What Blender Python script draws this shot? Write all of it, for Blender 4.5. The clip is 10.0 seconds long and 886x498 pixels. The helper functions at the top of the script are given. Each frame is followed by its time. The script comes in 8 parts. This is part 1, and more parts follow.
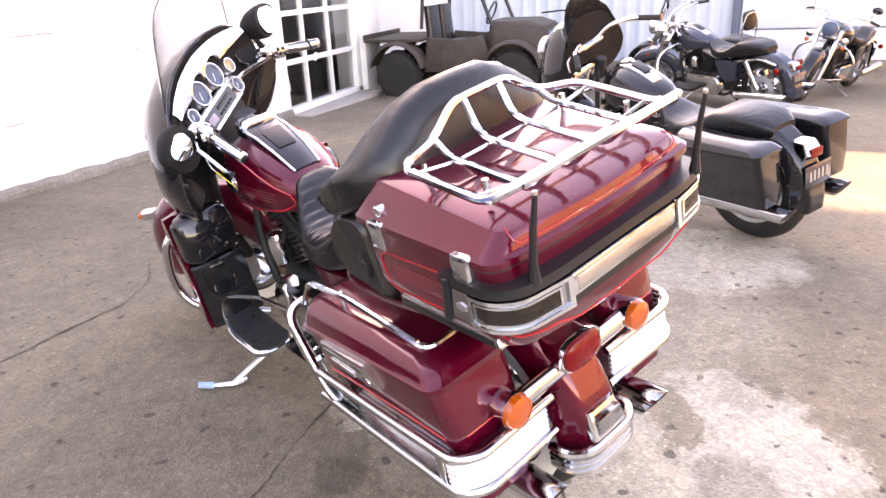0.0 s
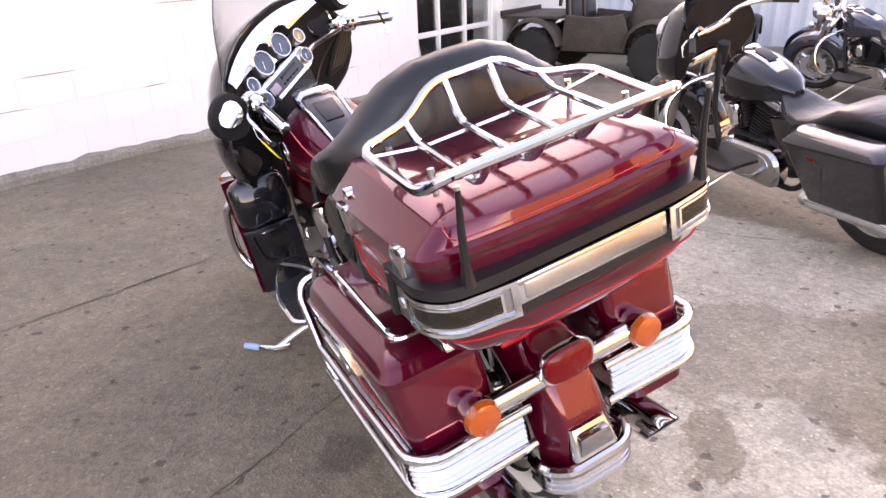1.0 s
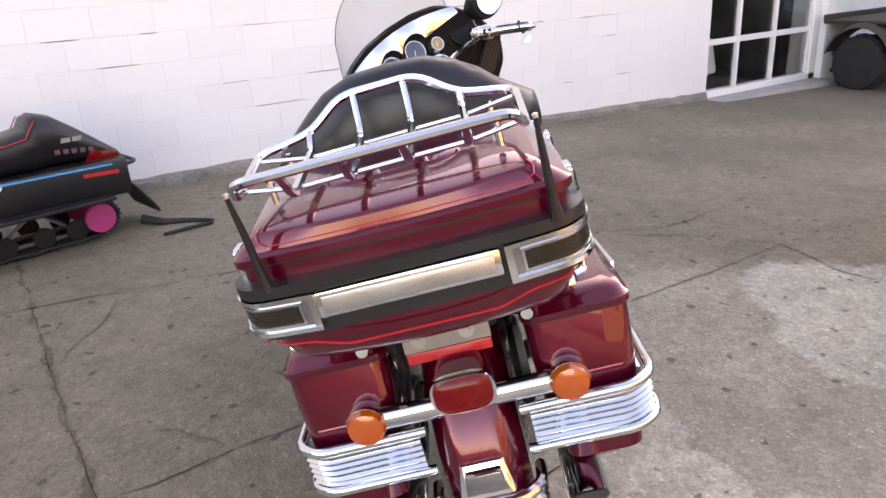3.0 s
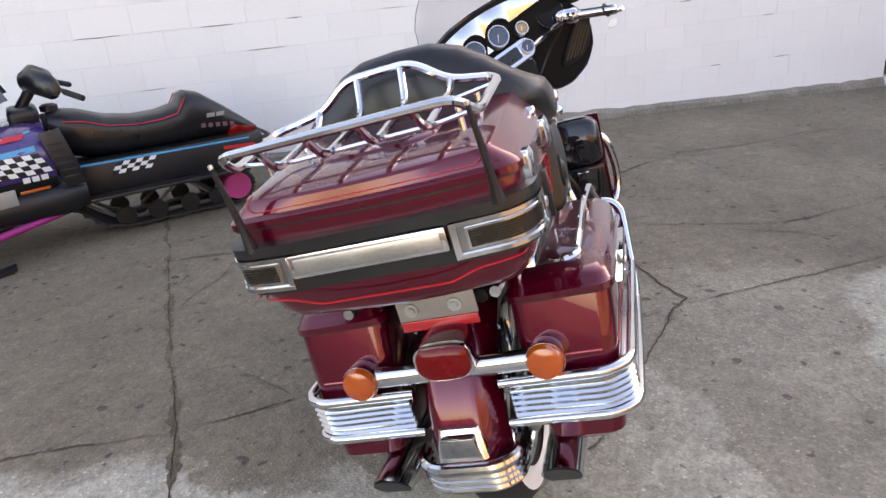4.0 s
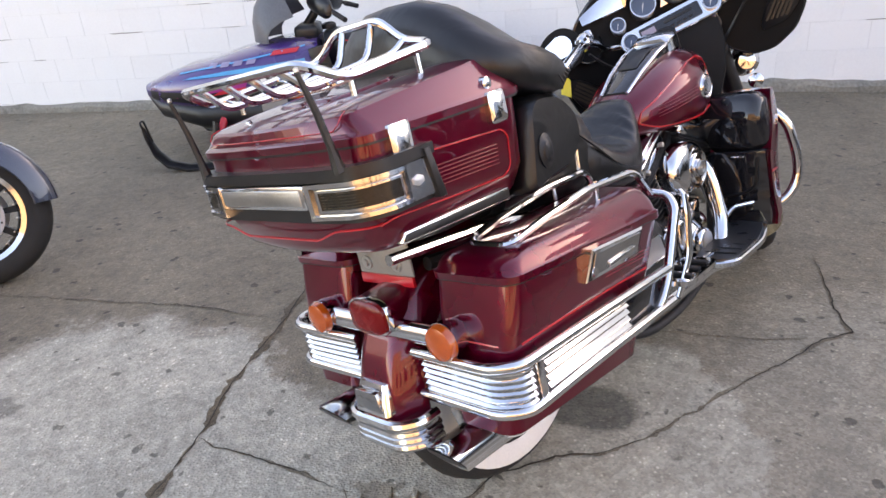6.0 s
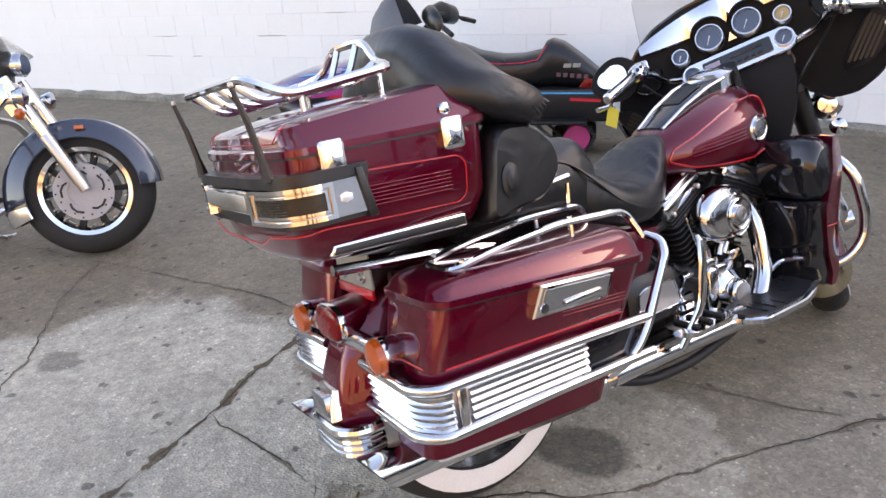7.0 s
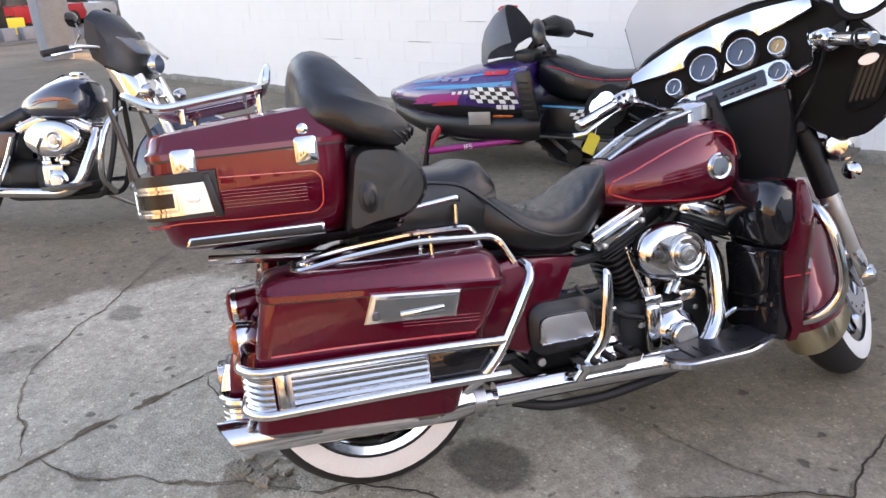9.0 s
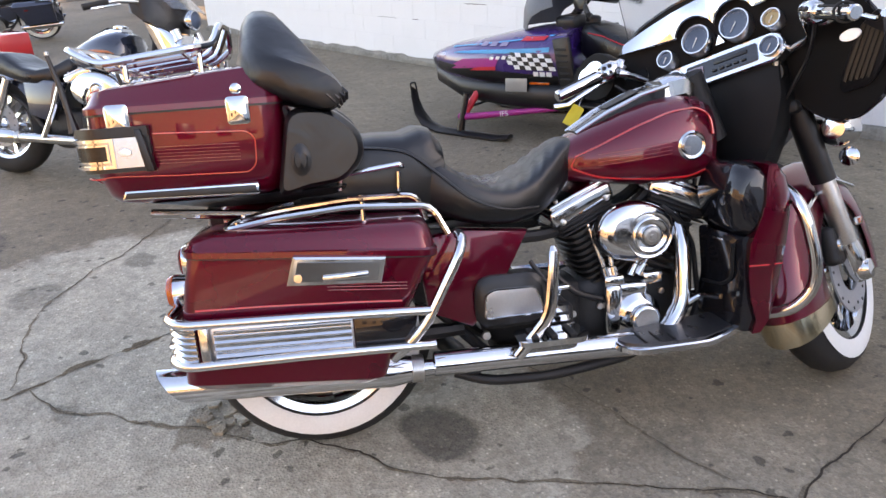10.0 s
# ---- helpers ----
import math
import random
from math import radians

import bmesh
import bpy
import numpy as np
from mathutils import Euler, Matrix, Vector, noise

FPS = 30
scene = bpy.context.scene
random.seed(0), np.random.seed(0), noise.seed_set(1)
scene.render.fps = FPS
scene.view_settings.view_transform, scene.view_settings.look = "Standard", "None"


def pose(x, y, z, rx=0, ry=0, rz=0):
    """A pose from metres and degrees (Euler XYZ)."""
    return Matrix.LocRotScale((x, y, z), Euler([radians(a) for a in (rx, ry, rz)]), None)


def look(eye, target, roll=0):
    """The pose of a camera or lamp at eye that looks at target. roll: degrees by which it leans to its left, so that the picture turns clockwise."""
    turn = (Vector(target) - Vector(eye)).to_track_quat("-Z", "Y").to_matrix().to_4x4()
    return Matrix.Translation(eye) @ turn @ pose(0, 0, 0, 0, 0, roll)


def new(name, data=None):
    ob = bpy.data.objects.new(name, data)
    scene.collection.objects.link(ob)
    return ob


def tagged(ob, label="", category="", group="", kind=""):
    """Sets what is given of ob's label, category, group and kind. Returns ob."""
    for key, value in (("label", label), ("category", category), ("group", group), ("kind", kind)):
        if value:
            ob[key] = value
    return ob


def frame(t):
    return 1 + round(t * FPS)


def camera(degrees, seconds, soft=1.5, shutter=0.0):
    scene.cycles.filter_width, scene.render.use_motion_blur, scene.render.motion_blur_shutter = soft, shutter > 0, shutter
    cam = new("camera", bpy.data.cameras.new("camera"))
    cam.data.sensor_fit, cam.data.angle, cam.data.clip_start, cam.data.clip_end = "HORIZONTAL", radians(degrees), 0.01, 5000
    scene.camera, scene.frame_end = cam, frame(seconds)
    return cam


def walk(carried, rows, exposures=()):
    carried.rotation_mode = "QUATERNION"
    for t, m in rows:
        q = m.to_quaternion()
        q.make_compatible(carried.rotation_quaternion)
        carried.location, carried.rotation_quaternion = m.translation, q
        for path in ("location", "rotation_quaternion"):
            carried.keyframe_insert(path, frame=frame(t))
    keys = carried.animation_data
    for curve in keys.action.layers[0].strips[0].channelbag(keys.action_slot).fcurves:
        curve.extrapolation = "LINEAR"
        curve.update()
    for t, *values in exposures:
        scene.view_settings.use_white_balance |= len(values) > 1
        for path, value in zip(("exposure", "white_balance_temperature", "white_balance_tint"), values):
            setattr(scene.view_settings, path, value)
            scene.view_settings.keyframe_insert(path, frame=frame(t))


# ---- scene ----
cam = camera(64.8, 10.0)
PATH = [
    (0, (0.241, 0.749, 1.368), (1.992, 1.388, 0.643), -2.7),
    (0.5, (0.303, 0.585, 1.366), (1.975, 1.387, 0.617), -2.8),
    (1, (0.462, 0.483, 1.349), (2.02, 1.474, 0.581), -2.0),
    (1.5, (0.583, 0.36, 1.359), (1.976, 1.561, 0.573), -3.2),
    (2, (0.709, 0.146, 1.37), (1.969, 1.516, 0.636), -3.6),
    (2.5, (0.862, 0.025, 1.349), (1.948, 1.534, 0.611), -4.8),
    (2.7, (0.938, -0.012, 1.339), (1.967, 1.539, 0.607), -4.4),
    (3.8, (1.257, -0.284, 1.34), (1.84, 1.485, 0.612), -4.3),
    (4, (1.321, -0.307, 1.338), (1.822, 1.483, 0.6), -5.2),
    (4.5, (1.539, -0.288, 1.318), (1.839, 1.525, 0.529), -4.9),
    (5, (1.748, -0.274, 1.317), (1.816, 1.53, 0.457), -4.6),
    (5.5, (1.988, -0.337, 1.33), (1.755, 1.455, 0.474), -5.0),
    (5.7, (2.055, -0.341, 1.333), (1.726, 1.439, 0.483), -5.2),
    (6.8, (2.438, -0.196, 1.324), (1.688, 1.484, 0.539), -3.4),
    (7, (2.526, -0.197, 1.329), (1.691, 1.446, 0.554), -3.3),
    (7.5, (2.733, -0.195, 1.346), (1.767, 1.374, 0.569), -2.7),
    (8, (2.881, -0.095, 1.331), (1.819, 1.416, 0.564), -3.1),
    (8.5, (3.008, 0.022, 1.345), (1.838, 1.432, 0.545), -3.3),
    (9, (3.214, 0.125, 1.361), (1.925, 1.463, 0.622), -3.3),
    (9.5, (3.384, 0.216, 1.368), (1.984, 1.45, 0.649), -3.8),
    (10, (3.44, 0.382, 1.347), (2.025, 1.534, 0.527), -2.6),
]
walk(cam, [(t, look(eye, target, roll)) for t, eye, target, roll in PATH], [(0, 3.55, 10300, 37), (1.2, 3.10, 10100, 37), (2.5, 2.98, 10050, 36), (3.6, 2.58, 9250, 26), (4.2, 2.54, 9150, 26), (5.0, 2.64, 9050, 26), (10, 2.59, 8950, 25)])

# ---- world, sun, exposure ----
SUN_AZ, SUN_EL = radians(50), radians(23)
world = bpy.data.worlds.new("sky")
scene.world = world
world.use_nodes = True
wn = world.node_tree.nodes
sky = wn.new("ShaderNodeTexSky")
sky.sky_type, sky.sun_disc, sky.sun_elevation, sky.sun_rotation = "NISHITA", False, SUN_EL, SUN_AZ
sky.air_density, sky.dust_density, sky.ozone_density = 1.0, 1.0, 1.5
wn["Background"].inputs["Strength"].default_value = 0.15
world.node_tree.links.new(sky.outputs["Color"], wn["Background"].inputs["Color"])
sun = new("sun", bpy.data.lights.new("sun", "SUN"))
sun.data.energy, sun.data.angle, sun.data.color = 3.1, radians(0.6), (1.0, 0.84, 0.62)
SUN_DIR = Vector((math.sin(SUN_AZ) * math.cos(SUN_EL), math.cos(SUN_AZ) * math.cos(SUN_EL), math.sin(SUN_EL)))
sun.matrix_world = look(SUN_DIR * 40, (0, 0, 0))


# ---- materials ----
def node(nt, kind, **values):
    n = nt.nodes.new(kind)
    for key, value in values.items():
        n.inputs[key].default_value = value
    return n


def mat(name, color, rough=0.5, metal=0.0, vary=0.12, scale=6.0, grain=90.0, bump=0.02, coat=0.0, rough_vary=0.1, island=False):
    """A surface with colour and roughness varied at two scales and a fine relief."""
    m = bpy.data.materials.new(name)
    m.use_nodes = True
    nt = m.node_tree
    b = nt.nodes["Principled BSDF"]
    tc = nt.nodes.new("ShaderNodeTexCoord")
    big = node(nt, "ShaderNodeTexNoise", Scale=scale, Detail=5.0)
    fine = node(nt, "ShaderNodeTexNoise", Scale=grain, Detail=3.0)
    nt.links.new(tc.outputs["Object"], big.inputs["Vector"])
    nt.links.new(tc.outputs["Object"], fine.inputs["Vector"])
    add = nt.nodes.new("ShaderNodeMath")
    add.operation = "ADD"
    nt.links.new(big.outputs["Fac"], add.inputs[0])
    nt.links.new(fine.outputs["Fac"], add.inputs[1])
    src = add.outputs[0]
    if island:
        info = nt.nodes.new("ShaderNodeObjectInfo")
        mix3 = nt.nodes.new("ShaderNodeMath")
        mix3.operation = "MULTIPLY_ADD"
        mix3.inputs[1].default_value = 0.5
        nt.links.new(info.outputs["Random"], mix3.inputs[0])
        nt.links.new(src, mix3.inputs[2])
        src = mix3.outputs[0]
    ramp = node(nt, "ShaderNodeMapRange")
    ramp.inputs["From Min"].default_value, ramp.inputs["From Max"].default_value = 0.6, 1.4
    ramp.inputs["To Min"].default_value, ramp.inputs["To Max"].default_value = 1 - vary, 1 + vary
    nt.links.new(src, ramp.inputs["Value"])
    mul = nt.nodes.new("ShaderNodeVectorMath")
    mul.operation = "SCALE"
    mul.inputs[0].default_value = color
    nt.links.new(ramp.outputs[0], mul.inputs["Scale"])
    nt.links.new(mul.outputs[0], b.inputs["Base Color"])
    rr = node(nt, "ShaderNodeMapRange")
    rr.inputs["From Min"].default_value, rr.inputs["From Max"].default_value = 0.3, 0.7
    rr.inputs["To Min"].default_value, rr.inputs["To Max"].default_value = max(0.02, rough - rough_vary * rough), min(1, rough + rough_vary)
    nt.links.new(big.outputs["Fac"], rr.inputs["Value"])
    nt.links.new(rr.outputs[0], b.inputs["Roughness"])
    b.inputs["Metallic"].default_value = metal
    b.inputs["Coat Weight"].default_value = coat
    b.inputs["Coat Roughness"].default_value = 0.03
    if bump:
        bp = node(nt, "ShaderNodeBump", Strength=min(1.0, bump * 10), Distance=bump * 0.05)
        nt.links.new(fine.outputs["Fac"], bp.inputs["Height"])
        nt.links.new(bp.outputs[0], b.inputs["Normal"])
    return m


def glass_mat(name, color, rough=0.03, trans=1.0):
    m = mat(name, color, rough, 0, 0.03, 3, 40, 0)
    m.node_tree.nodes["Principled BSDF"].inputs["Transmission Weight"].default_value = trans
    return m


MAROON = mat("maroon_paint", (0.110, 0.0009, 0.0130), 0.27, 0.50, 0.10, 2.5, 900, 0.0, coat=1.0, rough_vary=0.03)
MAROON.node_tree.nodes["Principled BSDF"].inputs["Specular IOR Level"].default_value = 0.1
MAROON.node_tree.nodes["Principled BSDF"].inputs["Coat Roughness"].default_value = 0.015
MAROON.node_tree.nodes["Principled BSDF"].inputs["Coat IOR"].default_value = 1.50
CHROME = mat("chrome", (0.64, 0.65, 0.66), 0.04, 1.0, 0.05, 9, 60, 0.0, rough_vary=0.10)
STEEL = mat("brushed_steel", (0.50, 0.49, 0.47), 0.32, 1.0, 0.12, 12, 160, 0.01)
DISC = mat("brake_disc_steel", (0.33, 0.33, 0.335), 0.5, 0.25, 0.12, 20, 260, 0.02)
ALLOY = mat("cast_alloy", (0.42, 0.42, 0.42), 0.42, 0.9, 0.15, 12, 160, 0.02)
BLACK = mat("gloss_black_paint", (0.008, 0.008, 0.01), 0.22, 0.0, 0.2, 3, 400, 0.0, coat=1.0, rough_vary=0.04)
BLACK.node_tree.nodes["Principled BSDF"].inputs["Specular IOR Level"].default_value = 0.1
PLASTIC = mat("black_plastic", (0.006, 0.006, 0.007), 0.36, 0.0, 0.2, 8, 350, 0.02)
CRINKLE = mat("black_engine_coat", (0.012, 0.012, 0.013), 0.5, 0.2, 0.25, 10, 500, 0.05)
FINMAT = mat("black_fins", (0.035, 0.034, 0.033), 0.38, 0.5, 0.25, 10, 300, 0.02)
LEATHER = mat("black_vinyl", (0.0040, 0.0043, 0.0052), 0.29, 0.0, 0.2, 5, 700, 0.008, rough_vary=0.12)


def wrinkled(m, scale, depth):
    """Adds soft folds to a surface."""
    nt = m.node_tree
    tc = nt.nodes.new("ShaderNodeTexCoord")
    fold = node(nt, "ShaderNodeTexNoise", Scale=scale, Detail=2.0, Distortion=1.2)
    nt.links.new(tc.outputs["Object"], fold.inputs["Vector"])
    bp = node(nt, "ShaderNodeBump", Strength=0.55, Distance=depth)
    nt.links.new(fold.outputs["Fac"], bp.inputs["Height"])
    old = nt.nodes["Bump"]
    nt.links.new(bp.outputs[0], old.inputs["Normal"])


wrinkled(LEATHER, 10.0, 0.0055)
LEATHER.node_tree.nodes["Principled BSDF"].inputs["Specular IOR Level"].default_value = 0.5
MATTBLACK = mat("matt_black_plastic", (0.006, 0.006, 0.0064), 0.6, 0.0, 0.2, 8, 300, 0.02)
MATTBLACK.node_tree.nodes["Principled BSDF"].inputs["Specular IOR Level"].default_value = 0.2
RUBBER = mat("tyre_rubber", (0.012, 0.0115, 0.011), 0.8, 0.0, 0.3, 7, 220, 0.05)
BLUERUBBER = mat("pale_blue_rubber", (0.25, 0.40, 0.62), 0.6, 0.0, 0.1, 20, 100, 0.01)
WHITEWALL = mat("whitewall_rubber", (0.74, 0.73, 0.69), 0.6, 0.0, 0.07, 7, 160, 0.01)
REDLENS = mat("red_lens", (0.15, 0.001, 0.002), 0.2, 0.0, 0.15, 30, 300, 0.02, coat=0.35)
REDLENS.node_tree.nodes["Principled BSDF"].inputs["Specular IOR Level"].default_value = 0.15
AMBERDIM = mat("dim_amber_ribs", (0.030, 0.022, 0.010), 0.25, 0.0, 0.2, 30, 300, 0.0)
AMBER = mat("amber_lens", (0.42, 0.065, 0.003), 0.15, 0.0, 0.12, 30, 300, 0.02, coat=1.0)
SMOKE = mat("smoked_lens", (0.018, 0.015, 0.012), 0.20, 0.0, 0.3, 30, 200, 0.01)
SMOKE.node_tree.nodes["Principled BSDF"].inputs["Specular IOR Level"].default_value = 0.3
PINDIM = mat("dull_red_coach_line", (0.26, 0.020, 0.030), 0.3, 0.0, 0.05, 8, 60, 0.0, coat=1.0)
REDLINE = mat("red_pinstripe", (0.50, 0.008, 0.015), 0.3, 0.0, 0.05, 8, 60, 0.0, coat=1.0)
TANDIAL = mat("cream_gauge_face", (0.34, 0.25, 0.12), 0.5, 0.0, 0.12, 30, 200, 0.0)
GAUGE = mat("gauge_face", (0.055, 0.085, 0.135), 0.5, 0.0, 0.12, 30, 200, 0.0)
WHITE = mat("white_paint", (0.72, 0.72, 0.70), 0.5, 0.0, 0.08, 4, 80, 0.02)
GREYPLATE = mat("grey_plate", (0.30, 0.29, 0.27), 0.4, 0.3, 0.08, 12, 120, 0.01)
YELLOW = mat("yellow_tag", (0.75, 0.58, 0.04), 0.5, 0.0, 0.08, 30, 200, 0.0)
SCREEN = glass_mat("windscreen_plastic", (0.86, 0.86, 0.87), 0.03)
BOARDRUBBER = mat("worn_shiny_rubber", (0.02, 0.02, 0.022), 0.28, 0.0, 0.4, 20, 200, 0.02)
MIRRORGLASS = mat("mirror_silver", (0.86, 0.87, 0.88), 0.02, 1.0, 0.02, 9, 60, 0.0, rough_vary=0.02)
SATIN = mat("satin_chrome_ring", (0.70, 0.71, 0.73), 0.28, 1.0, 0.05, 10, 120, 0.0)
PALETICK = mat("faded_dial_print", (0.22, 0.25, 0.28), 0.6)
# chrome whose gold reflection is put into the base colour
WARMCHROME = mat("chrome_tinted_warm", (0.60, 0.51, 0.36), 0.16, 1.0, 0.12, 12, 120, 0.0)
# darker chrome; on lamp_end and latch_recess the tone stands in for dark reflections
TONEDCHROME = mat("chrome_toned_dark", (0.40, 0.40, 0.41), 0.10, 1.0, 0.15, 10, 120, 0.0)
BRONZE = mat("dark_bronze_plastic", (0.055, 0.044, 0.033), 0.45, 0.3, 0.15, 12, 160, 0.01)
PANE = glass_mat("window_glass", (0.90, 0.92, 0.92), 0.02)


def ground_mat():
    """Old exposed-aggregate concrete: damp darker stretches, pale dry stretches, round oil stains."""
    m = bpy.data.materials.new("old_concrete")
    m.use_nodes = True
    nt, L = m.node_tree, m.node_tree.links
    b = nt.nodes["Principled BSDF"]
    tc = nt.nodes.new("ShaderNodeTexCoord")
    P = tc.outputs["Object"]
    warp = node(nt, "ShaderNodeTexNoise", Scale=2.2, Detail=10.0, Roughness=0.70)
    L.new(P, warp.inputs["Vector"])
    off = nt.nodes.new("ShaderNodeVectorMath")
    off.operation = "MULTIPLY_ADD"
    off.inputs[1].default_value = (0.7, 0.7, 0.0)
    L.new(warp.outputs["Color"], off.inputs[0])
    L.new(P, off.inputs[2])

    def blot(x, y, rx, ry, soft):
        mp = nt.nodes.new("ShaderNodeMapping")
        mp.vector_type = "TEXTURE"
        mp.inputs["Location"].default_value = (x + 0.35, y + 0.35, 0)
        mp.inputs["Scale"].default_value = (rx, ry, 1)
        L.new(off.outputs[0], mp.inputs["Vector"])
        flat = nt.nodes.new("ShaderNodeVectorMath")
        flat.operation = "MULTIPLY"
        flat.inputs[1].default_value = (1, 1, 0)
        L.new(mp.outputs[0], flat.inputs[0])
        ln = nt.nodes.new("ShaderNodeVectorMath")
        ln.operation = "LENGTH"
        L.new(flat.outputs[0], ln.inputs[0])
        r = node(nt, "ShaderNodeMapRange")
        r.inputs["From Min"].default_value, r.inputs["From Max"].default_value = 1 - soft, 1 + soft
        r.inputs["To Min"].default_value, r.inputs["To Max"].default_value = 1, 0
        L.new(ln.outputs["Value"], r.inputs["Value"])
        return r.outputs[0]

    small = nt.nodes.new("ShaderNodeVectorMath")
    small.operation = "MULTIPLY_ADD"
    small.inputs[1].default_value = (0.09, 0.09, 0.0)
    crumb = node(nt, "ShaderNodeTexNoise", Scale=11.0, Detail=6.0, Roughness=0.65)
    L.new(P, crumb.inputs["Vector"])
    L.new(crumb.outputs["Color"], small.inputs[0])
    L.new(P, small.inputs[2])

    def spot(x, y, rx, ry):
        mp = nt.nodes.new("ShaderNodeMapping")
        mp.vector_type = "TEXTURE"
        mp.inputs["Location"].default_value = (x + 0.045, y + 0.045, 0)
        mp.inputs["Scale"].default_value = (rx * 1.15, ry * 1.15, 1)
        L.new(small.outputs[0], mp.inputs["Vector"])
        flat = nt.nodes.new("ShaderNodeVectorMath")
        flat.operation = "MULTIPLY"
        flat.inputs[1].default_value = (1, 1, 0)
        L.new(mp.outputs[0], flat.inputs[0])
        ln = nt.nodes.new("ShaderNodeVectorMath")
        ln.operation = "LENGTH"
        L.new(flat.outputs[0], ln.inputs[0])
        r = node(nt, "ShaderNodeMapRange")
        r.inputs["From Min"].default_value, r.inputs["From Max"].default_value = 0.82, 1.08
        r.inputs["To Min"].default_value, r.inputs["To Max"].default_value = 1, 0
        L.new(ln.outputs["Value"], r.inputs["Value"])
        return r.outputs[0]

    def top(a, c):
        n = nt.nodes.new("ShaderNodeMath")
        n.operation = "MAXIMUM"
        L.new(a, n.inputs[0]), L.new(c, n.inputs[1])
        return n.outputs[0]

    def times(a, k):
        n = nt.nodes.new("ShaderNodeMath")
        n.operation = "MULTIPLY"
        L.new(a, n.inputs[0])
        n.inputs[1].default_value = k
        return n.outputs[0]

    dry = None
    for x, y, rx, ry in ((0.55, 0.90, 0.78, 0.88), (1.42, 0.45, 0.62, 1.0), (2.12, 1.15, 0.44, 0.64), (2.05, 0.60, 0.56, 0.42), (3.80, 0.95, 0.58, 0.80), (1.0, -0.9, 1.6, 0.9), (4.3, -1.6, 1.4, 1.0)):
        s = blot(x, y, rx, ry, 0.07)
        dry = s if dry is None else top(dry, s)
    worn = times(blot(3.05, 1.25, 0.85, 0.85, 0.25), 0.42)
    dry = top(dry, worn)
    damp = None
    for x, y, rx, ry in ((1.10, 1.63, 0.17, 0.16), (2.28, 0.74, 0.24, 0.11), (1.70, 1.55, 0.20, 0.35), (1.62, 0.90, 0.10, 0.10)):
        s = blot(x, y, rx, ry, 0.10)
        damp = s if damp is None else top(damp, s)
    keep = nt.nodes.new("ShaderNodeMath")
    keep.operation = "SUBTRACT"
    keep.use_clamp = True
    L.new(dry, keep.inputs[0]), L.new(times(damp, 0.75), keep.inputs[1])
    dry = keep.outputs[0]
    oil = None
    for x, y, rx, ry, k in ((2.12, 1.405, 0.125, 0.095, 1.0), (0.19, 1.18, 0.085, 0.065, 0.7), (0.25, 0.72, 0.12, 0.10, 0.6), (1.72, 1.65, 0.08, 0.07, 0.6), (2.52, 0.47, 0.13, 0.10, 0.35), (2.00, 0.55, 0.12, 0.10, 0.5), (1.23, 0.58, 0.06, 0.03, 0.5), (-0.6, 0.6, 0.2, 0.15, 0.6), (4.9, 0.5, 0.3, 0.2, 0.5)):
        s = times(spot(x, y, rx, ry), k)
        oil = s if oil is None else top(oil, s)
    cloud = node(nt, "ShaderNodeTexNoise", Scale=0.7, Detail=7.0, Roughness=0.62)
    L.new(P, cloud.inputs["Vector"])
    speck = node(nt, "ShaderNodeTexVoronoi", Scale=120.0)
    L.new(P, speck.inputs["Vector"])
    pebble = node(nt, "ShaderNodeTexVoronoi", Scale=46.0)
    L.new(P, pebble.inputs["Vector"])
    sand = node(nt, "ShaderNodeTexNoise", Scale=260.0, Detail=2.0)
    L.new(P, sand.inputs["Vector"])
    mixd = nt.nodes.new("ShaderNodeMix")
    mixd.data_type = "RGBA"
    mixd.inputs["A"].default_value, mixd.inputs["B"].default_value = (0.166, 0.134, 0.092, 1), (0.350, 0.320, 0.254, 1)
    L.new(dry, mixd.inputs["Factor"])
    cl = node(nt, "ShaderNodeMapRange")
    cl.inputs["From Min"].default_value, cl.inputs["From Max"].default_value = 0.3, 0.7
    cl.inputs["To Min"].default_value, cl.inputs["To Max"].default_value = 0.72, 1.28
    L.new(cloud.outputs["Fac"], cl.inputs["Value"])
    sp = node(nt, "ShaderNodeMapRange")
    sp.inputs["To Min"].default_value, sp.inputs["To Max"].default_value = 0.76, 1.24
    bw = nt.nodes.new("ShaderNodeRGBToBW")
    L.new(speck.outputs["Color"], bw.inputs[0])
    L.new(bw.outputs[0], sp.inputs["Value"])
    pb = node(nt, "ShaderNodeMapRange")
    pb.inputs["From Min"].default_value, pb.inputs["From Max"].default_value = 0.12, 0.92
    pb.inputs["To Min"].default_value, pb.inputs["To Max"].default_value = 0.86, 1.12
    bw2 = nt.nodes.new("ShaderNodeRGBToBW")
    L.new(pebble.outputs["Color"], bw2.inputs[0])
    L.new(bw2.outputs[0], pb.inputs["Value"])
    pit = node(nt, "ShaderNodeTexVoronoi", Scale=15.0)
    pit.inputs["Randomness"].default_value = 1.0
    L.new(small.outputs[0], pit.inputs["Vector"])
    pitbw = nt.nodes.new("ShaderNodeSeparateColor")
    L.new(pit.outputs["Color"], pitbw.inputs[0])
    pr = node(nt, "ShaderNodeMapRange")
    pr.inputs["From Min"].default_value, pr.inputs["From Max"].default_value = 0.55, 1.0
    pr.inputs["To Min"].default_value, pr.inputs["To Max"].default_value = 0.0, 0.24
    L.new(pitbw.outputs[0], pr.inputs["Value"])
    pd = nt.nodes.new("ShaderNodeMath")
    pd.operation = "SUBTRACT"
    L.new(pit.outputs["Distance"], pd.inputs[0])
    L.new(pr.outputs[0], pd.inputs[1])
    pt = node(nt, "ShaderNodeMapRange")
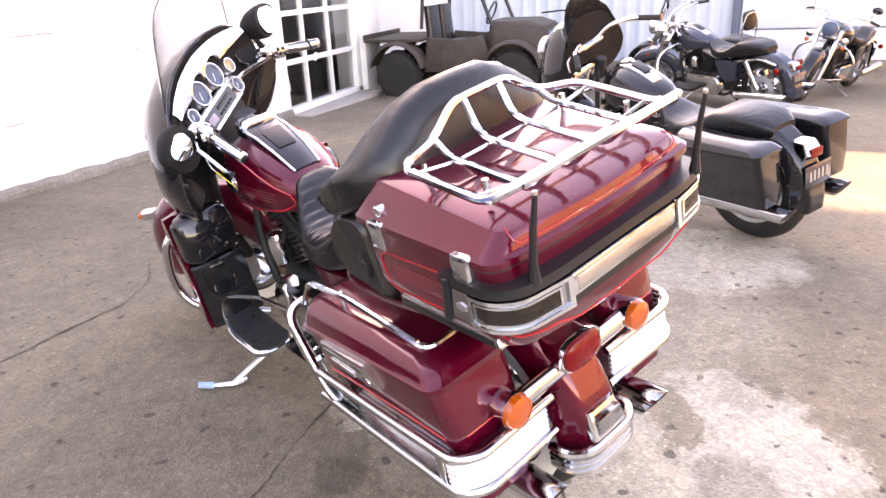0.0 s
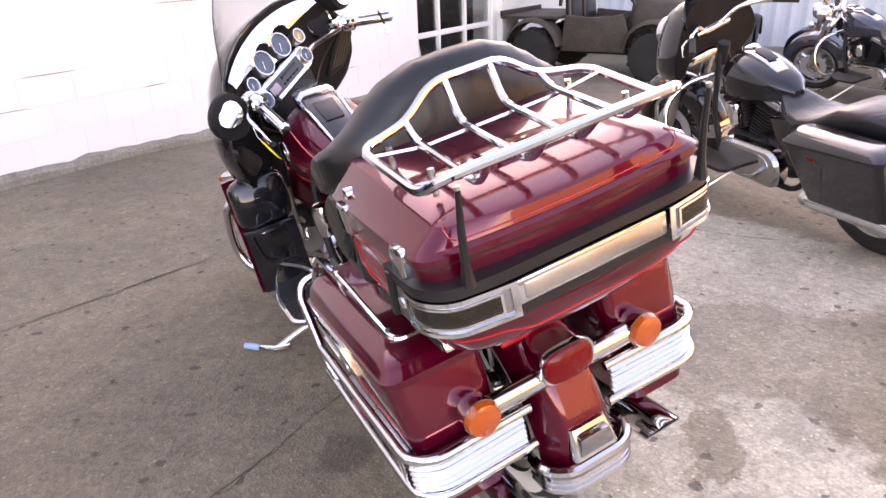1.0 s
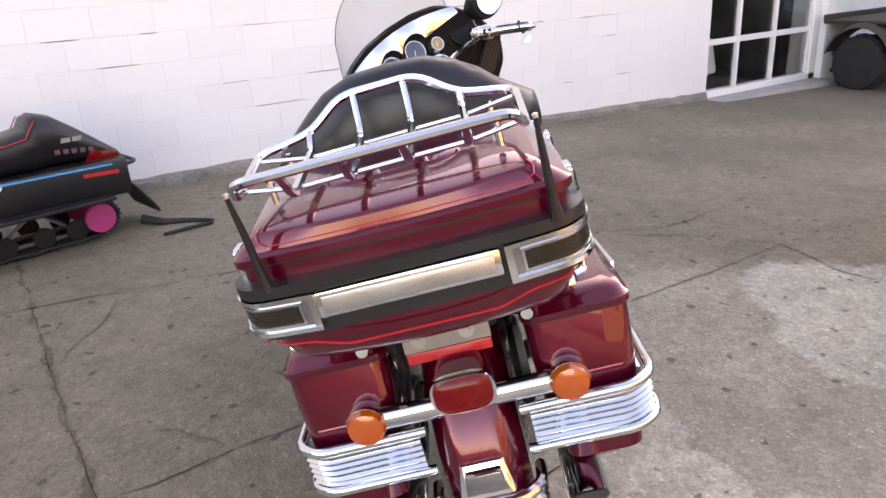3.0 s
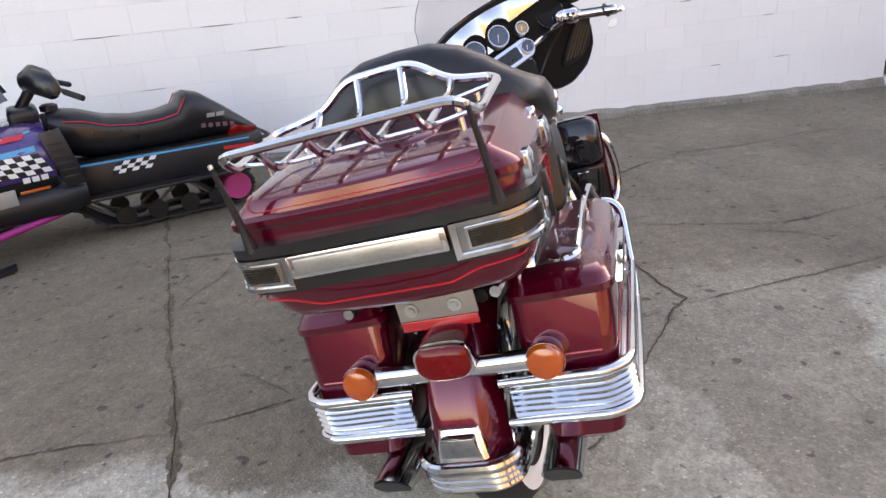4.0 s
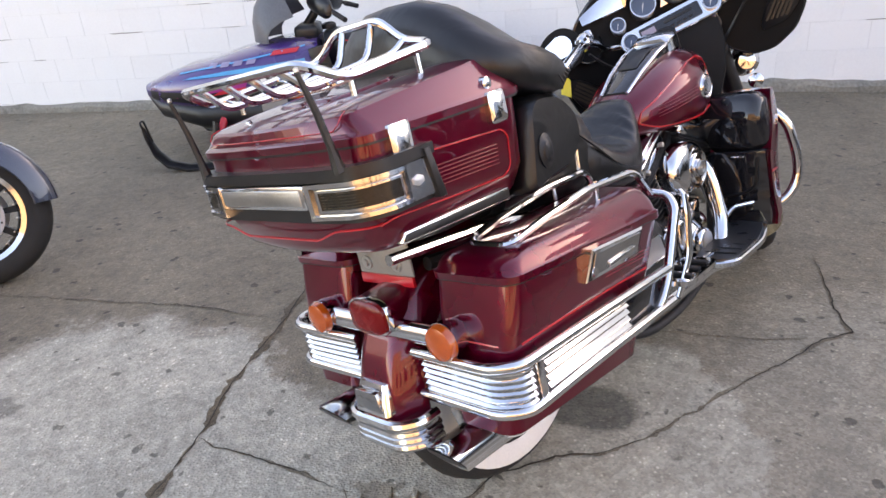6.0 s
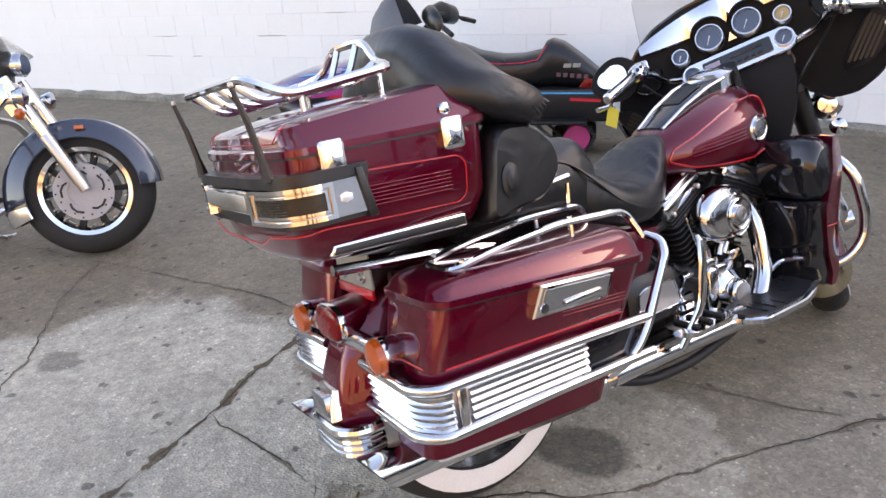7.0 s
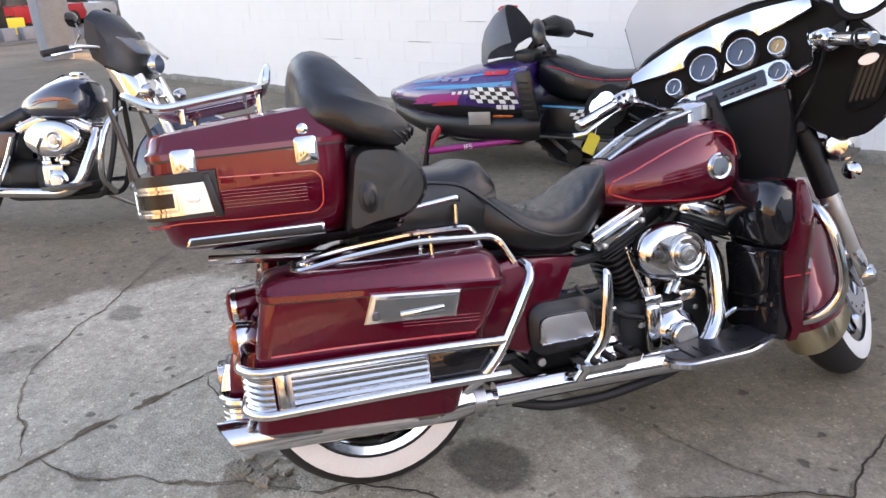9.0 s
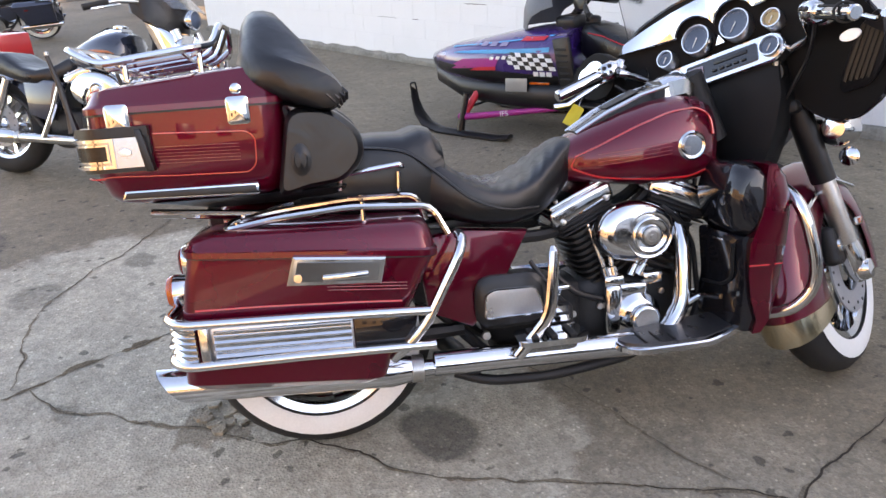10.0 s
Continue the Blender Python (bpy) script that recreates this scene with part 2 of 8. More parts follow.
    pt.inputs["From Min"].default_value, pt.inputs["From Max"].default_value = 0.0, 0.06
    pt.inputs["To Min"].default_value, pt.inputs["To Max"].default_value = 0.42, 1.0
    L.new(pd.outputs[0], pt.inputs["Value"])
    chip = node(nt, "ShaderNodeTexVoronoi", Scale=62.0)
    L.new(P, chip.inputs["Vector"])
    chipc = nt.nodes.new("ShaderNodeSeparateColor")
    L.new(chip.outputs["Color"], chipc.inputs[0])
    cr = node(nt, "ShaderNodeMapRange")
    cr.inputs["From Min"].default_value, cr.inputs["From Max"].default_value = 0.62, 1.0
    cr.inputs["To Min"].default_value, cr.inputs["To Max"].default_value = 0.0, 0.34
    L.new(chipc.outputs[1], cr.inputs["Value"])
    cd = nt.nodes.new("ShaderNodeMath")
    cd.operation = "SUBTRACT"
    L.new(chip.outputs["Distance"], cd.inputs[0])
    L.new(cr.outputs[0], cd.inputs[1])
    ct = node(nt, "ShaderNodeMapRange")
    ct.inputs["From Min"].default_value, ct.inputs["From Max"].default_value = -0.08, 0.06
    ct.inputs["To Min"].default_value, ct.inputs["To Max"].default_value = 1.6, 1.0
    L.new(cd.outputs[0], ct.inputs["Value"])
    blotch = node(nt, "ShaderNodeTexNoise", Scale=9.0, Detail=8.0, Roughness=0.72)
    L.new(P, blotch.inputs["Vector"])
    bt = node(nt, "ShaderNodeMapRange")
    bt.inputs["From Min"].default_value, bt.inputs["From Max"].default_value = 0.32, 0.68
    bt.inputs["To Min"].default_value, bt.inputs["To Max"].default_value = 0.80, 1.20
    L.new(blotch.outputs["Fac"], bt.inputs["Value"])
    oilf = node(nt, "ShaderNodeMapRange")
    oilf.inputs["To Min"].default_value, oilf.inputs["To Max"].default_value = 1.0, 0.40
    L.new(oil, oilf.inputs["Value"])
    col = mixd.outputs["Result"]
    for f in (cl, sp, pb, pt, ct, bt, oilf):
        sc = nt.nodes.new("ShaderNodeVectorMath")
        sc.operation = "SCALE"
        L.new(col, sc.inputs[0]), L.new(f.outputs[0], sc.inputs["Scale"])
        col = sc.outputs[0]
    L.new(col, b.inputs["Base Color"])
    ro = node(nt, "ShaderNodeMapRange")
    ro.inputs["To Min"].default_value, ro.inputs["To Max"].default_value = 0.78, 0.92
    L.new(dry, ro.inputs["Value"])
    L.new(ro.outputs[0], b.inputs["Roughness"])
    h = nt.nodes.new("ShaderNodeMath")
    h.operation = "MULTIPLY_ADD"
    h.inputs[1].default_value = 0.6
    L.new(speck.outputs["Distance"], h.inputs[0]), L.new(pt.outputs[0], h.inputs[2])
    bp = node(nt, "ShaderNodeBump", Strength=0.7, Distance=0.008)
    L.new(h.outputs[0], bp.inputs["Height"])
    L.new(bp.outputs[0], b.inputs["Normal"])
    return m


CONCRETE = ground_mat()
CRACKEDGE = mat("crumbled_concrete", (0.165, 0.134, 0.094), 0.95, 0, 0.7, 9, 140, 0.15)
JOINTDIRT = mat("joint_dirt", (0.120, 0.090, 0.056), 0.95, 0, 0.7, 9, 140, 0.15)
CRACKMAT = mat("crack_dirt", (0.030, 0.022, 0.014), 0.95, 0, 0.5, 20, 200, 0.05)
BLOCK = mat("white_painted_block", (0.70, 0.695, 0.69), 0.62, 0.0, 0.04, 3, 55, 0.05, island=True)
MORTAR = mat("painted_mortar", (0.67, 0.665, 0.66), 0.8, 0.0, 0.15, 8, 70, 0.05)
PLINTH = mat("dirty_footing", (0.20, 0.185, 0.155), 0.9, 0.0, 0.45, 6, 45, 0.09)
RIBBED = mat("pale_blue_sheet_metal", (0.46, 0.53, 0.60), 0.45, 0.1, 0.10, 2, 30, 0.02)
BRICK = mat("tan_brick", (0.42, 0.29, 0.175), 0.85, 0.0, 0.25, 5, 60, 0.05)


# ---- shape helpers ----
def part(name, bm, material, parent=None, label="", m=None, sharp=38.0, flat=False):
    """Links a bmesh as one mesh object under a thing or a part."""
    if m is not None:
        bm.transform(m)
        if m.determinant() < 0:
            bmesh.ops.reverse_faces(bm, faces=bm.faces)
    lim = radians(sharp)
    for f in bm.faces:
        f.smooth = not flat
    for e in bm.edges:
        e.smooth = not (len(e.link_faces) == 2 and e.calc_face_angle(0) > lim)
    me = bpy.data.meshes.new(name)
    bm.to_mesh(me)
    bm.free()
    me.materials.append(material)
    ob = new(name, me)
    ob.parent = parent
    if label:
        tagged(ob, label)
    return ob


def thing(name, label, category, m, group="", kind=""):
    e = new(name)
    e.empty_display_size = 0.1
    e.matrix_world = m
    return tagged(e, label, category, group, kind)


def join(*bms):
    out = bmesh.new()
    for b in bms:
        me = bpy.data.meshes.new("tmp")
        b.to_mesh(me)
        b.free()
        out.from_mesh(me)
        bpy.data.meshes.remove(me)
    return out


def loft(rings, caps=True, closed=False):
    """Skins rings of equally many points."""
    bm = bmesh.new()
    vs = [[bm.verts.new(p) for p in r] for r in rings]
    n = len(vs[0])
    pairs = list(zip(vs, vs[1:])) + ([(vs[-1], vs[0])] if closed else [])
    for a, c in pairs:
        for i in range(n):
            j = (i + 1) % n
            bm.faces.new((a[i], a[j], c[j], c[i]))
    if caps and not closed:
        bm.faces.new(list(reversed(vs[0])))
        bm.faces.new(vs[-1])
    bmesh.ops.recalc_face_normals(bm, faces=bm.faces)
    return bm


def rounded(pts, r, k=4, closed=False):
    """A polyline with its corners rounded to about r."""
    pts = [Vector(p) for p in pts]
    n, out = len(pts), []
    for i, p in enumerate(pts):
        if not closed and i in (0, n - 1):
            out.append(p)
            continue
        a, c = pts[i - 1], pts[(i + 1) % n]
        d1, d2 = a - p, c - p
        q = min(r, d1.length * 0.45, d2.length * 0.45)
        s, e = p + d1.normalized() * q, p + d2.normalized() * q
        for j in range(k + 1):
            t = j / k
            out.append(s * (1 - t) ** 2 + p * 2 * t * (1 - t) + e * t ** 2)
    return out


def tube(pts, r, n=8, bend=0.0, closed=False, k=4):
    """A round bar along a polyline; r is one radius or one for each point."""
    if bend:
        pts = rounded(pts, bend, k, closed)
    pts = [Vector(p) for p in pts]
    rad = r if isinstance(r, (list, tuple)) else [r] * len(pts)
    rings, up, m = [], None, len(pts)
    for i, p in enumerate(pts):
        if closed:
            d = (pts[(i + 1) % m] - pts[i - 1]).normalized()
        else:
            d = (pts[min(i + 1, m - 1)] - pts[max(i - 1, 0)]).normalized()
        if up is None:
            up = d.orthogonal().normalized()
        up = (up - d * up.dot(d)).normalized()
        side = d.cross(up)
        rings.append([p + (up * math.cos(2 * math.pi * j / n) + side * math.sin(2 * math.pi * j / n)) * rad[i] for j in range(n)])
    return loft(rings, closed=closed)


def box(sx, sy, sz, c=(0, 0, 0), bev=0.01, seg=2):
    bm = bmesh.new()
    bmesh.ops.create_cube(bm, size=1)
    bmesh.ops.scale(bm, vec=(sx, sy, sz), verts=bm.verts)
    if bev:
        bmesh.ops.bevel(bm, geom=bm.edges[:], offset=min(bev, 0.45 * min(sx, sy, sz)), segments=seg, profile=0.5, affect="EDGES")
    bmesh.ops.translate(bm, vec=c, verts=bm.verts)
    return bm


AXES = {"x": Matrix.Rotation(math.pi / 2, 4, "Y"), "y": Matrix.Rotation(-math.pi / 2, 4, "X"), "z": Matrix.Identity(4)}


def lathe(profile, n=24, axis="z", c=(0, 0, 0), squash=(1, 1), closed=False):
    """Turns a profile of (radius, height) about an axis through c."""
    rings = [[(max(r, 1e-4) * squash[0] * math.cos(2 * math.pi * j / n), max(r, 1e-4) * squash[1] * math.sin(2 * math.pi * j / n), h) for j in range(n)] for r, h in profile]
    bm = loft(rings, closed=closed)
    bm.transform(Matrix.Translation(c) @ AXES[axis])
    return bm


def plate(outline, d0, d1, axis="x", bev=0.0, seg=2):
    """A flat outline, given in the other two axes in order, with a thickness from d0 to d1."""
    def put(u, v, d):
        return {"x": (d, u, v), "y": (u, d, v), "z": (u, v, d)}[axis]
    bm = loft([[put(u, v, d0) for u, v in outline], [put(u, v, d1) for u, v in outline]])
    if bev:
        es = [e for e in bm.edges if len(e.link_faces) == 2 and e.calc_face_angle(0) > 1.0 and any(len(f.verts) > 4 or len(outline) == 4 for f in e.link_faces)]
        bmesh.ops.bevel(bm, geom=es, offset=bev, segments=seg, profile=0.5, affect="EDGES")
    return bm


def rrect(x0, x1, y0, y1, z, r, k=4, shear=0.0, shear_x=0.0):
    """A ring: a rectangle with rounded corners at height z."""
    r = min(r, 0.49 * (x1 - x0), 0.49 * (y1 - y0))
    out = []
    for cx, cy, a in ((x1 - r, y1 - r, 0), (x0 + r, y1 - r, 90), (x0 + r, y0 + r, 180), (x1 - r, y0 + r, 270)):
        for j in range(k + 1):
            t = radians(a + 90 * j / k)
            x, y = cx + r * math.cos(t), cy + r * math.sin(t)
            out.append((x, y, z + shear * y + shear_x * x))
    return out


def ribbon(pts, w, up=(0, 0, 1), t=0.0015):
    """A thin strip that follows points on a surface."""
    pts, up = [Vector(p) for p in pts], Vector(up)
    rings = []
    for i, p in enumerate(pts):
        d = (pts[min(i + 1, len(pts) - 1)] - pts[max(i - 1, 0)]).normalized()
        s = d.cross(up).normalized() * w / 2
        rings.append([p - s - up * t, p + s - up * t, p + s + up * t, p - s + up * t])
    return loft(rings)


MIRROR = Matrix.Diagonal((-1, 1, 1, 1))


# ---- ground, cracks, walls ----
def smooth(a, c, v):
    v = min(1, max(0, (v - a) / (c - a)))
    return v * v * (3 - 2 * v)


def height(x, y):
    """The yard falls gently away to the east."""
    return -0.034 * max(0.0, min(x, 12) - 3.0) * smooth(3.0, 4.5, x)


bm = bmesh.new()
xs = [-400, -120, -50, -30, -20] + [-14 + i * 0.5 for i in range(65)] + [20, 26, 40, 80, 400]
ys = [-400, -120, -50, -30, -20] + [-14 + i * 0.5 for i in range(53)] + [14, 20, 40, 120, 400]
grid = [[bm.verts.new((x, y, height(x, y))) for y in ys] for x in xs]
for i in range(len(xs) - 1):
    for j in range(len(ys) - 1):
        bm.faces.new((grid[i][j], grid[i + 1][j], grid[i + 1][j + 1], grid[i][j + 1]))
ground = part("ground", bm, CONCRETE)
tagged(ground, "cracked grey concrete yard with damp and oil stains", "ground", kind="structure")


def crack(pts, w, seed, rough=0.016, joint=False):
    """An open crack that wanders, widens, narrows and closes in places, filled with dirt."""
    fine, run = [], 0.0
    for a, c in zip(pts, pts[1:]):
        n = max(2, int(math.dist(a, c) / 0.018))
        d = Vector((c[0] - a[0], c[1] - a[1], 0)).normalized()
        for i in range(n):
            t = i / n
            s = run + t * math.dist(a, c)
            o = rough * (1.3 * noise.noise((s * 5.0, seed * 7.3, 0)) + 0.8 * noise.noise((s * 17.0, seed * 3.1, 5)) + 0.35 * noise.noise((s * 50.0, seed, 9)))
            fine.append((a[0] + (c[0] - a[0]) * t - d.y * o, a[1] + (c[1] - a[1]) * t + d.x * o, s))
        run += math.dist(a, c)
    bm, prev = bmesh.new(), None
    for i, (x, y, s) in enumerate(fine):
        q, p = fine[min(i + 1, len(fine) - 1)], fine[max(i - 1, 0)]
        d = Vector((q[0] - p[0], q[1] - p[1], 0)).normalized()
        open_ = max(0.0, 0.22 + 0.95 * noise.noise((s * 2.6, seed * 1.7, 3)) + 0.6 * noise.noise((s * 22.0, seed, 4)))
        a = w * min(1, 0.1 + 0.08 * min(i, len(fine) - 1 - i)) * (0.06 + open_) * (0.20 if joint else 0.33)
        z = height(x, y) + 0.004
        now = (bm.verts.new((x - d.y * a, y + d.x * a, z)), bm.verts.new((x + d.y * a * 0.8, y - d.x * a * 0.8, z)))
        if prev:
            bm.faces.new((prev[0], prev[1], now[1], now[0]))
        prev = now
    bmesh.ops.recalc_face_normals(bm, faces=bm.faces)
    if sum(f.normal.z for f in bm.faces) < 0:
        bmesh.ops.reverse_faces(bm, faces=bm.faces)
    part("crack", bm, CRACKMAT, ground)
    bm, prev = bmesh.new(), None
    for i, (x, y, s) in enumerate(fine):
        q, p = fine[min(i + 1, len(fine) - 1)], fine[max(i - 1, 0)]
        d = Vector((q[0] - p[0], q[1] - p[1], 0)).normalized()
        k = w * min(1, 0.1 + 0.08 * min(i, len(fine) - 1 - i))
        a, c = [k * max(0.0, 0.30 + 1.3 * noise.noise((s * 9.0, seed * 1.7 + u, 3)) + 0.8 * noise.noise((s * 41.0, seed, u))) for u in (2, 8)]
        z = height(x, y) + 0.0025
        now = (bm.verts.new((x - d.y * a, y + d.x * a, z)), bm.verts.new((x + d.y * c, y - d.x * c, z)))
        if prev:
            bm.faces.new((prev[0], prev[1], now[1], now[0]))
        prev = now
    bmesh.ops.recalc_face_normals(bm, faces=bm.faces)
    if sum(f.normal.z for f in bm.faces) < 0:
        bmesh.ops.reverse_faces(bm, faces=bm.faces)
    part("crack_edge", bm, JOINTDIRT if joint else CRACKEDGE, ground)


crack([(0.72, 5.4), (0.81, 4.15), (0.87, 2.99), (0.90, 2.44), (0.93, 2.07), (0.945, 1.85), (0.94, 1.4), (0.965, 1.2), (0.97, 0.9), (0.985, 0.7), (1.0, 0.52), (1.02, -0.3), (1.04, -2.0)], 0.027, 1, 0.008, True)
crack([(0.91, 2.28), (0.97, 2.26), (1.03, 2.22), (1.11, 2.13), (1.20, 2.08), (1.27, 1.99), (1.34, 1.86)], 0.016, 2)
crack([(-1.2, 1.93), (0.41, 1.90), (0.58, 1.89), (0.75, 1.85), (0.94, 1.845)], 0.011, 3)
crack([(0.94, 1.845), (1.10, 1.83), (1.34, 1.85), (1.55, 1.85), (1.80, 1.86), (2.03, 1.85), (2.23, 1.85), (2.39, 1.85), (2.57, 1.84), (2.68, 1.83), (2.84, 1.86)], 0.013, 4, 0.008)
crack([(2.84, 1.86), (3.6, 1.87), (4.2, 1.93), (4.52, 1.93), (5.12, 1.88), (5.7, 1.90), (7.5, 1.7)], 0.008, 20, 0.009)
crack([(1.0, 0.52), (1.13, 0.55), (1.20, 0.57), (1.28, 0.63), (1.33, 0.69), (1.42, 0.73), (1.55, 0.83), (1.59, 0.87), (1.74, 0.96), (1.83, 1.01), (1.88, 1.09), (1.94, 1.12), (2.03, 1.19), (2.14, 1.21), (2.30, 1.30), (2.37, 1.37), (2.45, 1.45), (2.57, 1.57), (2.67, 1.66), (2.77, 1.76), (2.82, 1.82), (2.96, 1.90), (2.95, 2.04), (2.96, 2.25), (2.98, 2.52)], 0.013, 5, 0.010)
crack([(0.97, 1.13), (1.12, 1.10), (1.32, 1.05), (1.48, 0.99), (1.62, 0.95)], 0.012, 6)
crack([(1.47, 1.01), (1.52, 0.93), (1.60, 0.90), (1.66, 0.92)], 0.012, 16)
crack([(1.0, 0.52), (0.96, 0.49), (0.79, 0.55), (0.60, 0.60), (0.37, 0.72), (0.28, 0.83), (0.14, 0.98), (0.06, 1.14), (-0.09, 1.31), (-0.19, 1.44), (-0.33, 1.61), (-0.46, 1.87), (-0.7, 2.4)], 0.011, 7)
crack([(0.16, 0.88), (0.02, 0.79), (-0.6, 0.60), (-1.3, 0.5)], 0.008, 8)
crack([(0.6, 3.56), (1.12, 3.48), (1.25, 3.43), (1.57, 3.39), (1.85, 3.32), (2.09, 3.27), (2.54, 3.2), (2.78, 3.27), (3.07, 3.5)], 0.013, 9, 0.007)
crack([(1.24, 3.42), (1.10, 3.12), (0.92, 2.85)], 0.009, 10)
crack([(4.25, 2.55), (4.22, 2.33), (4.17, 1.94)], 0.010, 11)
crack([(3.6, 2.5), (3.93, 2.26), (4.19, 1.94), (4.08, 1.58), (4.11, 1.21), (4.15, 0.7)], 0.010, 12)
crack([(3.14, 2.81), (3.50, 2.63), (3.74, 2.53), (3.93, 2.45), (4.21, 2.48), (4.9, 2.6)], 0.010, 13)
crack([(4.37, 4.99), (4.31, 4.36), (4.39, 3.99), (4.5, 3.4)], 0.011, 14)
crack([(3.51, 3.62), (4.39, 3.99), (4.98, 3.97), (5.62, 4.09), (6.5, 4.0)], 0.011, 15)

WALL_Y, COURSE, BLOCK_L, GARAGE_X = 5.45, 0.203, 0.406, 7.86
wall = part("wall_north", box(GARAGE_X + 9.0, 0.3, 4.3, ((GARAGE_X - 9.0) / 2, WALL_Y + 0.140, 2.0), 0), MORTAR)
tagged(wall, "white-painted concrete block wall with faint mortar joints", "wall", kind="structure")
bm = bmesh.new()
n = 120
front, rnd = [], random.Random(5)
for i in range(n + 1):
    x = -9 + (GARAGE_X + 9) * i / n
    g = height(x, WALL_Y)
    front.append([(x, WALL_Y + 0.01, g - 0.2), (x, WALL_Y - 0.055 + rnd.gauss(0, 0.006), g - 0.2), (x, WALL_Y - 0.05 + rnd.gauss(0, 0.006), g + 0.045 + rnd.gauss(0, 0.008)), (x, WALL_Y - 0.012, g + 0.085 + rnd.gauss(0, 0.007)), (x, WALL_Y + 0.01, g + 0.088)])
footing = part("baseboard", loft(front), PLINTH)
tagged(footing, "rough dirty concrete footing along the white wall", "footing", kind="structure")


# ---- motorcycle parts shared by all motorcycles ----
def tyre_bm(c, R=0.325, w=0.066, rim=0.215):
    """A round-shouldered tyre about the x axis."""
    prof = [(rim, -w * 0.72), (rim + 0.02, -w * 0.95), (rim + 0.052, -w), (R - 0.028, -w * 0.86), (R - 0.008, -w * 0.5), (R, 0), (R - 0.008, w * 0.5), (R - 0.028, w * 0.86), (rim + 0.052, w), (rim + 0.02, w * 0.95), (rim, w * 0.72)]
    return lathe(prof, 44, "x", (0, c[0], c[1]), closed=True)


def wheel(parent, c, m=None, white=False, spokes=9, R=0.325, w=0.066, name="front_wheel", disc=True, cast=CHROME, slotted=False):
    """A motorcycle wheel: rim as the part, tyre, whitewalls, spokes, hub and brake discs under it."""
    rim = part(name, lathe([(0.2, -0.05), (0.222, -0.056), (0.226, -0.05), (0.214, -0.038), (0.2, 0), (0.214, 0.038), (0.226, 0.05), (0.222, 0.056), (0.2, 0.05), (0.185, 0.02), (0.185, -0.02)], 44, "x", (0, c[0], c[1]), closed=True), CHROME, parent, m=m)
    part("tyre", tyre_bm(c, R, w), RUBBER, rim, m=m)
    for s in (-1, 1):
        if white:
            part("whitewall", lathe([(0.226, s * w * 0.985), (0.236, s * w * 1.03), (0.272, s * w * 1.035), (0.283, s * w * 0.985)], 44, "x", (0, c[0], c[1]), closed=True), WHITEWALL, rim, "white tyre sidewall", m=m)
    part("hub", lathe([(0.02, -0.075), (0.042, -0.075), (0.045, -0.03), (0.032, 0), (0.045, 0.03), (0.042, 0.075), (0.02, 0.075)], 20, "x", (0, c[0], c[1])), cast, rim, m=m)
    for i in range(spokes):
        a = 2 * math.pi * i / spokes
        d = Vector((0, math.cos(a), math.sin(a)))
        e = Vector((0, -math.sin(a), math.cos(a)))
        o = Vector((0, c[0], c[1]))
        rings = []
        for r, hw, th in ((0.03, 0.016, 0.022), (0.10, 0.011, 0.016), (0.19, 0.015, 0.02)):
            p = o + d * r
            rings.append([p + e * hw + Vector((th, 0, 0)), p - e * hw + Vector((th, 0, 0)), p - e * hw - Vector((th, 0, 0)), p + e * hw - Vector((th, 0, 0))])
        part("spoke", loft(rings), cast, rim, m=m)
    if disc:
        for s in (-1, 1):
            part("brake_disc", lathe([(0.075, s * 0.083), (0.142, s * 0.083), (0.142, s * 0.089), (0.075, s * 0.089)], 36, "x", (0, c[0], c[1]), closed=True), DISC, rim, "drilled steel brake disc", m=m)
            for k in range(5 if slotted else 0):
                pts = [(s * 0.0905, c[0] + r * math.cos(radians(72 * k + a)), c[1] + r * math.sin(radians(72 * k + a))) for r, a in ((0.088, 0), (0.100, 12), (0.106, 28), (0.104, 46))]
                part("disc_slot", tube(pts, 0.0055, 6), PLASTIC, rim, m=m)
            for k in range(18):
                a = radians(20 * k)
                part("disc_hole", lathe([(0.005, 0), (0.005, 0.003), (0.001, 0.003)], 8, "x", (s * 0.088, c[0] + (0.118 + 0.012 * (k % 2)) * math.cos(a), c[1] + (0.118 + 0.012 * (k % 2)) * math.sin(a))), PLASTIC, rim, m=m)
        if slotted:
            part("disc_carrier", lathe([(0.02, -0.084), (0.078, -0.084), (0.078, 0.084), (0.02, 0.084)], 24, "x", (0, c[0], c[1])), DISC, rim, m=m)
            for k in range(18):
                a = radians(20 * k + 7)
                part("rim_bolt", lathe([(0.004, -0.05), (0.004, 0.05)], 6, "x", (0, c[0] + 0.182 * math.cos(a), c[1] + 0.182 * math.sin(a))), STEEL, rim, m=m)
    return rim


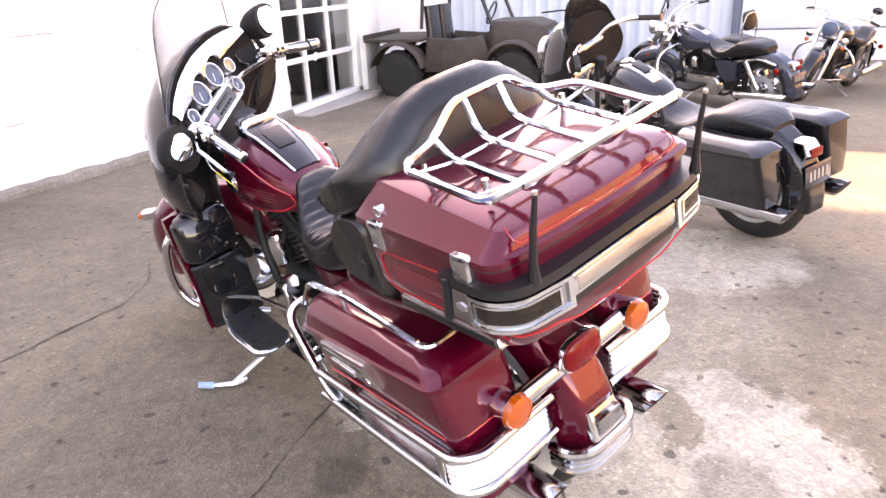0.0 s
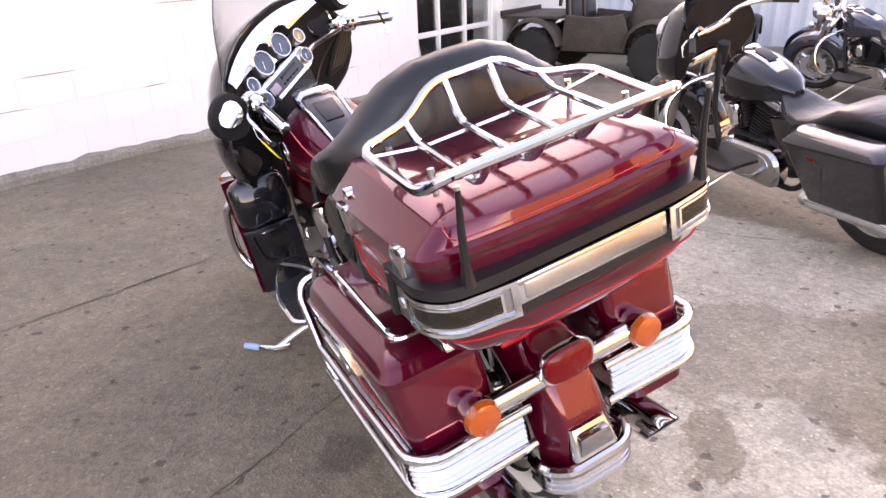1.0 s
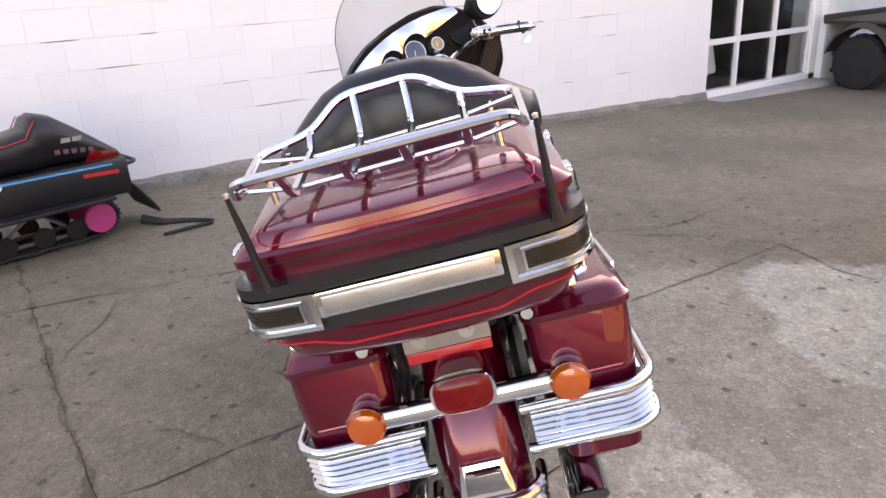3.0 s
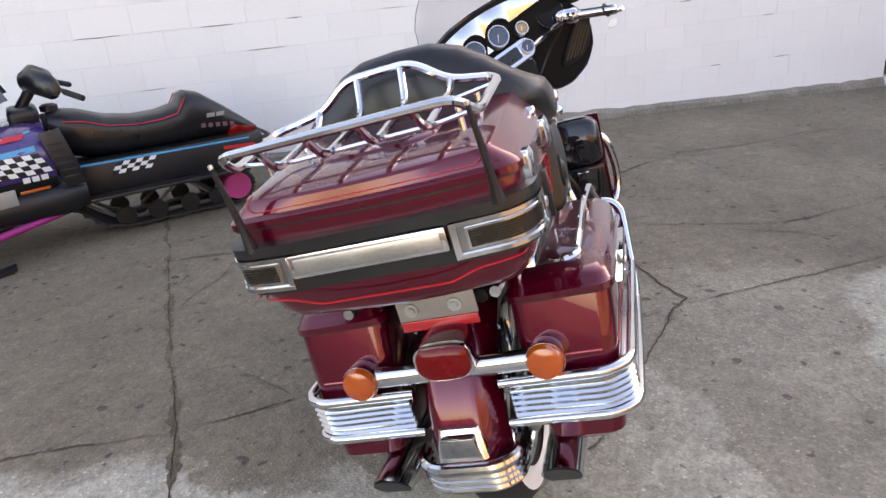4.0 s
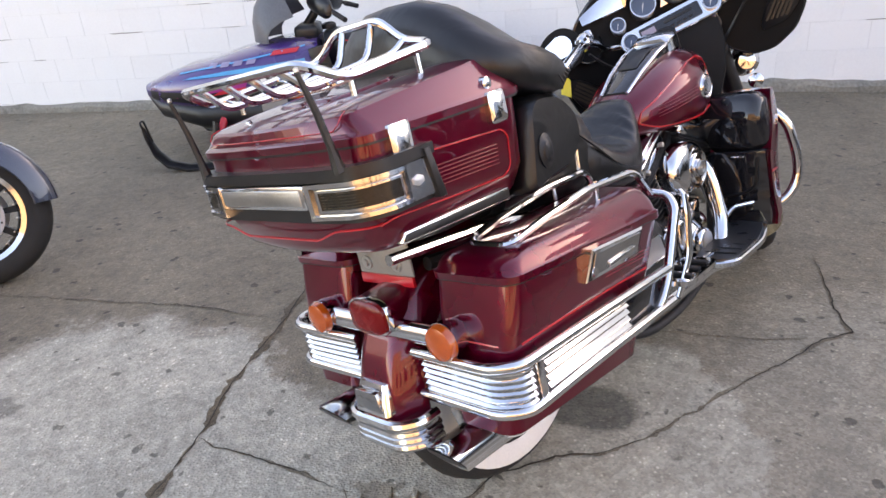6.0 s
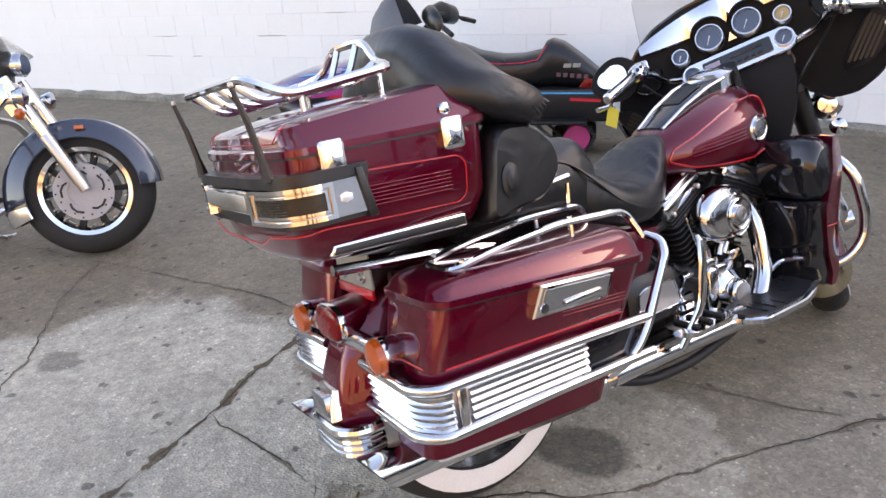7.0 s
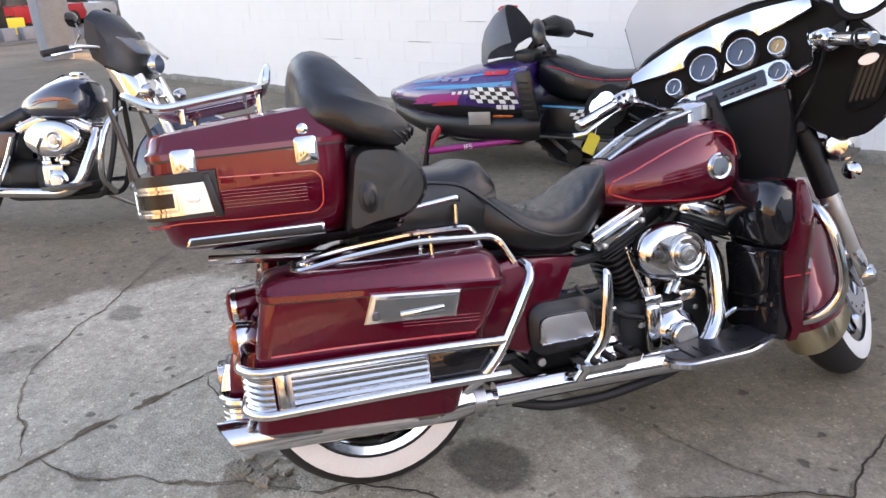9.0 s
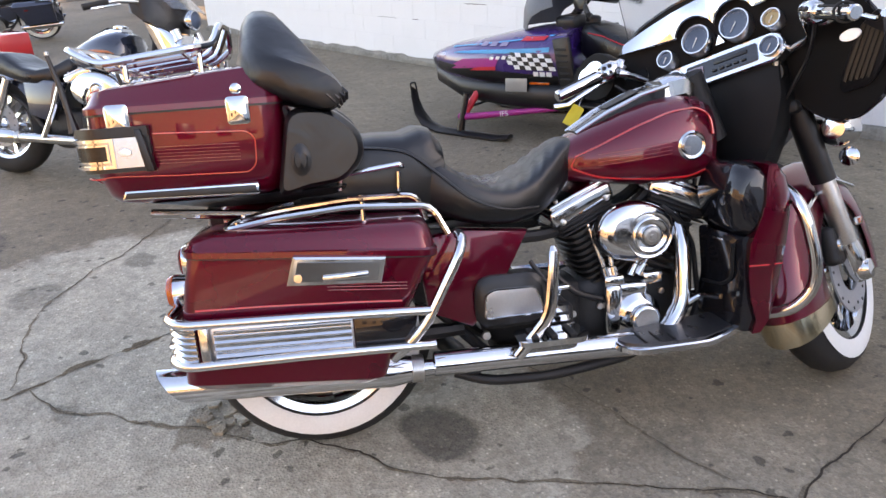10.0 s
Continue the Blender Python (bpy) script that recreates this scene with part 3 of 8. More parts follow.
def fender_bm(c, r, a0, a1, w, drop=0.05, n=22, x=0.0, flare=0.0, deep=False):
    """A mudguard skin with rolled sides, from angle a0 to a1 about a wheel; a deep one has upright skirts."""
    rings = []
    for i in range(n + 1):
        a = radians(a0 + (a1 - a0) * i / n)
        o, s = [], []
        for j in range(17):
            t = -1 + 2 * j / 16
            k = abs(t)
            g = flare * max(0.0, math.degrees(a) - 110) / 90
            if deep:
                t, fall = math.sin(t * math.pi / 2), 1 - math.cos(t * math.pi / 2) ** 0.85
            else:
                fall = max(0, k - 0.55) / 0.45 * (0.35 + 0.65 * max(0, k - 0.55) / 0.45)
            rr = r + g - (drop + g) * fall
            o.append(Vector((x + w * t, c[0] + rr * math.cos(a), c[1] + rr * math.sin(a))))
            s.append(Vector((x + w * t * 0.965, c[0] + (rr - 0.006) * math.cos(a), c[1] + (rr - 0.006) * math.sin(a))))
        rings.append(o + s[::-1])
    return loft(rings)


def cylinder_fins(base, top, half, n=9):
    """A finned barrel between two points of the centre plane."""
    a, c = Vector(base), Vector(top)
    d = (c - a)
    rot = d.to_track_quat("Z", "Y").to_matrix().to_4x4()
    bm = box(half * 1.5, half * 1.5, d.length, (0, 0, d.length / 2), 0.02)
    fins = []
    for i in range(n):
        z = d.length * (0.06 + 0.9 * i / (n - 1))
        fins.append(loft([rrect(-half, half, -half, half, z - 0.0035, 0.03), rrect(-half, half, -half, half, z + 0.0035, 0.03)]))
    for q in [bm] + fins:
        q.transform(Matrix.Translation(a) @ rot)
    return bm, fins


def vtwin(bike, cy=0.87, z0=0.0, cover=CHROME, dark=CRINKLE, wide=1.0):
    """The engine of a big V-twin: cases, barrels, rocker boxes, pushrods, air cleaner, covers."""
    part("crankcase", join(box(0.20, 0.34, 0.20, (0, cy + 0.02, 0.33 + z0), 0.05, 3), box(0.16, 0.22, 0.16, (0.02, cy - 0.22, 0.35 + z0), 0.04, 3)), dark, bike)
    part("gearbox", box(0.19, 0.24, 0.19, (0, cy - 0.28, 0.34 + z0), 0.05, 3), dark, bike)
    for s, b, t in ((-1, (0.015, cy - 0.035, 0.42 + z0), (0.025, cy - 0.108, 0.60 + z0)), (1, (0.015, cy + 0.10, 0.42 + z0), (0.025, cy + 0.175, 0.60 + z0))):
        barrel, fins = cylinder_fins(b, t, 0.072, 10)
        cyl = part("cylinder", barrel, dark, bike, "black finned engine cylinder")
        for fin in fins:
            part("fin", fin, FINMAT, cyl)
        d = (Vector(t) - Vector(b)).normalized()
        rot = d.to_track_quat("Z", "Y").to_matrix().to_4x4()
        head = box(0.15, 0.17, 0.035, (0, 0, 0.012), 0.012)
        lid = join(box(0.168, 0.20, 0.050, (0, 0, 0.046), 0.012, 3), box(0.15, 0.18, 0.014, (0, 0, 0.076), 0.006, 3))
        mm = Matrix.Translation(Vector(t)) @ rot
        part("cylinder_head", join(head, *[box(0.165, 0.175, 0.006, (0, 0, -0.01 + 0.012 * i), 0.003, 1) for i in range(3)]), dark, bike, m=mm)
        lid_ob = part("rocker_cover", lid, cover, bike, "chromed rocker cover", m=mm)
        for px, py in ((-0.06, -0.06), (0.06, -0.06), (-0.06, 0.06), (0.06, 0.06)):
            part("bolt", lathe([(0.007, 0), (0.007, 0.008), (0.004, 0.01)], 8, "z", (px, py, 0.082)), STEEL, lid_ob, m=mm)
            part("side_bolt", lathe([(0.008, 0), (0.008, 0.007), (0.004, 0.009)], 8, "x", (0.083, py * 1.2, 0.030)), STEEL, lid_ob, m=mm) if px > 0 else None
        for o in (-0.018, 0.018):
            p0 = Vector((0.105, cy + 0.035 * s + o * 0.6, 0.425 + z0))
            p1 = Vector((0.085, t[1] + o * 1.3 - s * 0.035, t[2] - 0.005))
            part("pushrod_tube", tube([p0, p0.lerp(p1, 0.18), p0.lerp(p1, 0.2), p1], [0.013, 0.013, 0.008, 0.008], 10), cover, bike)
    part("lifter_block", join(box(0.05, 0.06, 0.035, (0.10, cy - 0.03, 0.415 + z0), 0.008), box(0.05, 0.06, 0.035, (0.10, cy + 0.085, 0.415 + z0), 0.008)), cover, bike)
    cam = part("cam_cover", join(lathe([(0.001, 0.0), (0.055, 0.0), (0.062, 0.012), (0.06, 0.03), (0.046, 0.042), (0.04, 0.046), (0.001, 0.046)], 28, "x", (0.10, cy + 0.035, 0.315 + z0), (1.05, 1.1)),
                                     box(0.035, 0.055, 0.15, (0.118, cy - 0.035, 0.335 + z0), 0.016, 3), box(0.03, 0.12, 0.05, (0.115, cy + 0.01, 0.385 + z0), 0.016, 3)), cover, bike, "chrome cam cover")
    part("timer_cover", lathe([(0.044, 0.0), (0.044, 0.020), (0.040, 0.026), (0.034, 0.028), (0.001, 0.028)], 28, "x", (0.14, cy + 0.046, 0.306 + z0)), CHROME, cam)
    part("timer_face", lathe([(0.033, 0.0), (0.033, 0.003), (0.001, 0.003)], 24, "x", (0.168, cy + 0.046, 0.306 + z0)), STEEL, cam)
    air = lathe([(0.001, 0.0), (0.09, 0.0), (0.099, 0.004), (0.1, 0.012), (0.098, 0.032), (0.093, 0.044), (0.082, 0.053), (0.06, 0.058), (0.001, 0.060)], 40, "x", (0.10, cy + 0.0275, 0.557 + z0), (0.87 * wide ** 0.5, 1.17 * wide))
    a = part("air_cleaner", air, CHROME, bike, "oval chrome air cleaner cover")
    part("air_cleaner_ring", lathe([(0.066, 0.0), (0.068, 0.008), (0.064, 0.012), (0.058, 0.010), (0.052, 0.010), (0.050, 0.017), (0.046, 0.019), (0.036, 0.015), (0.030, 0.015), (0.028, 0.022), (0.001, 0.024)], 36, "x", (0.147, cy + 0.060, 0.549 + z0)), CHROME, a)
    part("air_cleaner_emblem", lathe([(0.025, 0.0), (0.023, 0.005), (0.016, 0.006), (0.014, 0.003), (0.006, 0.003), (0.005, 0.008), (0.001, 0.008)], 24, "x", (0.170, cy + 0.060, 0.549 + z0)), STEEL, a)
    part("primary_cover", join(loft([rrect(cy - 0.36, cy + 0.16, 0.20, 0.42, x, 0.1, 6) for x in (0.0, 0.05)]), loft([rrect(cy - 0.34, cy + 0.14, 0.22, 0.40, x, 0.09, 6) for x in (0.05, 0.068)])), cover, bike, "chrome primary cover", m=Matrix(((0, 0, -1, -0.10), (1, 0, 0, 0), (0, 1, 0, z0), (0, 0, 0, 1))))
    part("derby_cover", lathe([(0.07, 0.0), (0.07, 0.01), (0.06, 0.016), (0.001, 0.018)], 28, "x", (-0.17, cy - 0.22, 0.31 + z0), ), CHROME, bike, m=None)
    part("coil_cover", lathe([(0.001, -0.05), (0.035, -0.05), (0.04, -0.02), (0.04, 0.03), (0.03, 0.06), (0.001, 0.065)], 20, "z", (-0.13, cy + 0.02, 0.56 + z0)), CHROME, bike)


def muffler(bike, s, x=0.197, tail=(-0.405, 0.300), front=(0.25, 0.262), head=(0.86, 0.245), r=0.045, slash=True):
    """A long chrome silencer with a slash-cut end, and the pipe before it."""
    a, c, h = Vector((s * x, *tail)), Vector((s * x, *front)), Vector((s * x * 0.98, *head))
    d = (a - c).normalized()
    pts = [a, a.lerp(c, 0.3), a.lerp(c, 0.9), c]
    bm = tube(pts, [r, r, r, r * 0.72], 20)
    if slash:
        for v in bm.verts:
            if (v.co - a).length < r * 1.2:
                v.co += d * (v.co.z - a.z - r) * 0.78
    body = part("silencer", bm, CHROME, bike, "chrome slash-cut silencer")
    # capped black plug imitates the shade inside an open pipe
    inner = tube([a + d * 0.002, a.lerp(c, 0.22)], r * 0.9, 20)
    if slash:
        for v in inner.verts:
            if (v.co - a).length < r * 1.2:
                v.co += d * ((v.co.z - a.z) * 1.1 - r) * 0.78
    part("silencer_mouth", inner, PLASTIC, body, "black plug standing in for the silencer's shaded hollow")
    part("clamp", tube([c + d * 0.01, c - d * 0.02], r * 0.82, 18), STEEL, body)
    return body


# ---- the maroon touring motorcycle ----
BIKE = pose(1.917, 1.164, 0, 0, -11.4, -31)
bike = thing("touring_motorcycle", "maroon touring motorcycle with chrome guards leaning on its side stand", "motorcycle", BIKE)
STEER = Matrix.Translation((0, 1.68, 0)) @ Matrix.Rotation(radians(39), 4, Vector((0, -math.sin(radians(25.5)), math.cos(radians(25.5))))) @ Matrix.Translation((0, -1.68, 0))

wheel(bike, (0.0, 0.326), white=True, name="rear_wheel", w=0.068)
rear_fender = part("rear_fender", fender_bm((0.0, 0.33), 0.378, 36, 187, 0.092, 0.075), MAROON, bike, "maroon rear mudguard")
part("fender_skirt", join(*[plate([(0.30, 0.40), (0.42, 0.345), (0.50, 0.44), (0.585, 0.60), (0.40, 0.62), (0.28, 0.60)], s * 0.12, s * 0.168, "x", 0.012) for s in (1, -1)]), MAROON, bike, "maroon side cover")
# chrome bumper at the foot of the rear mudguard, with its lamp
bump = [(-0.112, -0.30), (-0.112, -0.355), (-0.07, -0.392), (0.07, -0.392), (0.112, -0.355), (0.112, -0.30)]
fb = part("fender_bumper", tube([(x, y, 0.352) for x, y in bump], 0.012, 8, 0.05), CHROME, bike, "chrome bumper strip on the rear mudguard")
for z in (0.296, 0.312, 0.328):
    part("strip", tube([(x * 0.985, y * 0.992, z) for x, y in bump], 0.0095, 8, 0.05), CHROME, fb)
lamp = part("fender_lamp", loft([rrect(-0.058, 0.058, -0.395, -0.33, 0.372, 0.012), rrect(-0.054, 0.054, -0.388, -0.33, 0.40, 0.012), rrect(-0.046, 0.046, -0.372, -0.33, 0.438, 0.01)]), CHROME, bike, "chrome lamp housing on the mudguard")
part("lens", plate([(-0.044, 0.381), (0.044, 0.381), (0.037, 0.428), (-0.037, 0.428)], -0.3965, -0.35, "y", 0.003), TONEDCHROME, lamp, "clear mirrored lens")
# tail lamp on the light bar
tl = part("tail_lamp", loft([[(0.066 * math.copysign(abs(math.cos(a)) ** 0.6, math.cos(a)) * k, y, 0.58 + 0.043 * math.copysign(abs(math.sin(a)) ** 0.7, math.sin(a)) * k + dz) for a in [2 * math.pi * i / 28 for i in range(28)]] for y, k, dz in ((-0.21, 0.75, 0.02), (-0.27, 0.93, 0.006), (-0.320, 0.985, 0), (-0.328, 0.975, 0))]), MAROON, bike, "maroon tail lamp body with a chrome rim")
part("rim", loft([[(0.066 * math.copysign(abs(math.cos(a)) ** 0.6, math.cos(a)) * k, y, 0.58 + 0.043 * math.copysign(abs(math.sin(a)) ** 0.7, math.sin(a)) * k) for a in [2 * math.pi * i / 28 for i in range(28)]] for y, k in ((-0.318, 0.99), (-0.319, 1.02), (-0.329, 1.025), (-0.333, 1.0), (-0.332, 0.93))]), CHROME, tl, "chrome lamp rim")
part("lens", loft([[(0.066 * math.copysign(abs(math.cos(a)) ** 0.6, math.cos(a)) * k, y, 0.58 + 0.043 * math.copysign(abs(math.sin(a)) ** 0.7, math.sin(a)) * k) for a in [2 * math.pi * i / 28 for i in range(28)]] for y, k in ((-0.328, 0.93), (-0.338, 0.9), (-0.344, 0.75), (-0.347, 0.4))]), REDLENS, tl, "red tail lamp lens")
bar = part("light_bar", loft([[(x, -0.30 + 0.02 * math.cos(a), 0.543 + 0.026 * math.sin(a)) for a in [2 * math.pi * i / 14 for i in range(14)]] for x in (-0.185, -0.06, 0.06, 0.185)]), CHROME, bike, "chrome light bar")
for s in (-1, 1):
    ind = part("turn_signal", lathe([(0.001, 0.05), (0.028, 0.046), (0.038, 0.03), (0.042, 0.0), (0.042, -0.008)], 22, "y", (s * 0.212, -0.312, 0.547), (1, 1)), CHROME, bike, "chrome turn signal")
    part("lens", lathe([(0.041, 0.004), (0.041, -0.003), (0.036, -0.013), (0.018, -0.02), (0.001, -0.021)], 22, "y", (s * 0.212, -0.322, 0.547)), AMBER, ind, "amber turn signal lens")
br = part("licence_bracket", plate([(-0.105, 0.645), (0.080, 0.645), (0.080, 0.735), (-0.105, 0.735)], -0.246, -0.240, "y", 0.002), GREYPLATE, bike, "bare grey number plate bracket")
part("reflector_strip", plate([(-0.103, 0.621), (0.078, 0.621), (0.078, 0.645), (-0.103, 0.645)], -0.250, -0.241, "y", 0.002), REDLINE, br, "red reflector strip")
for x in (-0.07, 0.032):
    part("bolt", lathe([(0.017, 0), (0.016, -0.004), (0.009, -0.004), (0.008, -0.009), (0.001, -0.009)], 14, "y", (x, -0.246, 0.672)), STEEL, br)
# frame, swingarm, shocks, floor of the machine
part("main_frame", join(tube([(0, 1.14, 0.90), (0.05, 0.95, 0.62), (0.09, 0.62, 0.56), (0.10, 0.35, 0.60), (0.10, 0.0, 0.64), (0.08, -0.2, 0.66)], 0.017, 8, 0.06), tube([(0, 1.14, 0.90), (-0.05, 0.95, 0.62), (-0.09, 0.62, 0.56), (-0.10, 0.35, 0.60), (-0.10, 0.0, 0.64), (-0.08, -0.2, 0.66)], 0.017, 8, 0.06),
                         tube([(0.02, 1.17, 0.84), (0.09, 1.16, 0.5), (0.10, 1.08, 0.215), (0.10, 0.5, 0.205), (0.10, 0.32, 0.40)], 0.016, 8, 0.08), tube([(-0.02, 1.17, 0.84), (-0.09, 1.16, 0.5), (-0.10, 1.08, 0.215), (-0.10, 0.5, 0.205), (-0.10, 0.32, 0.40)], 0.016, 8, 0.08),
                         tube([(0.11, 0.40, 0.33), (0.115, 0.0, 0.32)], 0.022, 8), tube([(-0.11, 0.40, 0.33), (-0.115, 0.0, 0.32)], 0.022, 8), tube([(0, 1.20, 0.78), (0, 1.12, 0.97)], 0.04, 14)), CRINKLE, bike, "black steel frame")
part("engine_cradle", box(0.16, 0.5, 0.06, (0, 0.75, 0.22), 0.02), CRINKLE, bike)
part("battery_box", box(0.22, 0.24, 0.20, (0, 0.38, 0.50), 0.03), PLASTIC, bike)
part("support_tray", loft([rrect(-0.15, 0.15, -0.24, 0.12, 0.735, 0.05), rrect(-0.21, 0.225, -0.36, 0.12, 0.768, 0.05)]), PLASTIC, bike, "black luggage support tray")
part("support_bar", join(*[tube([(s * 0.16, -0.36, 0.735), (s * 0.16, -0.02, 0.70), (s * 0.16, 0.12, 0.66), (s * 0.13, 0.25, 0.60)], 0.012, 8, 0.05) for s in (-1, 1)]), CHROME, bike)
part("inner_fender", fender_bm((0.0, 0.33), 0.36, 12, 60, 0.088, 0.06, 8), CRINKLE, bike)
vtwin(bike, 0.87)

for k, (pts, r) in enumerate((([(0.13, 0.66, 0.46), (0.14, 0.72, 0.40), (0.12, 0.80, 0.37)], 0.009), ([(0.12, 0.98, 0.62), (0.13, 1.03, 0.58), (0.11, 1.08, 0.50), (0.10, 1.10, 0.36)], 0.008), ([(0.11, 0.60, 0.50), (0.15, 0.64, 0.43), (0.14, 0.70, 0.36)], 0.007))):
    part("hose", tube(pts, r, 8, 0.03), PLASTIC, bike, "black rubber hose")
part("oil_filter", lathe([(0.001, -0.05), (0.036, -0.05), (0.038, -0.04), (0.038, 0.04), (0.03, 0.045), (0.001, 0.045)], 20, "y", (0.03, 1.09, 0.30)), CHROME, bike, "chrome oil filter")
for y, z in ((0.80, 0.345), (0.985, 0.37), (0.83, 0.262), (0.72, 0.33), (0.74, 0.28)):
    part("case_bolt", lathe([(0.010, 0), (0.009, 0.008), (0.001, 0.009)], 8, "x", (0.105, y, z)), STEEL, bike)

# exhaust
for s in (1, -1):
    muffler(bike, s)
part("exhaust_pipe", tube([(0.198, 0.24, 0.262), (0.198, 0.62, 0.25), (0.197, 0.86, 0.246), (0.19, 0.965, 0.275), (0.178, 1.018, 0.35), (0.163, 1.024, 0.44), (0.135, 1.035, 0.53), (0.07, 1.03, 0.60)], 0.022, 14, 0.06), CHROME, bike, "chrome exhaust header with heat shield")
part("exhaust_crossover", tube([(0.198, 0.40, 0.255), (0.10, 0.42, 0.19), (-0.12, 0.40, 0.19), (-0.198, 0.26, 0.262)], 0.028, 10, 0.08), CRINKLE, bike)
part("heat_shield", join(tube([(0.206, 0.30, 0.272), (0.206, 0.86, 0.258)], 0.033, 14), tube([(0.195, 0.93, 0.262), (0.186, 0.968, 0.282), (0.168, 1.019, 0.355), (0.150, 1.030, 0.44), (0.125, 1.040, 0.515)], 0.024, 14, 0.05)), CHROME, bike)
part("side_rail", tube([(0.17, 0.36, 0.225), (0.20, 0.45, 0.200), (0.205, 0.62, 0.195), (0.18, 0.86, 0.215), (0.12, 0.95, 0.23)], 0.014, 10, 0.06), CRINKLE, bike, "dark lower pipe")

# saddlebags with lids, latches, rails and wrap-round guards
def louvre(pts, z0, z1, low, high):
    """A slanting slat along a line: its lower edge stands out by low, its upper edge by high."""
    pts = [Vector(p) for p in pts]
    rings = []
    for i, p in enumerate(pts):
        d = (pts[min(i + 1, len(pts) - 1)] - pts[max(i - 1, 0)]).normalized()
        n = Vector((d.y, -d.x, 0)).normalized()
        rings.append([p + n * o + Vector((0, 0, z)) for o, z in ((low, z0), (low + 0.0008, z0 + 0.0025), (high, z1), (high - 0.004, z1), (high - 0.004, z0))])
    return loft(rings)


def saddlebag(s):
    m = None if s > 0 else MIRROR
    sl = -0.09
    body = part("saddlebag", loft([rrect(0.205, 0.315, -0.285, 0.14, 0.300, 0.03, 4, sl), rrect(0.175, 0.338, -0.305, 0.17, 0.320, 0.035, 4, sl), rrect(0.155, 0.352, -0.295, 0.215, 0.45, 0.035, 4, sl), rrect(0.148, 0.362, -0.272, 0.27, 0.56, 0.035, 4, sl), rrect(0.148, 0.366, -0.255, 0.305, 0.632, 0.035, 4, sl)]), MAROON, bike, "maroon hard saddlebag", m)
    lid = part("saddlebag_lid", loft([rrect(0.142, 0.373, -0.262, 0.315, 0.634, 0.04, 5, sl), rrect(0.142, 0.373, -0.262, 0.315, 0.648, 0.04, 5, sl), rrect(0.148, 0.367, -0.256, 0.310, 0.652, 0.04, 5, sl), rrect(0.151, 0.362, -0.249, 0.307, 0.668, 0.04, 5, -0.075), rrect(0.155, 0.355, -0.240, 0.303, 0.680, 0.042, 5, -0.06), rrect(0.163, 0.345, -0.226, 0.297, 0.689, 0.045, 5, -0.045), rrect(0.178, 0.330, -0.205, 0.285, 0.695, 0.045, 5, -0.03), rrect(0.205, 0.302, -0.165, 0.255, 0.698, 0.04, 5, -0.02)]), MAROON, body, "maroon saddlebag lid", m)
    part("lid_gasket", loft([rrect(0.144, 0.371, -0.259, 0.312, 0.6305, 0.038, 5, sl), rrect(0.144, 0.371, -0.259, 0.312, 0.6345, 0.038, 5, sl)]), PLASTIC, body, "", m)
    part("pinstripe", tube([(0.352 + (z + 0.09 * y - 0.45) / 0.11 * 0.010, y, z) for y, z in ((-0.25, 0.532), (-0.1, 0.526), (0.10, 0.513), (0.22, 0.503))], 0.0026, 5), REDLINE, body, "", m)
    part("pinstripe", tube([(0.18, -0.2815, 0.535), (0.325, -0.2815, 0.535)], 0.0024, 5), REDLINE, body, "", m)
    for k in range(3):
        part("pinstripe", tube([(0.352 + (z + 0.09 * y - 0.45) / 0.11 * 0.010, y, z) for y, z in ((0.05, 0.549 + 0.008 * k), (0.235, 0.532 + 0.008 * k))], 0.0011, 5), PINDIM, body, "", m)
    la = part("latch", loft([[(x + 0.20 * (z - 0.6), y, z) for y, z in ((-0.04 + i, 0.571 + i * 0.3), (0.175 - i, 0.552 + i), (0.19 - i, 0.618 - i), (-0.018 + i, 0.640 - i))] for x, i in ((0.358, 0), (0.378, 0), (0.382, 0.005))]), CHROME, body, "chrome saddlebag latch cover", m)
    # chrome face; the grey it mirrors is put into its tone
    part("latch_recess", loft([[(x + 0.20 * (z - 0.6), y, z) for y, z in ((-0.024 + i, 0.579 + i * 0.3), (0.168 - i, 0.562 + i), (0.178 - i, 0.610 - i), (-0.010 + i, 0.629 - i))] for x, i in ((0.3800, 0), (0.3828, 0.002))]), TONEDCHROME, la, "polished chrome recess, toned for grey reflections", m)
    part("latch_handle", box(0.008, 0.105, 0.014, (0.3815, 0.095, 0.582), 0.003), CHROME, la, "", m)
    part("lock", lathe([(0.011, 0), (0.010, 0.006), (0.001, 0.006)], 14, "x", (0.378, -0.012, 0.588)), CHROME, la, "", m)
    rail = part("lid_rail", tube([(0.325, 0.345, 0.645), (0.308, 0.312, 0.715), (0.305, 0.12, 0.729), (0.305, -0.05, 0.718), (0.30, -0.17, 0.700), (0.19, -0.17, 0.700), (0.185, -0.05, 0.718), (0.185, 0.12, 0.730), (0.188, 0.29, 0.726), (0.188, 0.31, 0.66)], 0.0085, 8, 0.03), CHROME, bike, "chrome rail over the saddlebag lid", m)
    for x, y, z in ((0.30, -0.14, 0.672), (0.19, -0.14, 0.672), (0.305, 0.15, 0.694), (0.185, 0.15, 0.694)):
        part("post", tube([(x, y, z), (x, y, z + 0.045)], 0.006, 8), CHROME, rail, "", m)
    def gy(z_rear, z_front):
        return [(0.10, -0.312, z_rear - 0.004), (0.33, -0.325, z_rear + 0.004), (0.378, -0.285, z_rear + 0.002), (0.38, 0.0, (z_rear + z_front) / 2 + 0.004), (0.378, 0.29, z_front)]
    top = part("bag_guard", tube(gy(0.505, 0.477), 0.0115, 10, 0.035), CHROME, bike, "chrome wrap-round saddlebag guard with slats", m)
    part("lower_rail", tube(gy(0.405, 0.392), 0.0115, 10, 0.035), CHROME, top, "", m)
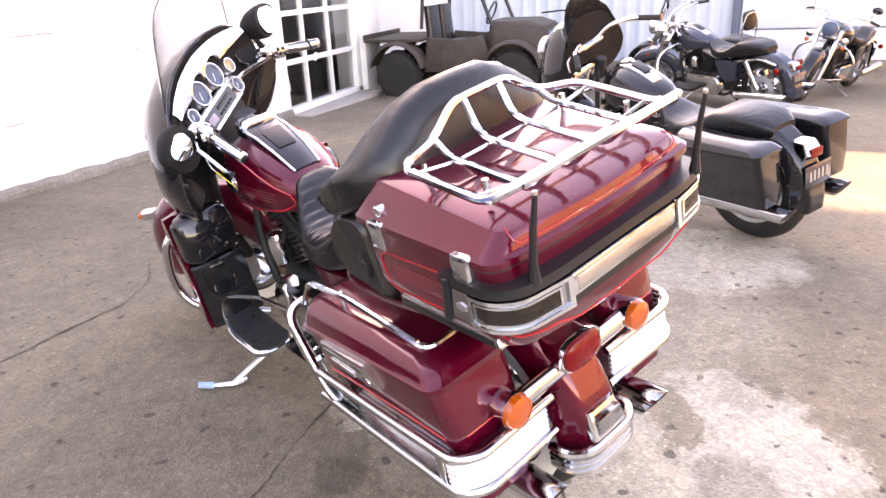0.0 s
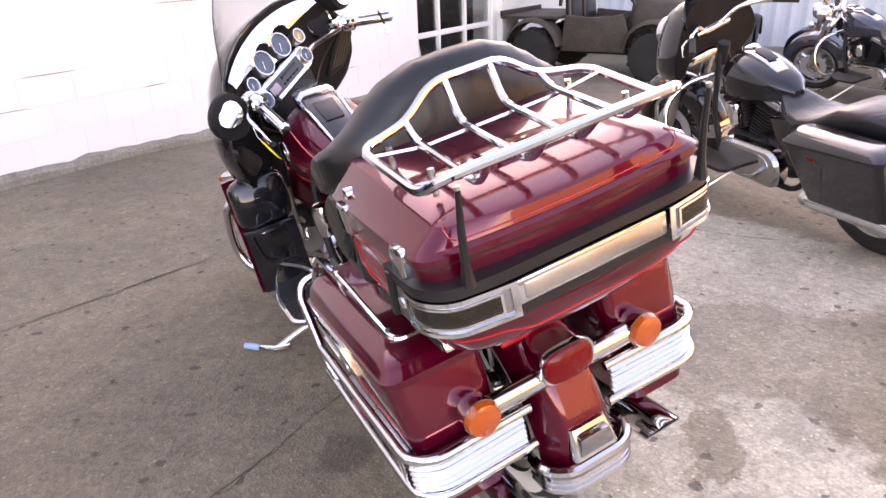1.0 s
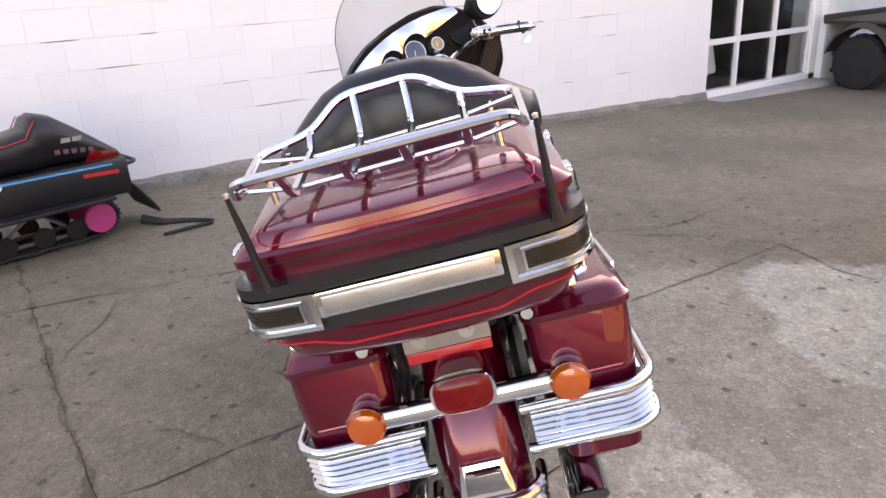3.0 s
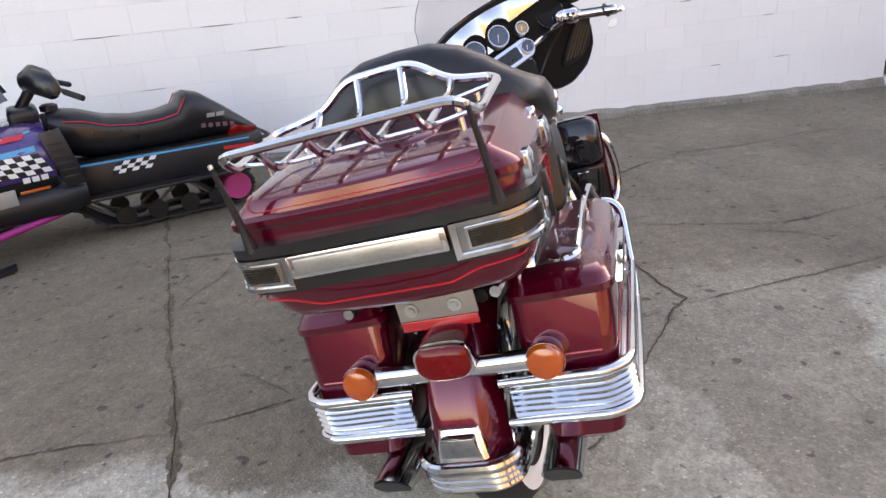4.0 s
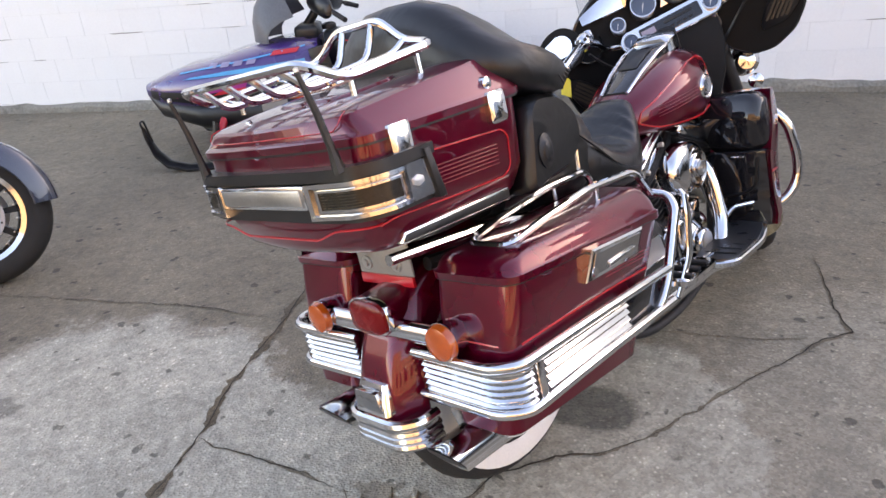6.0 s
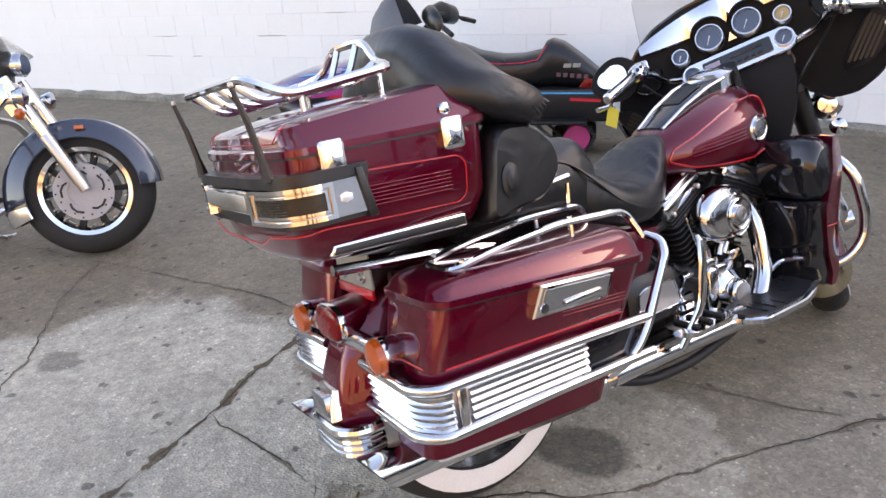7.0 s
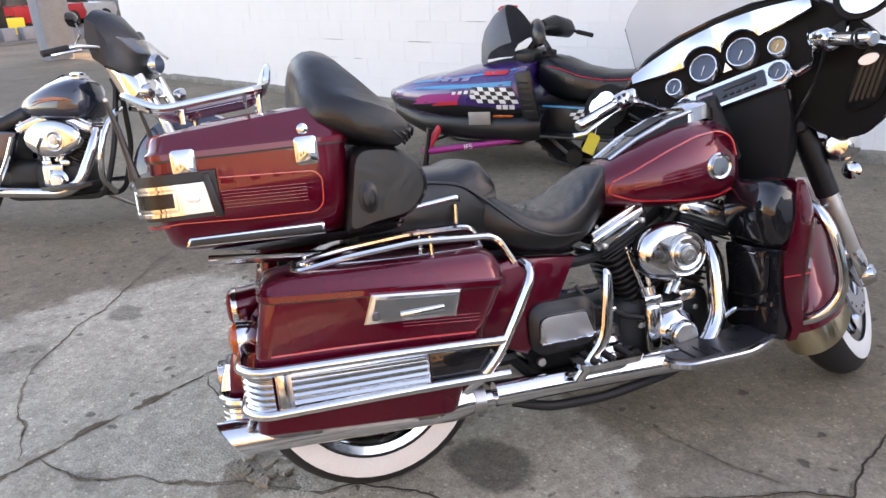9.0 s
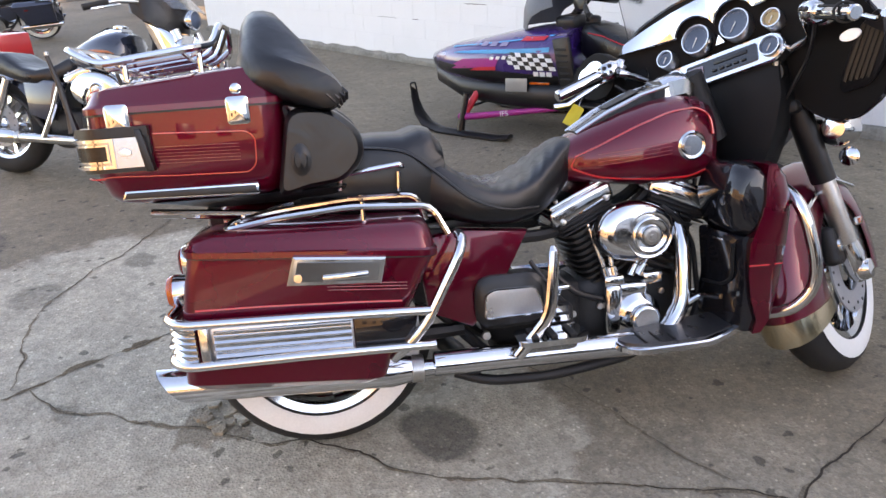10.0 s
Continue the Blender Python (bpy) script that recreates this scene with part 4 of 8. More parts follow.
    part("hoop", tube([(0.31, 0.372, 0.640), (0.352, 0.374, 0.634), (0.374, 0.361, 0.606), (0.378, 0.275, 0.451), (0.375, 0.226, 0.395), (0.33, 0.19, 0.352)], 0.0125, 10, 0.03), CHROME, top, "", m)
    for k in range(6):
        zr = 0.4195 + 0.0145 * k
        part("rear_slat", louvre(rounded([(0.118, -0.308, zr), (0.325, -0.318, zr + 0.003), (0.371, -0.283, zr + 0.002), (0.374, -0.255, zr)], 0.03, 4), -0.0056, 0.0058, 0.0055, -0.0030), CHROME, top, "", m)
    for k in range(4):
        zr = 0.421 + 0.0165 * k
        part("side_slat", louvre([(0.372, -0.215, zr + 0.006), (0.372, -0.06, zr + 0.001), (0.372, 0.095, zr - 0.004)], -0.0064, 0.0064, 0.0055, -0.0030), CHROME, top, "", m)
    part("slat_clip", box(0.010, 0.022, 0.105, (0.377, -0.236, 0.455), 0.004), CHROME, top, "", m)
    part("guard_back", plate([(-0.25, 0.412), (0.10, 0.404), (0.10, 0.484), (-0.25, 0.498)], 0.355, 0.366, "x", 0.002), SATIN, top, "", m)
    part("guard_window", plate([(0.102, 0.404), (0.235, 0.400), (0.255, 0.474), (0.102, 0.484)], 0.366, 0.370, "x", 0.002), BLACK, top, "", m)
    return body


for s in (1, -1):
    saddlebag(s)

# luggage trunk
def tp(z, hw, y0, y1, r=0.06, sh=0.0):
    return rrect(-hw, hw, y0, y1, z, r, 6, sh)


def tq(z, hw, y0, y1, r=0.06, sh=0.0, bulge=0.018):
    """A trunk ring: square rear corners and a bowed rear face."""
    ring = rrect(-hw, hw, y0 + bulge, y1, z, r, 6, sh)
    bow = []
    for i in range(1, 8):
        x = -(hw - r) + 2 * (hw - r) * i / 8
        y = y0 + bulge * (x / (hw - r)) ** 2
        bow.append((x, y, z + sh * y))
    return ring[:21] + bow + ring[21:]


trunk = part("trunk", loft([tq(0.768, 0.222, -0.418, -0.03), tq(0.778, 0.245, -0.443, -0.022), tq(0.795, 0.262, -0.454, -0.02), tq(0.84, 0.281, -0.46, -0.016, 0.05), tq(0.93, 0.286, -0.464, -0.012, 0.05), tq(0.978, 0.288, -0.462, -0.01, 0.05)]), MAROON, bike, "maroon luggage trunk")
lid = part("trunk_lid", loft([tq(0.981, 0.295, -0.466, -0.005, 0.04), tq(0.994, 0.295, -0.466, -0.005, 0.04), tq(0.999, 0.290, -0.462, -0.010, 0.04), tq(1.006, 0.2865, -0.458, -0.014, 0.04, 0.01), tq(1.066, 0.2505, -0.4545, -0.046, 0.034, 0.095), tq(1.0715, 0.246, -0.4500, -0.050, 0.034, 0.095), tq(1.075, 0.238, -0.4400, -0.058, 0.034, 0.095), tq(1.082, 0.19, -0.380, -0.11, 0.04, 0.095)]), MAROON, trunk, "maroon trunk lid", sharp=24)
part("lid_gasket", loft([tq(0.9765, 0.292, -0.464, -0.007, 0.04), tq(0.9815, 0.292, -0.464, -0.007, 0.04)]), PLASTIC, trunk)
part("lid_panel", loft([rrect(-0.13, 0.13, -0.34, -0.17, 1.081, 0.05, 6, 0.095), rrect(-0.125, 0.125, -0.335, -0.175, 1.087, 0.05, 6, 0.095), rrect(-0.105, 0.105, -0.315, -0.195, 1.088, 0.04, 6, 0.095)]), MAROON, lid)
rear_line = [(0.02 * i, -0.4580 + 0.018 * (0.02 * i / 0.246) ** 2, 1.0085) for i in range(-11, 12)]
part("pinstripe", tube([(-0.228, -0.415, 1.0365), (-0.236, -0.432, 1.030), (-0.234, -0.4415, 1.018)] + rear_line + [(0.234, -0.4415, 1.018), (0.236, -0.432, 1.030), (0.228, -0.415, 1.0365)], 0.0012, 5), REDLINE, lid)
trunk.location.x = -0.010
# red pinstripes on the sides and the rear
for s in (1, -1):
    m = None if s > 0 else MIRROR
    def sx(z):
        return 0.2790 + (z - 0.83) * 0.08 if z < 0.93 else 0.2875
    outl = [(-0.30, 0.932), (-0.095, 0.922), (-0.078, 0.905), (-0.082, 0.845), (-0.10, 0.828), (-0.25, 0.833), (-0.40, 0.842), (-0.44, 0.838)]
    part("pinstripe", ribbon([(sx(z) + 0.0005, y, z) for y, z in [(v.x, v.y) for v in [w.to_2d() for w in rounded([(a, c, 0) for a, c in outl], 0.015)]]], 0.0024, (1, 0, 0)), REDLINE, trunk, "", m)
    for k in range(6):
        z = 0.860 + 0.0075 * k
        part("pinstripe", ribbon([(sx(z) + 0.0005, -0.30, z + 0.004), (sx(z) + 0.0005, -0.115, z - 0.002)], 0.0009, (1, 0, 0)), PINDIM, trunk, "", m)
    for y in (-0.366, -0.106):
        l = part("latch", loft([rrect(y - 0.025, y + 0.025, 0.938, 1.0, 0.284, 0.008), rrect(y - 0.025, y + 0.025, 0.938, 1.0, 0.300, 0.008), rrect(y - 0.019, y + 0.019, 0.945, 0.992, 0.305, 0.008)]), CHROME, trunk, "chrome trunk latch", (m or Matrix.Identity(4)) @ Matrix(((0, 0, 1, 0), (1, 0, 0, 0), (0, 1, 0, 0), (0, 0, 0, 1))))
    part("lock", lathe([(0.013, -0.01), (0.013, 0.006), (0.009, 0.009), (0.001, 0.009)], 16, "x", (0.279, -0.107, 1.016)), CHROME, lid, "", m)
    tr = part("lower_trim", plate([(-0.395, 0.785), (-0.385, 0.806), (-0.085, 0.800), (-0.085, 0.772)], 0.235, 0.268, "x", 0.004), CHROME, trunk, "chrome trim with black insert", m)
    part("insert", plate([(-0.387, 0.7880), (-0.381, 0.8010), (-0.091, 0.7952), (-0.091, 0.7775)], 0.2685, 0.2715, "x", 0.001), PLASTIC, tr, "", m)
# black bumper round the back with its lamps
def walked(pts, s0, s1, n):
    """Points and outward directions along a line, from length s0 to s1."""
    cum = [0.0]
    for a, c in zip(pts, pts[1:]):
        cum.append(cum[-1] + (c - a).length)
    out = []
    for k in range(n + 1):
        s = max(0, min(cum[-1], s0 + (s1 - s0) * k / n))
        i = max(q for q in range(len(cum) - 1) if cum[q] <= s + 1e-9)
        d = (pts[i + 1] - pts[i]).normalized()
        out.append((pts[i] + d * (s - cum[i]), Vector((d.y, -d.x, 0))))
    return out


def strip(pts, s0, s1, z0, z1, o0, o1, slant=0.0, n=14):
    rings = []
    for k, (p, nrm) in enumerate(walked(pts, s0, s1, n)):
        d = Vector((-nrm.y, nrm.x, 0)) * (slant if k == n else 0)
        rings.append([p + nrm * o1 + Vector((0, 0, z0)) + d, p + nrm * o1 + Vector((0, 0, z1)), p + nrm * o0 + Vector((0, 0, z1)), p + nrm * o0 + Vector((0, 0, z0)) + d])
    return loft(rings)


BP = rounded([(-0.302, -0.305, 0), (-0.302, -0.425, 0), (-0.268, -0.470, 0), (-0.19, -0.482, 0), (0.19, -0.482, 0), (0.268, -0.470, 0), (0.302, -0.425, 0), (0.302, -0.305, 0)], 0.028, 5)
BL = sum((c - a).length for a, c in zip(BP, BP[1:]))
bumper = part("trunk_bumper", strip(BP, 0, BL, 0.852, 0.938, -0.03, -0.004, n=60), PLASTIC, trunk, "black rubber bumper round the trunk")
part("rubber_strip", strip(BP, 0, BL, 0.931, 0.951, -0.03, 0.006, n=60), PLASTIC, bumper)
LP = rounded([(0.158, -0.4865, 0), (0.268, -0.470, 0), (0.302, -0.425, 0), (0.302, -0.318, 0)], 0.026, 6)
LL = sum((c - a).length for a, c in zip(LP, LP[1:]))
for s in (1, -1):
    m = None if s > 0 else MIRROR
    hs = part("side_lamp", join(strip(LP, 0, LL - 0.062, 0.862, 0.8695, -0.01, 0.009), strip(LP, 0, LL - 0.062, 0.9205, 0.928, -0.01, 0.009), strip(LP, 0, 0.012, 0.868, 0.922, -0.01, 0.0085, n=2), strip(LP, LL - 0.070, LL - 0.062, 0.868, 0.922, -0.01, 0.0085, n=2)), CHROME, bumper, "chrome-framed wrap-round lamp", m)
    end = [(-0.3855, 0.862), (-0.318, 0.862), (-0.332, 0.928), (-0.3855, 0.928)]
    # chrome plate; its darker tone imitates the dark surroundings it mirrors
    part("lamp_end", loft([[(x + (0.0060 if z < 0.9 else 0.0050) * (x > 0.3), y, z) for y, z in end] for x in (0.292, 0.302)]), TONEDCHROME, hs, "chrome end plate of the lamp, toned for dark reflections", m)
    part("bezel", strip(LP, 0.010, LL - 0.064, 0.868, 0.922, -0.012, 0.003), TONEDCHROME, hs, "dark chrome lamp bezel", m)
    part("lens", strip(LP, 0.030, LL - 0.078, 0.879, 0.912, -0.004, 0.0045), SMOKE, hs, "smoked lamp lens", m)
    for k in range(6):
        part("lens_rib", strip(LP, 0.034, LL * 0.45, 0.8825 + 0.0050 * k, 0.8842 + 0.0050 * k, 0.0, 0.0058, n=8), AMBERDIM, hs, "", m)
    part("lens_frame", join(strip(LP, 0.026, LL - 0.074, 0.8755, 0.8795, 0, 0.0070), strip(LP, 0.026, LL - 0.074, 0.9115, 0.9155, 0, 0.0070), strip(LP, 0.026, 0.031, 0.8795, 0.9115, 0, 0.0068, n=2), strip(LP, LL - 0.079, LL - 0.074, 0.8795, 0.9115, 0, 0.0068, n=2)), CHROME, hs, "chrome inner lamp frame", m)
    part("reflector", lathe([(0.013, 0), (0.012, 0.003), (0.001, 0.004)], 6, "x", (0.3075, -0.358, 0.895), (0.8, 1.2)), SATIN, hs, "", m)
    part("rubber_edge", join(plate([(-0.319, 0.850), (-0.300, 0.850), (-0.318, 0.945), (-0.333, 0.945)], 0.285, 0.314, "x", 0.003)), PLASTIC, bumper, "", m)
    ant = part("antenna", tube([(0.242, -0.474, 0.945), (0.242, -0.478, 0.985), (0.241, -0.488, 1.05), (0.240, -0.503, 1.115)], [0.013, 0.0075, 0.0065, 0.0045], 8), PLASTIC, bike, "black rubber antenna", m)
    part("antenna_tip", lathe([(0.001, 0), (0.005, 0.002), (0.005, 0.008), (0.001, 0.01)], 8, "z", (0.240, -0.503, 1.115)), STEEL, ant, "", m)
cp = part("centre_plate", join(plate([(-0.160, 0.880), (0.152, 0.880), (0.152, 0.927), (-0.160, 0.927)], -0.494, -0.474, "y", 0.005)), CHROME, bumper, "chrome centre panel")
part("panel_insert", plate([(-0.148, 0.888), (0.14, 0.888), (0.14, 0.919), (-0.148, 0.919)], -0.4965, -0.4925, "y", 0.002), STEEL, cp, "pale satin insert")
part("pinstripe", tube(rounded([(-0.268, -0.420, 0.836), (-0.262, -0.450, 0.837), (-0.225, -0.4705, 0.838), (-0.19, -0.4745, 0.836), (-0.13, -0.4735, 0.816), (0.13, -0.4735, 0.816), (0.19, -0.4745, 0.836), (0.225, -0.4705, 0.838), (0.262, -0.450, 0.837), (0.268, -0.420, 0.836)], 0.015), 0.0022, 5), REDLINE, trunk)
# luggage rack on the lid
outer = [(0.075, -0.155, 1.180), (0.148, -0.165, 1.128), (0.235, -0.185, 1.116), (0.252, -0.21, 1.112), (0.246, -0.405, 1.089), (0.225, -0.474, 1.128)]
loopR = outer + [(-x, y, z) for x, y, z in outer[::-1]]
rack = part("luggage_rack", tube(loopR, 0.0088, 8, 0.03, closed=True), CHROME, bike, "chrome tubular luggage rack on the trunk lid")
rack.location.x = -0.014
for x in (-0.15, 0.15):
    part("slat", tube([(x, -0.168, 1.130), (x, -0.205, 1.103 + 0.03 * x), (x, -0.42, 1.079 + 0.03 * x), (x, -0.474, 1.128)], 0.0078, 8, 0.025), CHROME, rack)
for x in (-0.05, 0.05):
    part("slat", tube([(x, -0.155, 1.180), (x, -0.19, 1.103 + 0.03 * x), (x, -0.42, 1.078 + 0.03 * x), (x, -0.474, 1.128)], 0.0078, 8, 0.03), CHROME, rack)
for x in (-0.2, 0.2):
    for y in (-0.36, -0.19):
        part("post", tube([(x, y, 1.055), (x, y, 1.104)], 0.0065, 8), CHROME, rack)
part("cross_bar", join(*[tube([(-0.247, y, z + 0.012), (-0.15, y, z - 0.004), (0.15, y, z), (0.247, y, z + 0.012)], 0.0045, 8, 0.02) for y, z in ((-0.37, 1.078), (-0.22, 1.094))]), CHROME, rack)

# wrap-round backrest, arm pods, seat
def blob(yc, zc, hy, hz, x, tilt=0.0, n=20):
    out = []
    for i in range(n):
        a = 2 * math.pi * i / n
        u, v = hy * math.copysign(abs(math.cos(a)) ** 0.75, math.cos(a)), hz * math.copysign(abs(math.sin(a)) ** 0.75, math.sin(a))
        out.append((x, yc + u * math.cos(tilt) - v * math.sin(tilt), zc + u * math.sin(tilt) + v * math.cos(tilt)))
    return out


secs = [(0.298, 0.066, 1.008, 0.040, 0.029, -0.45), (0.292, 0.058, 1.012, 0.077, 0.039, -0.45), (0.268, 0.034, 1.019, 0.105, 0.048, -0.42), (0.23, 0.01, 1.035, 0.110, 0.062, -0.42), (0.185, -0.025, 1.062, 0.085, 0.085, -0.35), (0.14, -0.045, 1.082, 0.066, 0.100, -0.2), (0.08, -0.056, 1.092, 0.060, 0.112, -0.12), (0.0, -0.06, 1.094, 0.058, 0.114, -0.1)]
full = secs + [(-x, *r) for x, *r in secs[-2::-1]]
back = part("backrest", loft([blob(y, z, hy, hz, x, t) for x, y, z, hy, hz, t in full]), LEATHER, bike, "black vinyl wrap-round passenger backrest")
part("seam", tube([(x, -0.068 + 0.45 * max(0, abs(x) - 0.08) , 1.178 - 1.9 * max(0, abs(x) - 0.05) ** 1.5) for x in [-0.2 + 0.02 * i for i in range(21)]], 0.0035, 6), LEATHER, back)
for s in (1, -1):
    for k in range(4):
        part("crease", tube([(s * (0.296 - 0.004 * k), 0.094 + 0.012 * k, 0.990 + 0.004 * k), (s * 0.293, 0.110 + 0.010 * k, 0.973 + 0.006 * k), (s * 0.280, 0.121 + 0.006 * k, 0.958 + 0.006 * k)], 0.004, 6), LEATHER, back)
for s in (1, -1):
    m = None if s > 0 else MIRROR
    pod = part("arm_pod", loft([[(x, y * k + (1 - k) * 0.06, z * k + (1 - k) * 0.87) for y, z in [(v.x, v.y) for v in rounded([(-0.004, 0.968, 0), (0.10, 0.962, 0), (0.165, 0.90, 0), (0.170, 0.84, 0), (0.12, 0.785, 0), (0.02, 0.775, 0), (-0.045, 0.755, 0)], 0.04, 4, True)]] for x, k in ((0.16, 0.9), (0.175, 1.0), (0.25, 1.0), (0.272, 0.97), (0.285, 0.86))]), LEATHER, bike, "black vinyl speaker and arm pod", m)
    part("pod_control", lathe([(0.001, 0), (0.024, 0), (0.024, 0.005), (0.016, 0.007), (0.013, 0.011), (0.001, 0.012)], 20, "x", (0.284, 0.02, 0.846), (1.6, 1)), PLASTIC, pod, "", m)


def seat_ring(y, hw, zt, zb, dip, n=24):
    out = []
    for i in range(n):
        a = 2 * math.pi * i / n
        c, s_ = math.cos(a), math.sin(a)
        x = hw * math.copysign(abs(c) ** 0.55, c)
        z = (zt + zb) / 2 + (zt - zb) / 2 * math.copysign(abs(s_) ** 0.5, s_)
        if s_ > 0:
            z -= dip * (1 - (x / hw) ** 2)
        out.append((x, y, z))
    return out


passenger = part("passenger_seat", loft([seat_ring(*r) for r in ((-0.02, 0.14, 0.83, 0.70, 0), (0.0, 0.165, 0.86, 0.69, 0.0), (0.10, 0.175, 0.882, 0.67, 0.01), (0.20, 0.178, 0.888, 0.66, 0.012), (0.27, 0.176, 0.886, 0.65, 0.012), (0.315, 0.174, 0.900, 0.65, 0.012), (0.345, 0.170, 0.893, 0.65, 0.008), (0.372, 0.165, 0.850, 0.66, 0.0), (0.38, 0.14, 0.79, 0.68, 0))]), LEATHER, bike, "black vinyl passenger seat")
def dense(rows, n):
    """Rows of numbers, smoothly filled in to n rows."""
    out = []
    for k in range(n):
        f_ = k / (n - 1) * (len(rows) - 1)
        i = min(int(f_), len(rows) - 2)
        t = f_ - i
        p0, p1, p2, p3 = rows[max(i - 1, 0)], rows[i], rows[i + 1], rows[min(i + 2, len(rows) - 1)]
        out.append([0.5 * (2 * b_ + (c_ - a_) * t + (2 * a_ - 5 * b_ + 4 * c_ - d_) * t * t + (3 * b_ - a_ - 3 * c_ + d_) * t ** 3) for a_, b_, c_, d_ in zip(p0, p1, p2, p3)])
    return out


SEAT = ((0.30, 0.15, 0.80, 0.66, 0), (0.34, 0.175, 0.82, 0.65, 0.0), (0.39, 0.19, 0.792, 0.635, 0.012), (0.44, 0.198, 0.758, 0.622, 0.02), (0.50, 0.195, 0.735, 0.614, 0.02), (0.56, 0.18, 0.732, 0.612, 0.01), (0.62, 0.155, 0.752, 0.622, 0.0), (0.67, 0.125, 0.785, 0.645, -0.008), (0.72, 0.09, 0.815, 0.69, -0.008), (0.755, 0.06, 0.823, 0.73, 0), (0.77, 0.03, 0.815, 0.76, 0))
rings = []
for y, hw, zt, zb, dip in dense(SEAT, 70):
    ring = []
    for x, yy, z in seat_ring(y, max(0.02, hw), zt, zb, dip, 32):
        if z > (zt + zb) / 2:
            w = smooth(0.36, 0.42, y) * (1 - smooth(0.66, 0.72, y)) * max(0, 1 - (x / hw / 0.95) ** 4)
            fold = math.sin(2 * math.pi * (y + 0.035 * math.sin(9 * x) + 0.6 * x * x) / 0.034)
            z += w * 0.0042 * (abs(fold) ** 0.6 * math.copysign(1, fold))
        ring.append((x, yy, z))
    rings.append(ring)
rider = part("rider_seat", loft(rings), LEATHER, bike, "black vinyl bucket rider seat with stitched creases", sharp=70)
for s in (1, -1):
    m = None if s > 0 else MIRROR
    part("piping", tube([(0.158, 0.08, 0.855), (0.168, 0.20, 0.850), (0.172, 0.28, 0.835), (0.185, 0.35, 0.775), (0.198, 0.43, 0.70), (0.195, 0.52, 0.665), (0.16, 0.62, 0.66)], 0.004, 6, 0.05), LEATHER, rider, "", m)
    part("grab_rail", tube([(0.188, 0.10, 0.755), (0.198, 0.105, 0.792), (0.20, 0.255, 0.808), (0.19, 0.262, 0.80)], 0.0065, 8, 0.02), CHROME, bike, "chrome passenger grab rail", m)
    part("rail_post", tube([(0.196, 0.25, 0.79), (0.196, 0.247, 0.74)], 0.006, 8), CHROME, bike, "", m)

# fuel tank with its console
def tank_ring(y, hw, zt, zb, n=28):
    out = []
    for i in range(n):
        a = 2 * math.pi * i / n
        c, s_ = math.cos(a), math.sin(a)
        k = 0.72 if s_ > 0 else 0.5
        z = zb + (zt - zb) * 0.42 + ((zt - zb) * 0.58 if s_ > 0 else (zt - zb) * 0.42) * math.copysign(abs(s_) ** k, s_)
        out.append((hw * math.copysign(abs(c) ** 0.8, c), y, z))
    return out


tank = part("fuel_tank", loft([tank_ring(*r) for r in ((0.672, 0.030, 0.762, 0.722), (0.685, 0.052, 0.785, 0.712), (0.73, 0.088, 0.818, 0.70), (0.80, 0.122, 0.852, 0.690), (0.88, 0.145, 0.885, 0.680), (0.96, 0.156, 0.912, 0.672), (1.04, 0.158, 0.925, 0.668), (1.10, 0.148, 0.922, 0.674), (1.14, 0.125, 0.902, 0.69), (1.165, 0.085, 0.865, 0.72), (1.172, 0.05, 0.83, 0.75))]), MAROON, bike, "maroon fuel tank")
con = part("tank_console", loft([[(x * w, y, z + h) for x, h in ((-1, -0.03), (-1, 0), (-0.8, 0.008), (0.8, 0.008), (1, 0), (1, -0.03))] for y, z, w in ((0.765, 0.832, 0.046), (0.85, 0.880, 0.056), (0.95, 0.922, 0.062), (1.02, 0.942, 0.064))]), BLACK, tank, "black console down the middle of the tank")
part("console_door", plate([(-0.033, 0.86), (0.033, 0.86), (0.036, 0.96), (-0.036, 0.96)], 0, 0.004, "z", 0.0015), PLASTIC, con, "", Matrix(((1, 0, 0, 0), (0, 1, 0, 0), (0, 0.43, 1, 0.524), (0, 0, 0, 1))))
for s in (1, -1):
    part("console_trim", tube([(s * 0.047, 0.765, 0.835), (s * 0.057, 0.85, 0.884), (s * 0.063, 0.95, 0.926), (s * 0.065, 1.03, 0.946)], 0.0055, 8), CHROME, con, "chrome console edge")
part("ignition_cover", loft([[(x * w, y, z + h) for x, h in ((-1, -0.04), (-1, 0), (-0.7, 0.014), (0.7, 0.014), (1, 0), (1, -0.04))] for y, z, w in ((1.015, 0.945, 0.062), (1.03, 0.955, 0.068), (1.08, 0.962, 0.066), (1.11, 0.945, 0.055))]), CHROME, con, "chrome ignition cover")
